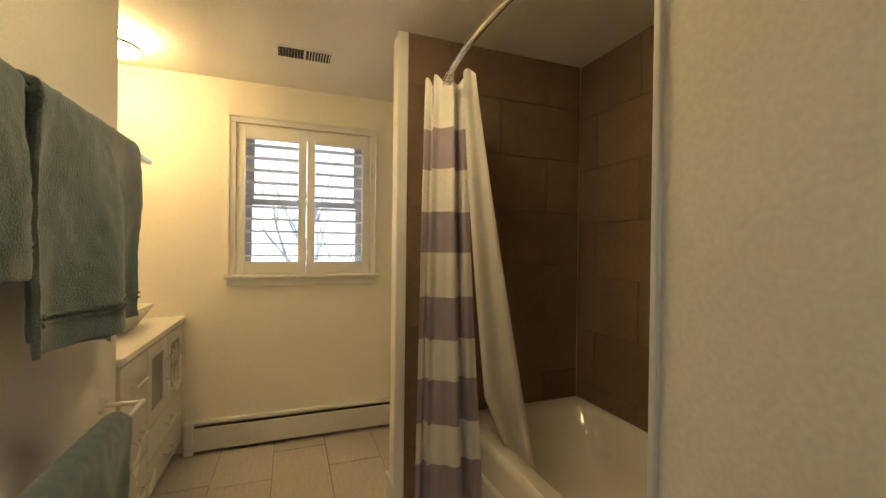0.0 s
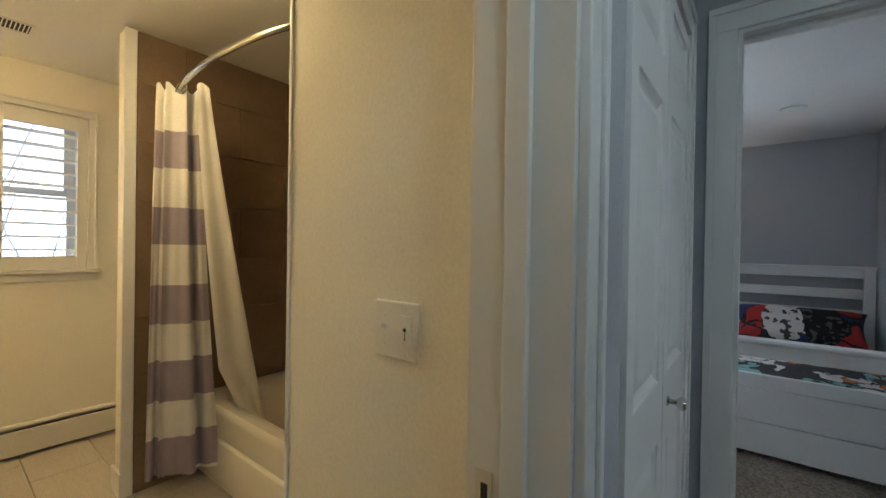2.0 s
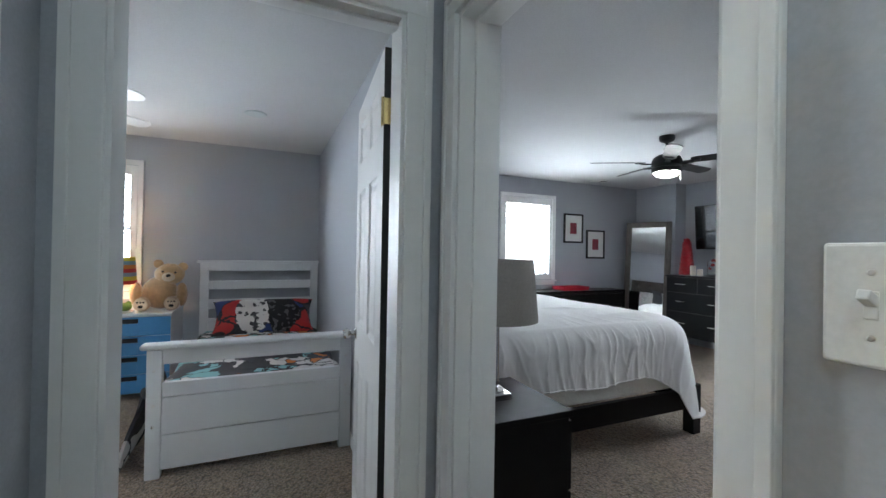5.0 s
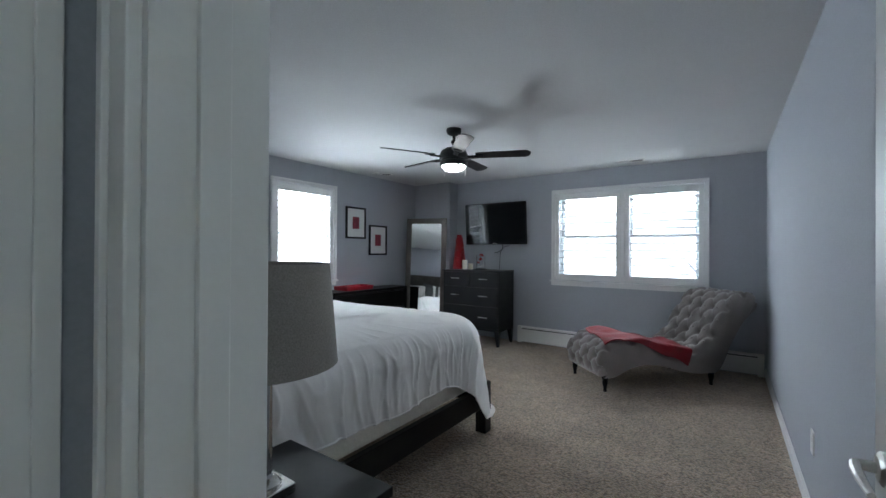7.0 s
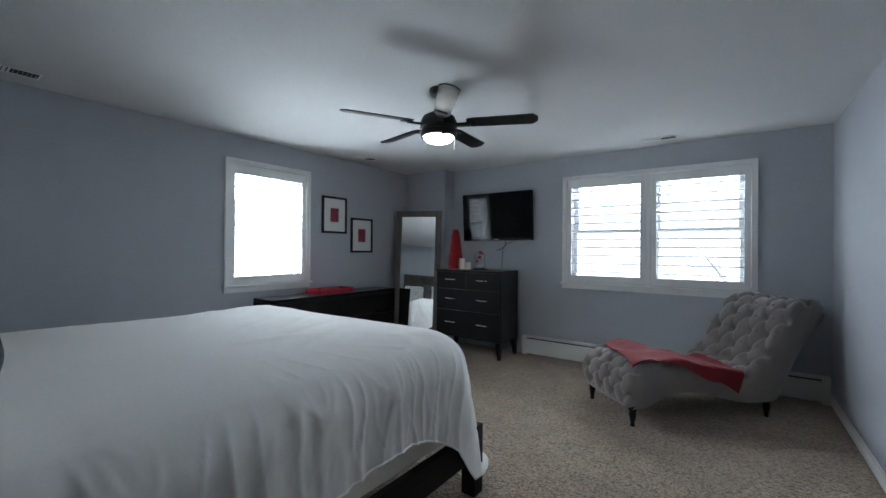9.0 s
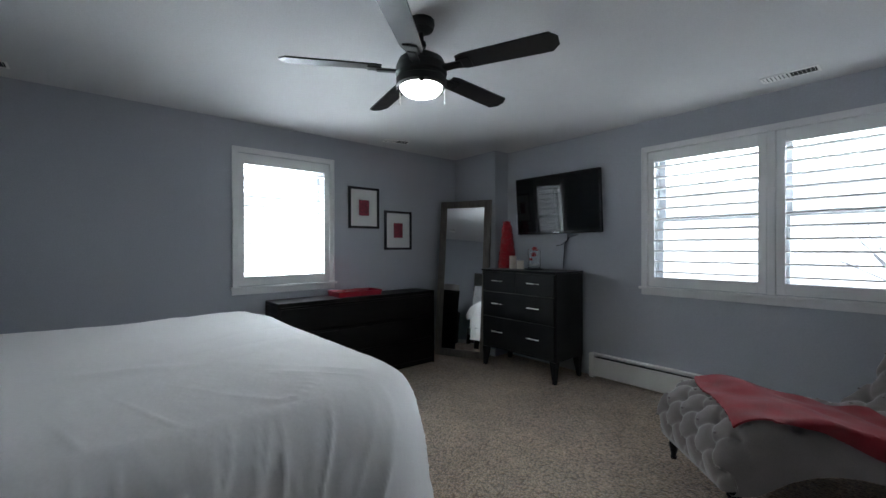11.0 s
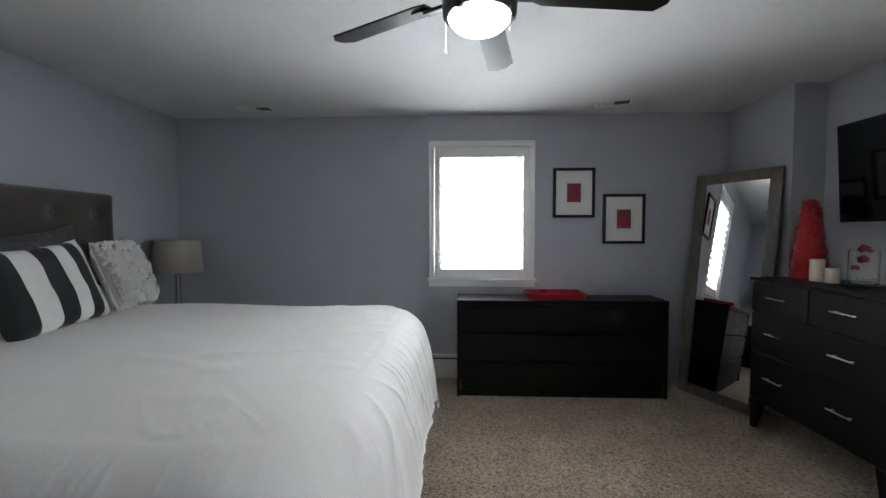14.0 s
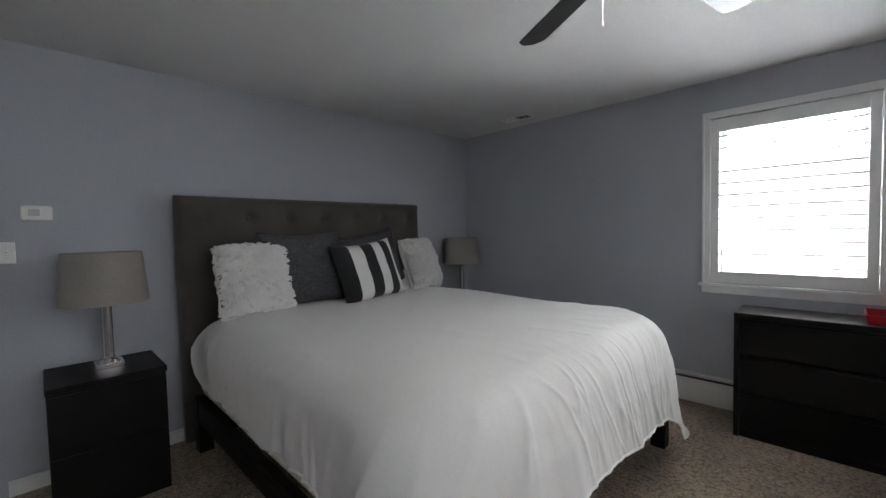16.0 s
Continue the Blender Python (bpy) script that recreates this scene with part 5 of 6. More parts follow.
def ceiling_fan(label, at, r, phase, blade_mat, body_mat, glass_mat, blades=5, drop=0.30, width=0.125, light=True):
    e = thing("ceiling_fan", label, "ceiling fan", pose(*at))
    bm = bmesh.new()
    lathe(bm, [(0.066, 0), (0.068, -0.02), (0.060, -0.045), (0.030, -0.06), (0.018, -0.062)], 28)
    part("canopy", bm, body_mat, e)
    bm = bmesh.new()
    rod(bm, (0, 0, -drop + 0.09), (0, 0, -0.05), 0.012, 14)
    lathe(bm, [(0.022, -0.105), (0.026, -0.12), (0.022, -0.135)], 18)
    part("downrod", bm, body_mat, e)
    bm = bmesh.new()
    zb = -drop
    lathe(bm, [(0.020, zb + 0.115), (0.075, zb + 0.108), (0.112, zb + 0.085), (0.128, zb + 0.05), (0.130, zb + 0.012), (0.118, zb + 0.004), (0.118, zb - 0.008), (0.128, zb - 0.014),
               (0.126, zb - 0.045), (0.112, zb - 0.052)], 36)
    part("motor_housing", bm, body_mat, e)
    if light:
        bm = bmesh.new()
        lathe(bm, [(0.108, zb - 0.048), (0.104, zb - 0.062), (0.085, zb - 0.082), (0.05, zb - 0.094), (0.0, zb - 0.098)], 32)
        part("light_glass", bm, glass_mat, e, "lit opal glass bowl")
        for a in (0.4, 2.5, 4.6):
            bm = bmesh.new()
            box(bm, 0.104, 0.122, -0.012, 0.012, zb - 0.062, zb - 0.046, 0.003, m=Matrix.Rotation(a, 4, "Z"))
            part("clip", bm, body_mat, e)
        for a, l in ((1.4, 0.10), (4.1, 0.07)):
            bm = bmesh.new()
            c, s = 0.118 * math.cos(a), 0.118 * math.sin(a)
            rod(bm, (c, s, zb - 0.05 - l), (c, s, zb - 0.045), 0.0012, 6)
            blob(bm, (c, s, zb - 0.055 - l), (0.004, 0.004, 0.008), seg=8, rings=6)
            part("pull_chain", bm, M_CHROME, e)
    # one blade with its iron, shared by all
    bmb = bmesh.new()
    x0, n = 0.20, 14
    top = []
    for i in range(n + 1):
        t = i / n
        x = x0 + (r - x0) * t
        hw = width / 2 * (0.86 + 0.14 * t)
        if t > 0.93:
            hw *= math.sqrt(max(0.15, 1 - ((t - 0.93) / 0.075) ** 2))
        if t == 0:
            hw *= 0.8
        top.append((x, hw))
    loop = [(x, h) for x, h in top] + [(x, -h) for x, h in reversed(top)]
    a = [bmb.verts.new((x, y, zb + 0.043)) for x, y in loop]
    b = [bmb.verts.new((x, y, zb + 0.036)) for x, y in loop]
    for i in range(n):
        j = len(loop) - 1 - i
        bmb.faces.new((a[i], a[i + 1], a[j - 1], a[j]))
        bmb.faces.new((b[i], b[j], b[j - 1], b[i + 1]))
    for i in range(len(loop)):
        j = (i + 1) % len(loop)
        bmb.faces.new((a[i], b[i], b[j], a[j]))
    tilt = Matrix.Translation((0, 0, zb + 0.04)) @ Matrix.Rotation(radians(-12), 4, "X") @ Matrix.Translation((0, 0, -zb - 0.04))
    bmesh.ops.transform(bmb, matrix=tilt, verts=bmb.verts[:])
    blade = finish("blade", bmb, blade_mat)
    bmi = bmesh.new()
    box(bmi, 0.10, 0.225, -0.022, 0.022, zb + 0.018, zb + 0.032, 0.004)
    box(bmi, 0.20, 0.27, -0.035, 0.035, zb + 0.026, zb + 0.035, 0.004)
    bmesh.ops.transform(bmi, matrix=tilt, verts=bmi.verts[:])
    iron = finish("blade_iron", bmi, body_mat)
    for k in range(blades):
        o = new("blade", blade)
        o.parent = e
        o.matrix_basis = Matrix.Rotation(radians(phase + 360 / blades * k), 4, "Z")
        i = new("blade_iron", iron)
        i.parent = o
    return e


ceiling_fan("white ceiling fan in the child's room", (4.00, 0.42, 2.44), 0.66, -44, M_WHITEWOOD, M_WHITEWOOD, glow("lit warm opal glass", (1.0, 0.95, 0.88), 6.0), drop=0.20)
_e = thing("ceiling_speaker", "pale round flush cover on the ceiling", "ceiling cover", pose(4.30, -0.80, 2.44))
_bm = bmesh.new()
lathe(_bm, [(0.085, 0), (0.085, -0.004), (0.075, -0.008), (0.0, -0.009)], 32)
part("cover", _bm, mat("pale grey-green plastic", (0.52, 0.57, 0.56), 0.5), _e)

# ---- large bedroom things ----
ceiling_fan("black five-blade ceiling fan with a lit glass bowl", (3.235, -4.275, 2.44), 0.68, 204, M_BLADE, M_FANBLACK, M_FANGLASS, drop=0.285)


def king_bed():
    e = thing("king_bed", "king bed on a dark wood frame with a tufted headboard", "bed")
    x0, x1, y0, y1 = 2.655, 4.745, -3.925, -1.72
    for x in (x0, x1 - 0.05):
        boxpart("side_rail", (x + 0.005, x + 0.045, y0 + 0.08, y1, 0.20, 0.345), M_BLACKWOOD, e, 0.004)
    boxpart("foot_rail", (x0 + 0.08, x1 - 0.08, y0 + 0.01, y0 + 0.05, 0.20, 0.345), M_BLACKWOOD, e, 0.004)
    for x in (x0, x1 - 0.085):
        boxpart("leg", (x, x + 0.085, y0, y0 + 0.085, 0.0, 0.37), M_BLACKWOOD, e, 0.005)
        boxpart("leg", (x, x + 0.085, y1 - 0.10, y1 - 0.015, 0.0, 0.345), M_BLACKWOOD, e, 0.005)
    boxpart("box_spring", (x0 + 0.05, x1 - 0.05, y0 + 0.055, y1 - 0.02, 0.345, 0.60), M_BOXSPRING, e, 0.025, "cream quilted box spring")
    boxpart("mattress", (x0 + 0.14, x1 - 0.14, y0 + 0.16, y1 - 0.02, 0.60, 0.80), M_BOXSPRING, e, 0.09)
    # upholstered headboard with a dimpled face
    hx0, hx1, hz, yf, yb = 2.615, 4.665, 1.645, -1.715, -1.615
    bm = bmesh.new()
    box(bm, hx0, hx1, yf + 0.050, yb, 0.02, hz, 0.010, seg=3)
    part("headboard_body", bm, M_HEADBOARD, e, "charcoal velvet headboard")
    bt = [(hx0 + 0.15 + i * (hx1 - hx0 - 0.30) / 6, z) for z in (1.50, 1.22) for i in range(7)]

    def f(u, v):
        x, z = hx0 + u * (hx1 - hx0), 0.30 + v * (hz - 0.30)
        d = min((x - a) ** 2 + (z - b) ** 2 for a, b in bt)
        edge = min(x - hx0, hx1 - x, hz - z)
        y = yf + 0.020 * math.exp(-d / 0.0016) + 0.016 * math.exp(-d / 0.009) + 0.055 * math.exp(-edge / 0.012)
        return (x, y, z)

    bm = bmesh.new()
    sheet(bm, 170, 110, f)
    hb = part("headboard_face", bm, M_HEADBOARD, e, "dimpled charcoal velvet", angle=80)
    bm = bmesh.new()
    blob(bm, (0, 0, 0), (0.013, 0.007, 0.013), seg=12, rings=8)
    me = finish("button", bm, M_HEADBOARD, 80)
    for a, b in bt:
        o = new("button", me)
        o.parent = hb
        o.location = (a, yf + 0.027, b)
    return e


king_bed()


def duvet():
    cx, cy, hx, hy, rc, top = 3.70, -2.815, 0.925, 1.015, 0.24, 0.89
    per = []
    # perimeter of a rounded rectangle with its outward way
    segs = [("l", (hx, -(hy - rc)), (hx, hy - rc), (1, 0)), ("a", (hx - rc, hy - rc), 0), ("l", (hx - rc, hy), (-(hx - rc), hy), (0, 1)), ("a", (-(hx - rc), hy - rc), 90),
            ("l", (-hx, hy - rc), (-hx, -(hy - rc)), (-1, 0)), ("a", (-(hx - rc), -(hy - rc)), 180), ("l", (-(hx - rc), -hy), (hx - rc, -hy), (0, -1)), ("a", (hx - rc, -(hy - rc)), 270)]
    for s in segs:
        if s[0] == "l":
            m = 46
            for i in range(m):
                t = i / m
                per.append((s[1][0] + (s[2][0] - s[1][0]) * t, s[1][1] + (s[2][1] - s[1][1]) * t, s[3][0], s[3][1]))
        else:
            m = 18
            for i in range(m):
                a = radians(s[2] + 90 * i / m)
                per.append((s[1][0] + rc * math.cos(a), s[1][1] + rc * math.sin(a), math.cos(a), math.sin(a)))
    fine = []
    for i in range(len(per)):
        a, b = per[i], per[(i + 1) % len(per)]
        for k in (0.0, 0.25, 0.5, 0.75):
            fine.append(tuple(p + (q - p) * k for p, q in zip(a, b)))
    per = fine
    N = len(per)
    arc = [0.0]
    for i in range(1, N):
        arc.append(arc[-1] + math.dist(per[i][:2], per[i - 1][:2]))
    bm = bmesh.new()
    rings = []
    # top from the middle outwards
    for k in range(1, 45):
        t = k / 44
        ring = []
        for x, y, nx, ny in per:
            px, py = x * t * 0.985, y * t * 0.985
            w = noise.noise(Vector((px * 1.3, py * 1.3, 2))) * 0.016 + noise.noise(Vector((px * 4, py * 4, 5))) * 0.004
            edge = max(abs(px) / hx, abs(py) / hy)
            z = top + w - 0.035 * edge ** 4
            z += 0.004 * (1 - abs(noise.noise(Vector((px * 3.2 + py * 1.6, py * 0.9 - px * 0.5, 41))))) ** 14 * max(0.0, min(1.0, 0.3 - py)) * (0.4 + edge)
            # creases drawn in from the rim
            rim = max(0.0, (edge - 0.62) / 0.38)
            ang = math.atan2(py / hy, px / hx)
            z += 0.003 * rim ** 1.5 * (1 - abs(noise.noise(Vector((ang * 5.5 + 0.8 * px, edge * 0.8, 71))))) ** 18 * (1.0 if py < 0.6 else 0.3)
            # a few soft creases
            z += 0.007 * math.exp(-((px + 0.45 * py + 0.75) / 0.030) ** 2) * math.exp(-((py + 0.55) / 0.22) ** 2)
            z += 0.007 * math.exp(-((px + 0.40 * py + 0.55) / 0.028) ** 2) * math.exp(-((py + 0.65) / 0.25) ** 2)
            z += 0.006 * math.exp(-((px - 0.30 * py + 0.35) / 0.030) ** 2) * math.exp(-((py + 0.30) / 0.20) ** 2)
            ring.append(Vector((cx + px, cy + py, z)))
        rings.append(ring)
    # skirt
    K = 40
    for k in range(1, K + 1):
        t = k / K
        ring = []
        for i, (x, y, nx, ny) in enumerate(per):
            s = arc[i]
            foot = max(0.0, -ny)
            west, east = max(0.0, -nx), max(0.0, nx)
            corner = 4 * (nx * nx) * (ny * ny)
            L = 0.41 + 0.045 * west + 0.11 * foot + 0.30 * (corner if ny < 0 else 0.0)
            # near a foot corner the hem hangs lower along the sides too
            dy = max(0.0, -y - (hy - rc - 0.35)) / 0.35
            dx = max(0.0, abs(x) - (hx - rc - 0.35)) / 0.35
            L += 0.10 * (min(1, dy) ** 2 * (west + east) + min(1, dx) ** 2 * foot)
            L += 0.035 * noise.noise(Vector((s * 2.1, 0, 7))) 
            if ny > 0.5:
                L = 0.03
            elif ny > 0 and corner > 0.01:
                L = 0.03 + (L - 0.03) * (1 - ny * ny) ** 2
            drop = t * L
            r0 = 0.155
            if drop < r0 * 1.5708:
                a = drop / r0
                out, dz = r0 * math.sin(a), r0 * (1 - math.cos(a))
            else:
                out, dz = r0, r0 + (drop - r0 * 1.5708)
            g = min(1.0, max(0.0, (drop - 0.04) / 0.30))
            q = s + 0.22 * drop * noise.noise(Vector((s * 0.9, 0.5, 6))) * 3 + 0.10 * noise.noise(Vector((s * 1.7, t * 0.8, 3)))
            f1 = noise.noise(Vector((q * 9.0, t * 0.7, 11)))
            f2 = noise.noise(Vector((q * 21.0, t * 1.1, 4)))
            f3 = noise.noise(Vector((q * 46.0, t * 2.0, 8)))
            crisp = (1 - abs(noise.noise(Vector((q * 6.0, t * 1.3, 21))))) ** 9 + 0.7 * (1 - abs(noise.noise(Vector((q * 11.0 + t * 1.5, t * 0.9, 31))))) ** 10
            # long pulled ridges that start at the bend and fan out towards the hem
            pull = (1 - abs(noise.noise(Vector((q * 4.3 + 0.25 * math.sin(s * 2.3), drop * 0.9, 51))))) ** 22 + 0.8 * (1 - abs(noise.noise(Vector((q * 7.7, drop * 1.6, 61))))) ** 20
            fold = (0.034 * f1 + 0.009 * f2 + 0.001 * f3 + 0.008 * crisp) * g * (0.55 + 0.45 * t) * (1 - 0.5 * foot) + 0.017 * pull * min(1.0, drop / 0.12) * (0.5 + 0.5 * g) * (1 - 0.45 * foot) * (1 - 0.6 * east)
            flare = (0.02 + 0.065 * foot + 0.10 * corner) * g * t
            o = out + fold * (1 - 0.35 * west) + flare - 0.03 * west * g
            base_w = noise.noise(Vector((x * 0.985 * 1.3, y * 0.985 * 1.3, 2))) * 0.016
            z = top - 0.035 + base_w - dz
            ring.append(Vector((cx + x * 0.985 + nx * o, cy + y * 0.985 + ny * o, max(z, 0.16))))
        rings.append(ring)
    R = [[bm.verts.new(p) for p in r] for r in rings]
    c = bm.verts.new((cx, cy, top))
    for i in range(N):
        bm.faces.new((c, R[0][i], R[0][(i + 1) % N]))
    for a, b in zip(R, R[1:]):
        for i in range(N):
            bm.faces.new((a[i], b[i], b[(i + 1) % N], a[(i + 1) % N]))
    e = thing("duvet", "white cotton duvet draped loosely over the king bed", "duvet")
    part("cover", bm, M_DUVET, e, angle=80)
    bm = bmesh.new()
    pts = [p + Vector((0, 0, -0.004)) for p in rings[-1]]
    lo = 4 * (46 + 18 + 46 + 18)
    tube(bm, pts[lo:] + pts[:160], 0.006, 6)
    part("piped_hem", bm, M_DUVET, e)
    return e


duvet()


def cushion(name, label, w, h, d, m, material, seed=0, category="pillow", pinch=0.10):
    e = thing(name, label, category, m)
    c = part("cushion", pillow_mesh(w, h, d, seed=seed, pinch=pinch), material, e, angle=80)
    return e, c


def ruffle_pillow(label, m, seed):
    w, h, d = 0.44, 0.45, 0.17
    e, c = cushion("ruffled_pillow", label, w, h, d, m, M_FURWHITE, seed)
    rnd = random.Random(seed)
    bm = bmesh.new()
    for row in range(23):
        for col in range(21):
            for s in (-1,):
                a = (col + 0.5 + rnd.uniform(-0.3, 0.3)) / 21 * 2 - 1
                b = (row + 0.5 + rnd.uniform(-0.3, 0.3)) / 23 * 2 - 1
                k = max(0.0, (1 - a ** 4) * (1 - b ** 4)) ** 0.55
                p = Vector((a * w / 2, s * d / 2 * k, b * h / 2 + h / 2))
                g = rnd.uniform(0.015, 0.027)
                tw = rnd.uniform(-0.9, 0.9)
                q = Matrix.Translation(p) @ Matrix.Rotation(tw, 4, "Y") @ Matrix.Rotation(rnd.uniform(0.25, 1.0), 4, "X")
                vs = [(-g, 0, 0), (-g * 1.1, -0.004, g * 0.9), (-g * 0.3, 0.004, g * 1.25), (g * 0.4, -0.005, g * 1.1), (g * 1.1, 0.003, g * 0.85), (g, 0, 0)]
                vv = [bm.verts.new(q @ Vector(v)) for v in vs]
                bm.faces.new(vv)
    tagged(part("ruffle_layer", bm, M_FURWHITE, c, "rows of ruffled white petals", angle=20), kind="stuff")
    # frayed rim
    bm = bmesh.new()
    for i in range(110):
        t = i / 110 * 4
        sd, f = int(t), t % 1 * 2 - 1
        a, b = ((f, -1), (1, f), (-f, 1), (-1, -f))[sd]
        p = Vector((a * w / 2 * 0.985, 0, b * h / 2 * 0.985 + h / 2))
        o = Vector((a if sd % 2 else 0, 0, b if not sd % 2 else 0)) * rnd.uniform(0.010, 0.024)
        t1 = Vector((0, 0, 1)) if sd % 2 else Vector((1, 0, 0))
        vv = [bm.verts.new(p - t1 * 0.012), bm.verts.new(p + o - t1 * 0.008 + Vector((0, rnd.uniform(-0.01, 0.01), 0))), bm.verts.new(p + o + t1 * 0.010), bm.verts.new(p + t1 * 0.012)]
        bm.faces.new(vv)
    tagged(part("frayed_rim", bm, M_FURWHITE, c), kind="stuff")
    return e


M_BWSTRIPE = banded("black and white broad stripes", 0, [-0.30, -0.165, -0.055, 0.045, 0.125, 0.20, 0.30],
                    [(0.012, 0.014, 0.016), (0.66, 0.65, 0.63), (0.012, 0.014, 0.016), (0.66, 0.65, 0.63), (0.012, 0.014, 0.016), (0.66, 0.65, 0.63)])
cushion("charcoal_pillow", "large charcoal slub-weave pillow leaning on the headboard", 0.64, 0.55, 0.20, pose(3.36, -1.965, 0.862, -13, 0, 2), M_CHARCOAL, 11)
cushion("charcoal_pillow", "large charcoal slub-weave pillow behind the striped one", 0.60, 0.54, 0.20, pose(4.00, -1.93, 0.862, -14, -8, -3), M_CHARCOAL, 17)
cushion("bed_pillow", "flat white sleeping pillow under the cushions", 0.70, 0.40, 0.16, pose(4.20, -2.02, 0.90, -80, 0, 0), M_DUVET, 23)
ruffle_pillow("white ruffled square pillow with a frayed rim", pose(2.985, -2.02, 0.87, -16, 0, -2), 3)
ruffle_pillow("white ruffled pillow leaning at the far side", pose(4.46, -2.03, 0.87, -20, 0, 14), 8)
cushion("striped_pillow", "square pillow with broad black and white stripes", 0.56, 0.47, 0.17, pose(3.79, -2.20, 0.868, -20, -5, 3), M_BWSTRIPE, 29)


def nightstand(m):
    e = thing("nightstand", "black-brown boxy nightstand with two flush drawers", "nightstand", m, group="nightstands beside the bed")
    w, d, h = 0.48, 0.44, 0.68
    boxpart("body", (-w / 2 + 0.004, w / 2 - 0.004, -d / 2 + 0.02, d / 2, 0.0, h - 0.03), M_BLACKWOOD, e, 0.003)
    boxpart("top", (-w / 2, w / 2, -d / 2, d / 2, h - 0.03, h), M_BLACKWOOD, e, 0.003)
    for z0, z1 in ((0.04, 0.335), (0.345, 0.635)):
        boxpart("drawer", (-w / 2 + 0.006, w / 2 - 0.006, -d / 2 + 0.002, -d / 2 + 0.02, z0, z1), M_BLACKWOOD, e, 0.003)
    return e


ns = nightstand(pose(2.22, -1.87, 0))
copy_thing(ns, pose(5.19, -1.83, 0))


def table_lamp(m):
    e = thing("table_lamp", "silver column table lamp with a grey linen drum shade", "table lamp", m, group="table lamps beside the bed")
    bm = bmesh.new()
    box(bm, -0.062, 0.062, -0.062, 0.062, 0.0, 0.028, 0.004)
    part("base", bm, M_STEEL, e)
    bm = bmesh.new()
    lathe(bm, [(0.050, 0.028), (0.050, 0.036), (0.040, 0.046), (0.030, 0.052), (0.026, 0.06), (0.025, 0.33), (0.030, 0.335), (0.030, 0.345), (0.012, 0.35), (0.008, 0.43)], 28)
    part("column", bm, M_STEEL, e, "polished silver column")
    bm = bmesh.new()
    lathe(bm, [(0.196, 0.352), (0.172, 0.624), (0.170, 0.624), (0.194, 0.352), (0.196, 0.352)], 48, cap=False)
    part("shade", bm, M_SHADE, e, "grey linen drum shade")
    bm = bmesh.new()
    rod(bm, (-0.168, 0, 0.610), (0.168, 0, 0.610), 0.002, 6)
    rod(bm, (0, -0.168, 0.610), (0, 0.168, 0.610), 0.002, 6)
    rod(bm, (0, 0, 0.42), (0, 0, 0.610), 0.004, 6)
    part("harp", bm, M_CHROME, e)
    return e


lp = table_lamp(pose(2.238, -1.852, 0.68))
copy_thing(lp, pose(5.18, -1.79, 0.68))


def low_dresser():
    e = thing("low_dresser", "long black-brown three-drawer dresser under the window", "dresser")
    x0, x1, y0, y1, h = 5.155, 5.495, -5.912, -4.188, 0.81
    boxpart("top", (x0 - 0.004, x1, y0, y1, h - 0.032, h), M_BLACKWOOD, e, 0.003)
    for y in (y0, y1 - 0.028):
        boxpart("side_panel", (x0, x1, y, y + 0.028, 0.0, h - 0.032), M_BLACKWOOD, e, 0.002)
    boxpart("back", (x1 - 0.012, x1 - 0.004, y0 + 0.028, y1 - 0.028, 0.02, h - 0.032), M_BLACKWOOD, e, 0.0)
    boxpart("plinth", (x0 + 0.012, x0 + 0.026, y0 + 0.028, y1 - 0.028, 0.0, 0.05), M_BLACKWOOD, e, 0.002)
    for a, b in ((y0 + 0.031, y1 - 0.031),):
        for z0, z1 in ((0.055, 0.285), (0.300, 0.530), (0.545, 0.770)):
            d = boxpart("drawer", (x0 + 0.006, x0 + 0.026, a, b, z0, z1 - 0.018), M_BLACKWOOD, e, 0.002)
            boxpart("grip_lip", (x0 + 0.014, x0 + 0.026, a, b, z1 - 0.018, z1), M_BLACKWOOD, d, 0.001)
    return e


low_dresser()


def tray():
    e = thing("red_tray", "red lacquered rectangular tray on the long dresser", "tray", pose(5.335, -5.02, 0.81))
    bm = bmesh.new()
    w, l, h = 0.135, 0.245, 0.052
    ring_loft(bm, [rrect(-w + 0.01, w - 0.01, -l + 0.01, l - 0.01, 0.012, 0.0), rrect(-w, w, -l, l, 0.015, h), rrect(-w + 0.008, w - 0.008, -l + 0.008, l - 0.008, 0.012, h), rrect(-w + 0.016, w - 0.016, -l + 0.016, l - 0.016, 0.01, 0.008)])
    part("tray", bm, M_RED, e)


tray()


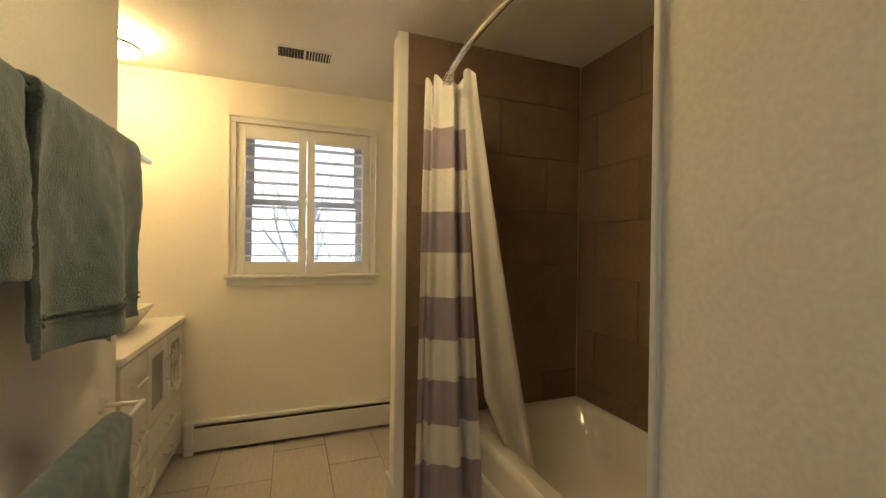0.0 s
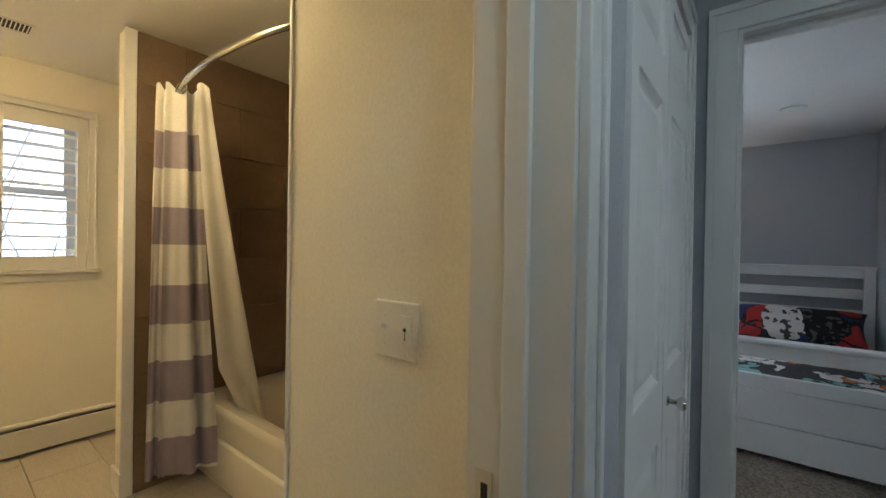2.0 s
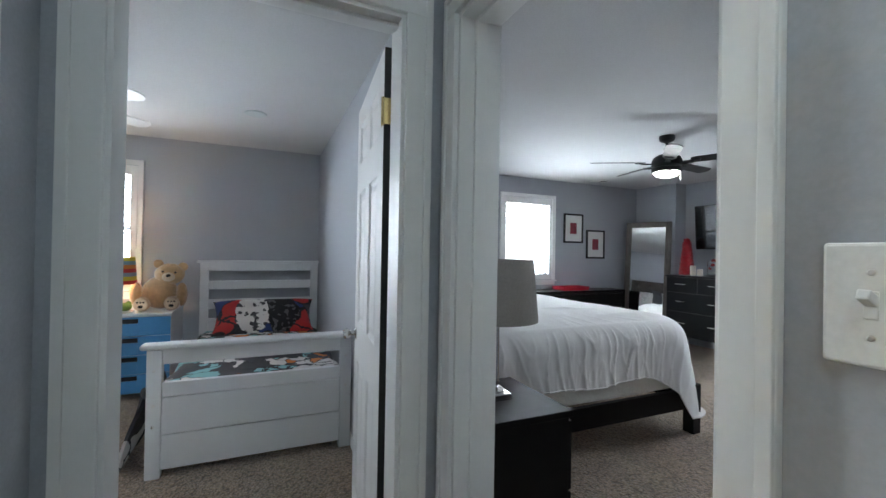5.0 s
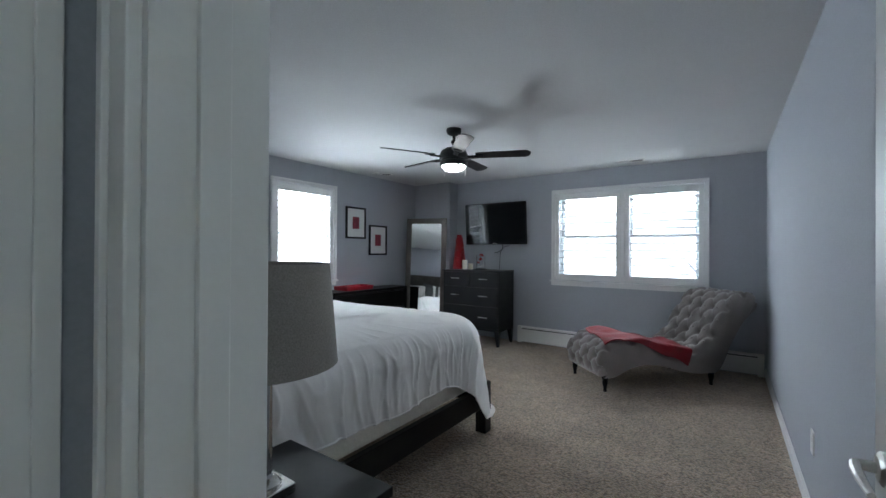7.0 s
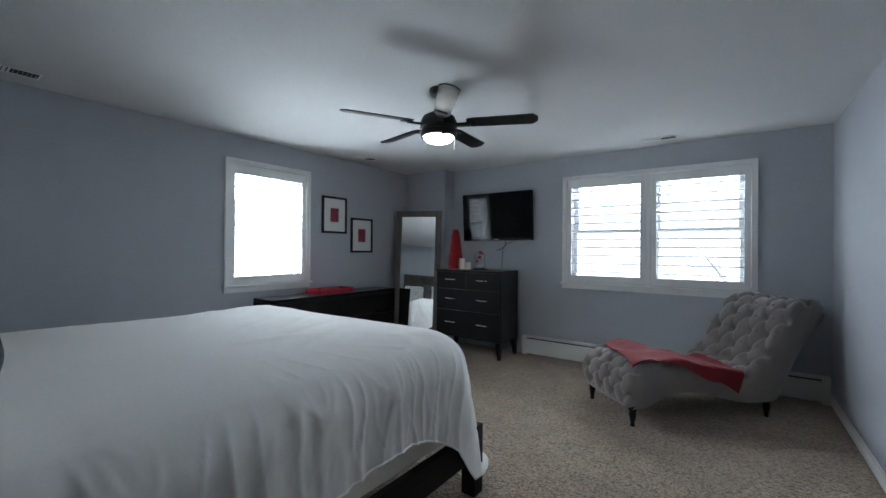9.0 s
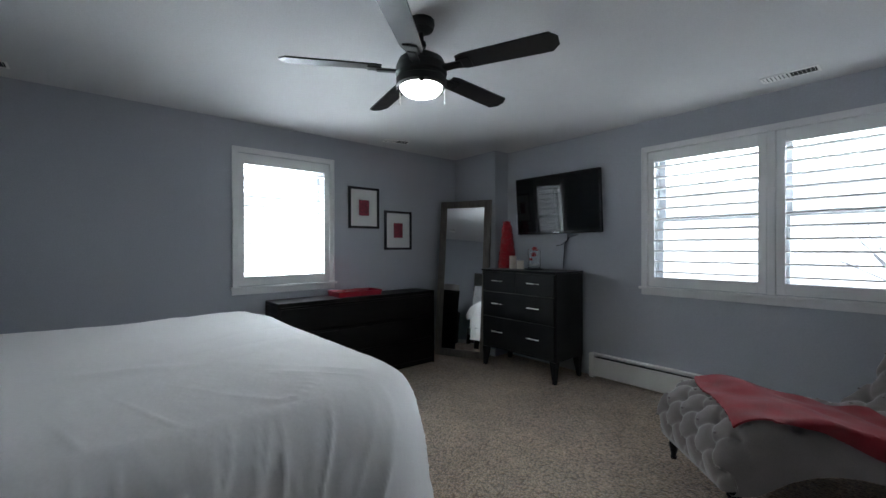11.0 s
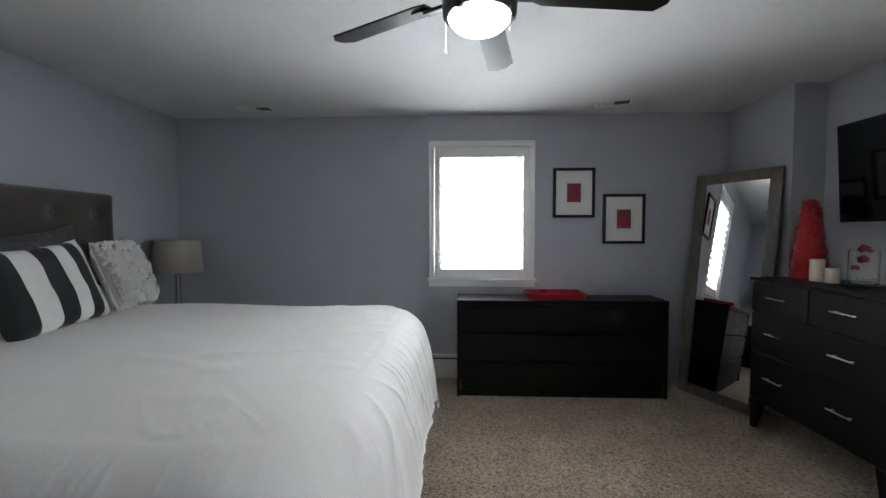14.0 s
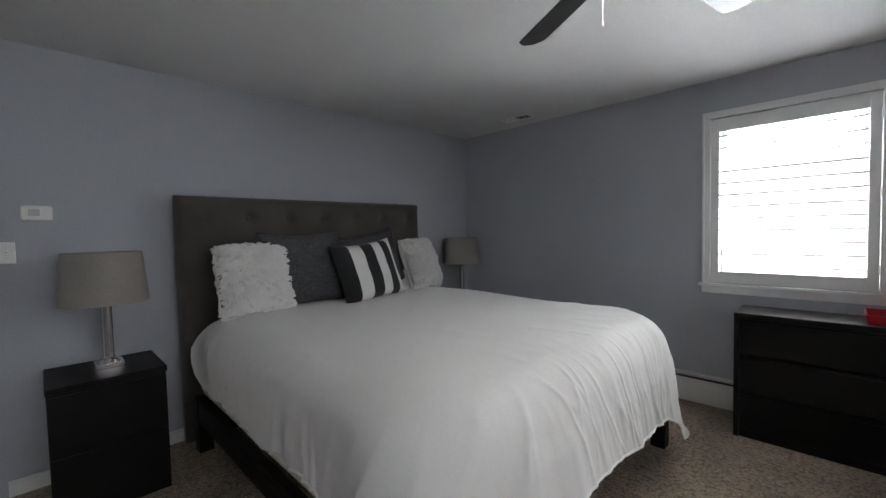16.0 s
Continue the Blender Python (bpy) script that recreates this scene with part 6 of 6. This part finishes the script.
def tall_chest():
    e = thing("tall_chest", "black wooden chest with six drawers on splayed legs", "chest of drawers")
    x0, x1, y0, y1 = 3.79, 4.745, -6.738, -6.262
    zb, zt = 0.205, 1.06
    boxpart("carcass", (x0 + 0.004, x1 - 0.004, y0, y1 - 0.02, zb, zt - 0.022), M_BLACK, e, 0.003)
    boxpart("top", (x0 - 0.004, x1 + 0.004, y0, y1 + 0.006, zt - 0.022, zt), M_BLACK, e, 0.004)
    xm = 4.275
    rows = [(0.825, 1.030), (0.555, 0.815), (0.225, 0.545)]
    halves = ((x0 + 0.016, xm - 0.004), (xm + 0.004, x1 - 0.016))
    for z0, z1 in rows:
        for a, b in halves if z0 > 0.8 else ((x0 + 0.016, x1 - 0.016),):
            d = boxpart("drawer", (a, b, y1 - 0.022, y1 - 0.002, z0, z1), M_BLACK, e, 0.003)
            for p, q in halves:
                if a <= (p + q) / 2 <= b:
                    bar_handle(d, ((p + q) / 2, y1 - 0.002, (z0 + z1) / 2 + 0.01), 0.145, (1, 0, 0), (0, 1, 0), 0.0045, 0.026)
    for x, sx in ((x0 + 0.04, -1), (x1 - 0.04, 1)):
        for y, sy in ((y0 + 0.04, -1), (y1 - 0.04, 1)):
            bm = bmesh.new()
            for a, b, r in ((0.0, zb + 0.002, 0.019),):
                q = [(x + sx * 0.012, y + sy * 0.012, 0.0, 0.016), (x + sx * 0.002, y + sy * 0.002, zb * 0.6, 0.026), (x, y, zb + 0.002, 0.034)]
                R = [[bm.verts.new((px + dx * k, py + dy * k, pz)) for dx, dy in ((-1, -1), (1, -1), (1, 1), (-1, 1))] for px, py, pz, k in q]
                for u, v in zip(R, R[1:]):
                    for i in range(4):
                        bm.faces.new((u[i], u[(i + 1) % 4], v[(i + 1) % 4], v[i]))
                bm.faces.new(R[0])
                bm.faces.new(R[-1])
            part("leg", bm, M_BLACK, e)
    return e


tall_chest()


def red_cone():
    e = thing("cone_ornament", "tall red cone ornament covered in felt petals", "ornament", pose(4.635, -6.56, 1.06))
    bm = bmesh.new()
    lathe(bm, [(0.100, 0), (0.096, 0.05), (0.070, 0.30), (0.045, 0.48), (0.022, 0.53), (0.0, 0.535)], 24)
    c = part("cone", bm, M_REDFELT, e)
    rnd = random.Random(4)
    bm = bmesh.new()
    for i in range(560):
        z = rnd.uniform(0.01, 0.52)
        r = 0.102 - 0.058 * z / 0.48 if z < 0.48 else 0.034
        a = rnd.uniform(0, 6.283)
        m = Matrix.Rotation(a, 4, "Z") @ Matrix.Translation((r, 0, z)) @ Matrix.Rotation(rnd.uniform(-0.9, 0.6), 4, "Y") @ Matrix.Rotation(rnd.uniform(-0.8, 0.8), 4, "X")
        g = rnd.uniform(0.010, 0.018)
        vv = [bm.verts.new(m @ Vector(p)) for p in ((0, -g, -g * 0.4), (g * 0.7, -g * 0.5, g * 0.3), (g * 0.8, g * 0.5, g * 0.4), (0, g, -g * 0.4), (-0.002, 0, -g))]
        bm.faces.new(vv)
    tagged(part("petals", bm, M_REDFELT, c, "curled red felt petals", angle=15), kind="stuff")


red_cone()
for _x, _y, _r, _h, _l in ((4.49, -6.49, 0.038, 0.140, "tall ivory pillar candle on the chest"), (4.395, -6.50, 0.038, 0.090, "short ivory pillar candle on the chest")):
    _e = thing("candle", _l, "candle", pose(_x, _y, 1.06), group="candles on the chest")
    _bm = bmesh.new()
    lathe(_bm, [(_r, 0), (_r, _h - 0.004), (_r - 0.003, _h), (_r - 0.012, _h - 0.006), (0.0, _h - 0.008)], 28)
    part("wax", _bm, M_WAX, _e)
    _bm = bmesh.new()
    rod(_bm, (0, 0, _h - 0.01), (0.001, 0, _h + 0.008), 0.0012, 6)
    part("wick", _bm, M_DARKGAP, _e)


def jar():
    e = thing("glass_jar", "clear glass jar with red flowers on a dark dish", "jar", pose(4.235, -6.53, 1.06))
    bm = bmesh.new()
    lathe(bm, [(0.095, 0), (0.10, 0.010), (0.092, 0.012), (0.0, 0.010)], 28)
    part("dish", bm, M_BLACK, e, "dark round dish")
    bm = bmesh.new()
    lathe(bm, [(0.062, 0.014), (0.066, 0.02), (0.066, 0.20), (0.060, 0.215), (0.057, 0.215), (0.063, 0.20), (0.063, 0.024), (0.0, 0.022)], 28)
    g = part("glass", bm, M_GLASS, e, "clear glass cylinder")
    g.visible_shadow = False
    rnd = random.Random(2)
    for x, y, z, r in ((0.01, 0.0, 0.15, 0.030), (-0.02, 0.015, 0.21, 0.034), (0.03, 0.02, 0.10, 0.022)):
        bm = bmesh.new()
        for i in range(26):
            m = Matrix.Translation((x, y, z)) @ Euler((rnd.uniform(-1.4, 1.4), rnd.uniform(-1.4, 1.4), rnd.uniform(0, 6))).to_matrix().to_4x4()
            vv = [bm.verts.new(m @ Vector(p)) for p in ((0, 0, 0), (r * 0.6, r * 0.3, r * 0.4), (r * 0.5, 0, r), (r * 0.1, -r * 0.4, r * 0.7))]
            bm.faces.new(vv)
        part("flower", bm, M_REDFELT, e, "red cloth flower")
    bm = bmesh.new()
    for i in range(14):
        blob(bm, (rnd.uniform(-0.04, 0.04), rnd.uniform(-0.04, 0.04), 0.032 + rnd.uniform(0, 0.03)), (0.009, 0.008, 0.006), seg=8, rings=6)
    tagged(part("pebbles", bm, M_PAPER, e, "pale pebbles"), kind="stuff")


jar()


def television():
    e = thing("television", "black flat-screen television tilted on a wall bracket", "television")
    # corner places: upper left, upper right, lower right, lower left as seen
    tl, tr, br = Vector((4.625, -6.690, 2.070)), Vector((3.612, -6.722, 2.074)), Vector((3.605, -6.762, 1.440))
    ux = (tl - tr).normalized()
    uz = (tr - br)
    uz = (uz - ux * uz.dot(ux)).normalized()
    uy = uz.cross(ux).normalized()
    m = Matrix((ux, uy, uz)).transposed().to_4x4()
    m.translation = br + ux * 0.507
    e.matrix_basis = m
    w, h = 1.014, 0.635
    s = 1 if uy.y > 0 else -1
    bm = bmesh.new()
    box(bm, -w / 2, w / 2, min(0, -s * 0.045), max(0, -s * 0.045), 0, h, 0.008)
    part("case", bm, M_TVCASE, e)
    bm = bmesh.new()
    box(bm, -w / 2 + 0.022, w / 2 - 0.022, min(-s * 0.001, s * 0.0015), max(-s * 0.001, s * 0.0015), 0.035, h - 0.022)
    part("screen", bm, M_SCREEN, e, "glossy black screen")
    bm = bmesh.new()
    box(bm, -0.035, 0.035, min(0, s * 0.002), max(0, s * 0.002), 0.012, 0.020)
    part("badge", bm, M_CHROME, e, "small pale badge")
    bm = bmesh.new()
    box(bm, -0.12, 0.12, min(-s * 0.045, -s * 0.07), max(-s * 0.045, -s * 0.07), 0.20, 0.42, 0.004)
    box(bm, -0.03, 0.03, min(-s * 0.06, -s * 0.09), max(-s * 0.06, -s * 0.09), 0.27, 0.34, 0.004)
    part("bracket", bm, M_FANBLACK, e, "black wall bracket")
    e2 = thing("tv_cable", "thin black cables hanging under the television", "cable")
    bm = bmesh.new()
    tube(bm, [(4.02, -6.79, 1.46), (4.01, -6.81, 1.42), (4.02, -6.822, 1.37), (4.10, -6.823, 1.32), (4.16, -6.823, 1.31)], 0.004, 8)
    tube(bm, [(3.86, -6.80, 1.46), (3.90, -6.82, 1.43), (4.0, -6.823, 1.40), (4.055, -6.823, 1.33), (4.065, -6.823, 1.20), (4.06, -6.80, 1.07)], 0.003, 8)
    part("cord", bm, M_TVCASE, e2)


television()


def leaning_mirror():
    e = thing("floor_mirror", "tall mirror in a weathered grey-brown frame leaning in the corner", "mirror")
    bl, tl = Vector((5.405, -6.125, 0.0)), Vector((5.485, -6.308, 1.865))
    ux = Vector((-0.908, -0.419, 0)).normalized()
    uz = (tl - bl).normalized()
    uz = (uz - ux * uz.dot(ux)).normalized()
    uy = uz.cross(ux).normalized()
    m = Matrix((ux, uy, uz)).transposed().to_4x4()
    m.translation = bl
    e.matrix_basis = m
    w, h, f, t = 0.66, 1.87, 0.085, 0.028
    s = 1 if uy.y > 0 else -1
    for q in ((0, f, 0, h), (w - f, w, 0, h), (f, w - f, 0, f), (f, w - f, h - f, h)):
        bm = bmesh.new()
        box(bm, q[0], q[1], -t / 2, t / 2, q[2], q[3], 0.006)
        part("frame_board", bm, M_GREYWOOD, e)
    boxpart("glass", (f - 0.004, w - f + 0.004, -0.003, 0.003, f - 0.004, h - f + 0.004), M_MIRROR, e, 0.0, "clear silvered glass")
    boxpart("backing", (f - 0.004, w - f + 0.004, min(-s * 0.004, -s * 0.012), max(-s * 0.004, -s * 0.012), f - 0.004, h - f + 0.004), M_BLACK, e, 0.0)


leaning_mirror()


def picture(label, y, z, w=0.375, h=0.45):
    e = thing("framed_print", label, "picture", pose(5.56, y, z, 0, 0, -90), group="framed prints beside the window")
    f = 0.026
    for q in ((-w / 2, -w / 2 + f, 0, h), (w / 2 - f, w / 2, 0, h), (-w / 2 + f, w / 2 - f, 0, f), (-w / 2 + f, w / 2 - f, h - f, h)):
        bm = bmesh.new()
        box(bm, q[0], q[1], -0.024, -0.001, q[2], q[3], 0.003)
        part("frame_bar", bm, M_BLACK, e)
    boxpart("mat_board", (-w / 2 + f, w / 2 - f, -0.012, -0.008, f, h - f), M_PAPER, e, 0.0, "off-white mat board")
    boxpart("print", (-0.062, 0.062, -0.0135, -0.012, h / 2 - 0.085, h / 2 + 0.085), M_PRINT, e, 0.0, "mottled crimson rectangle")
    return e


picture("small crimson print in a black frame, hung higher", -5.243, 1.505)
picture("small crimson print in a black frame, hung lower", -5.692, 1.268)

# thermostat
_e = thing("thermostat", "white oblong wall thermostat with a small display", "thermostat", pose(1.995, -1.535, 1.525))
_bm = bmesh.new()
box(_bm, -0.065, 0.065, -0.024, 0, -0.042, 0.042, 0.016, seg=4)
part("case", _bm, M_PLASTIC, _e)
_bm = bmesh.new()
box(_bm, -0.032, 0.012, -0.0255, -0.023, -0.014, 0.022, 0.001)
part("display", _bm, mat("pale grey display", (0.45, 0.50, 0.50), 0.2), _e, "pale grey display")
for _k in range(2):
    _bm = bmesh.new()
    box(_bm, 0.026, 0.046, -0.0262, -0.023, -0.016 + 0.024 * _k, 0.0 + 0.024 * _k, 0.003)
    part("key", _bm, M_PLASTIC, _e)


def chaise():
    U, V = Vector((-0.700, -0.714, 0)), Vector((0.714, -0.700, 0))
    O = Vector((2.37, -5.51, 0))
    e = thing("chaise_longue", "grey velvet button-tufted chaise longue with a rolled back", "chaise longue")
    e.matrix_basis = Matrix.Translation(O) @ Matrix((U, V, Vector((0, 0, 1)))).transposed().to_4x4()
    hw = 0.335
    top = [(-0.05, 0.15), (-0.085, 0.24), (-0.07, 0.34), (0.0, 0.43), (0.12, 0.475), (0.28, 0.485), (0.45, 0.455), (0.62, 0.41), (0.80, 0.375), (0.95, 0.37), (1.06, 0.42),
           (1.15, 0.52), (1.235, 0.65), (1.325, 0.78), (1.42, 0.88), (1.54, 0.925), (1.65, 0.905), (1.71, 0.835), (1.69, 0.755), (1.62, 0.705)]
    bot = [(-0.03, 0.135), (0.02, 0.135), (0.08, 0.14), (0.15, 0.17), (0.25, 0.215), (0.38, 0.24), (0.52, 0.235), (0.66, 0.205), (0.80, 0.165), (0.92, 0.14), (1.02, 0.13),
           (1.10, 0.13), (1.16, 0.13), (1.22, 0.14), (1.28, 0.20), (1.34, 0.32), (1.40, 0.44), (1.48, 0.57), (1.55, 0.65), (1.60, 0.69)]

    def curve(P, t):
        k = t * (len(P) - 1)
        i = min(int(k), len(P) - 2)
        a, b = k - i, i
        p0, p1, p2, p3 = (Vector(P[max(b - 1, 0)]), Vector(P[b]), Vector(P[b + 1]), Vector(P[min(b + 2, len(P) - 1)]))
        return 0.5 * ((2 * p1) + (p2 - p0) * a + (2 * p0 - 5 * p1 + 4 * p2 - p3) * a * a + (3 * p1 - p0 - 3 * p2 + p3) * a ** 3)

    # arc length along the top, for even tufts
    T = [curve(top, i / 400) for i in range(401)]
    L = [0.0]
    for a, b in zip(T, T[1:]):
        L.append(L[-1] + (b - a).length)

    def at(s):
        i = min(range(401), key=lambda k: abs(L[k] - s))
        return i / 400

    buttons = []
    rowgap, colgap = 0.132, 0.152
    r = 0
    s = 0.12
    while s < L[-1] - 0.22:
        cols = [-2, -1, 0, 1, 2] if r % 2 == 0 else [-1.5, -0.5, 0.5, 1.5]
        buttons += [(s, c * colgap) for c in cols]
        s += rowgap
        r += 1

    def f(u, v):
        s = u * L[-1]
        i = min(int(u * 400), 399)
        w = (2 * v - 1)
        p = T[i] + (T[i + 1] - T[i]) * (u * 400 - i)
        tan = (T[i + 1] - T[i]).normalized()
        nrm = Vector((-tan.y, tan.x))
        y = w * hw
        d = min(((s - a) ** 2 + (y - b) ** 2) for a, b in buttons)
        tuft = -0.034 * math.exp(-d / 0.0011)
        # creases between neighbouring buttons
        q1 = ((s - 0.12) / rowgap + y / (colgap / 2)) * 0.5
        q2 = ((s - 0.12) / rowgap - y / (colgap / 2)) * 0.5
        c1, c2 = abs(q1 - round(q1)), abs(q2 - round(q2))
        inside = 1.0 if 0.06 < s < L[-1] - 0.25 else 0.0
        crease = -0.013 * (math.exp(-(c1 / 0.09) ** 2) + math.exp(-(c2 / 0.09) ** 2)) * inside
        edge = -0.055 * max(0.0, (abs(w) - 0.86) / 0.14) ** 2.2
        k = tuft + crease + edge + 0.012
        return (p.x + nrm.x * k, y * (1 - 0.02 * max(0, abs(w) - 0.9)), p.y + nrm.y * k)

    bm = bmesh.new()
    g = sheet(bm, 190, 70, f)
    n = len(g)
    B = []
    for i in range(n):
        q = curve(bot, i / (n - 1))
        B.append(q)
    for side in (0, -1):
        y = (-hw if side == 0 else hw) * 0.985
        prev = None
        for i in range(n):
            tp = g[i][side]
            mid = bm.verts.new(((tp.co.x + B[i].x) / 2, y * 1.015, (tp.co.z + B[i].y) / 2))
            lo = bm.verts.new((B[i].x, y * 0.97, B[i].y))
            if prev:
                bm.faces.new((prev[0], tp, mid, prev[1]))
                bm.faces.new((prev[1], mid, lo, prev[2]))
            prev = (tp, mid, lo)
    sheet(bm, n - 1, 2, lambda u, v: (curve(bot, u).x, (2 * v - 1) * hw * 0.955, curve(bot, u).y))
    body = part("upholstery", bm, M_CHAISE, e, "tufted taupe-grey velvet", angle=80)
    bm = bmesh.new()
    blob(bm, (0, 0, 0), (0.011, 0.011, 0.007), seg=10, rings=6)
    me = finish("button", bm, M_CHAISE, 80)
    for s, y in buttons:
        u = s / L[-1]
        i = min(range(401), key=lambda k: abs(L[k] - s))
        p = f(i / 400, (y / hw + 1) / 2)
        o = new("button", me)
        o.parent = body
        o.location = p
    for s0 in (0.0, 1.18):
        for y in (-0.285, 0.285):
            bm = bmesh.new()
            lathe(bm, [(0.016, 0), (0.018, 0.012), (0.013, 0.02), (0.020, 0.05), (0.027, 0.09), (0.022, 0.105), (0.031, 0.12), (0.034, 0.17)], 16, Matrix.Translation((s0, y, 0)))
            part("leg", bm, M_BLACKWOOD, e, "dark turned leg")

    # throw laid across the seat, following it a little above
    def h(u, v):
        s = 0.40 + 0.15 * v + u * (0.70 - 0.04 * v) + 0.015 * math.sin(v * 6)
        w0, w1 = -0.90 - 0.12 * math.sin(u * 3.1) - 0.62 * u ** 2.2, 0.93 - 0.62 * u
        w = w0 + (w1 - w0) * v + 0.03 * math.sin(u * 9)
        i = min(int(s / L[-1] * 400), 399)
        p, tan = T[i], (T[i + 1] - T[i]).normalized()
        nrm = Vector((-tan.y, tan.x))
        k = 0.028 + 0.012 * noise.noise(Vector((u * 5, v * 5, 1))) + 0.008 * math.sin(u * 16 + v * 5)
        y, dz = w * hw, 0.0
        if abs(w) > 0.97:
            ex = (abs(w) - 0.97) * hw
            y = math.copysign(0.97 * hw + 0.022 + 0.008 * math.sin(u * 20), w)
            dz = -ex * 0.95
        return (p.x + nrm.x * k, y, p.y + nrm.y * k + dz)

    t = thing("throw_blanket", "crimson fleece throw laid across the chaise seat", "blanket")
    t.matrix_basis = e.matrix_basis.copy()
    bm = bmesh.new()
    sheet(bm, 60, 50, h)
    thicken(bm, 0.010)
    part("fleece", bm, M_THROW, t, angle=80)
    return e


chaise()

# ---- trees seen through the bathroom window ----


def bare_tree(at, height, seed):
    rnd = random.Random(seed)
    e = thing("bare_tree", "leafless grey tree outside the window", "tree", pose(*at), group="trees outside")
    trunk, limbs = bmesh.new(), bmesh.new()

    def grow(bm, p, d, length, r, depth):
        pts, rad = [p], [r]
        for i in range(4):
            d = (d + Vector((rnd.uniform(-1, 1), rnd.uniform(-1, 1), rnd.uniform(-0.5, 0.8))) * 0.16).normalized()
            p = p + d * length / 4
            pts.append(p)
            rad.append(r * (1 - 0.13 * (i + 1)))
        tube(bm, pts, rad, 6 if depth < 2 else 4)
        if depth < 5:
            for k in range(3 if depth < 4 else 2):
                j = rnd.randint(2, 4)
                nd = (d + Vector((rnd.uniform(-1, 1), rnd.uniform(-1, 1), rnd.uniform(-0.2, 0.7))) * 0.85).normalized()
                grow(limbs, pts[j], nd, length * rnd.uniform(0.55, 0.78), rad[j] * 0.6, depth + 1)

    grow(trunk, Vector((0, 0, 0)), Vector((0, 0, 1)), height * 0.36, 0.16, 0)
    part("trunk", trunk, M_BARK, e)
    part("limbs", limbs, M_BARK, e, angle=60)


bare_tree((1.5, 9.0, -3.2), 9.5, 1)
bare_tree((3.6, 11.0, -3.2), 10.5, 2)
bare_tree((-0.8, 13.0, -3.2), 10.0, 3)
bare_tree((0.1, 7.2, -3.2), 8.5, 8)
bare_tree((2.4, 7.8, -3.2), 9.0, 9)
bare_tree((0.9, 10.5, -3.2), 9.5, 12)
bare_tree((0.6, -15.0, -3.2), 10.0, 5)

# ---- tiles ----


def tile_mesh(name, w, h, t, material, bevel=0.0015):
    bm = bmesh.new()
    x, z, b = w / 2, h / 2, bevel
    lo = [bm.verts.new(p) for p in ((-x, 0, -z), (x, 0, -z), (x, 0, z), (-x, 0, z))]
    mi = [bm.verts.new(p) for p in ((-x, -t + b, -z), (x, -t + b, -z), (x, -t + b, z), (-x, -t + b, z))]
    hi = [bm.verts.new(p) for p in ((-x + b, -t, -z + b), (x - b, -t, -z + b), (x - b, -t, z - b), (-x + b, -t, z - b))]
    for a, c in ((lo, mi), (mi, hi)):
        for i in range(4):
            bm.faces.new((a[i], a[(i + 1) % 4], c[(i + 1) % 4], c[i]))
    bm.faces.new(hi)
    return finish(name, bm, material, 20)


def tile_wall(name, label, length, z0, z1, m, offset, th=0.31, tl=0.612, joint=0.003):
    """Running-bond tiles over local x from 0 to length, faces towards -y, on a grout bed."""
    bm = bmesh.new()
    box(bm, 0, length, 0.0, 0.006, z0, z1)
    bed = solid(name, bm, M_GROUTDARK, label, "wall", m=m)
    cache = {}
    row, z = 0, z0
    while z < z1 - 0.02:
        zt = min(z + th, z1)
        x = -tl * ((offset + (0.5 if row % 2 else 0.0)) % 1.0)
        while x < length - 0.005:
            a, b = max(x, 0), min(x + tl, length)
            if b - a > 0.02:
                k = (round(b - a, 3), round(zt - z, 3))
                if k not in cache:
                    cache[k] = tile_mesh("tile", k[0] - joint, k[1] - joint, 0.008, M_TILEDARK)
                o = new("tile", cache[k])
                o.parent = bed
                o.location = ((a + b) / 2, 0.0, (z + zt) / 2)
            x += tl
        z += th
        row += 1
    return bed


tile_wall("wall_tiles_foot", "umber wall tiles in running bond at the foot of the tub", 1.071, 0.0, 2.436, pose(0.848, 1.978, 0), 0.13)
tile_wall("wall_tiles_long", "umber wall tiles in running bond along the tub", 1.56, 0.25, 2.436, pose(1.928, 1.970, 0, 0, 0, -90), 0.26)
tile_wall("wall_tiles_head", "umber wall tiles in running bond at the head of the tub", 1.10, 0.0, 2.436, pose(1.92, 0.412, 0, 0, 0, 180), 0.4)


def tile_floor():
    pitch, long, j = 0.3215, 0.612, 0.004
    cache = {}
    x0, x1, y0, y1 = -0.93, 1.935, -0.27, 2.975
    i = 0
    x = 0.205 - pitch * 4
    while x < x1:
        off = (0.0, 0.52, 0.07)[i % 3]
        y = 2.48 - long * 6 + off * long
        while y < y1:
            a, b, c, d = max(x, x0), min(x + pitch, x1), max(y, y0), min(y + long, y1)
            if b - a > 0.02 and d - c > 0.02:
                k = (round(b - a, 3), round(d - c, 3))
                if k not in cache:
                    bm = bmesh.new()
                    w, l, q = (k[0] - j) / 2, (k[1] - j) / 2, 0.0015
                    lo = [bm.verts.new(p) for p in ((-w, -l, -0.006), (w, -l, -0.006), (w, l, -0.006), (-w, l, -0.006))]
                    hi = [bm.verts.new(p) for p in ((-w + q, -l + q, 0.0), (w - q, -l + q, 0.0), (w - q, l - q, 0.0), (-w + q, l - q, 0.0))]
                    for n in range(4):
                        bm.faces.new((lo[n], lo[(n + 1) % 4], hi[(n + 1) % 4], hi[n]))
                    bm.faces.new(hi)
                    cache[k] = finish("tile", bm, M_TILEFLOOR, 20)
                o = new("tile", cache[k])
                o.parent = FLOOR_BATH
                o.location = ((a + b) / 2, (c + d) / 2, 0.0)
            y += long
        x += pitch
        i += 1


tile_floor()
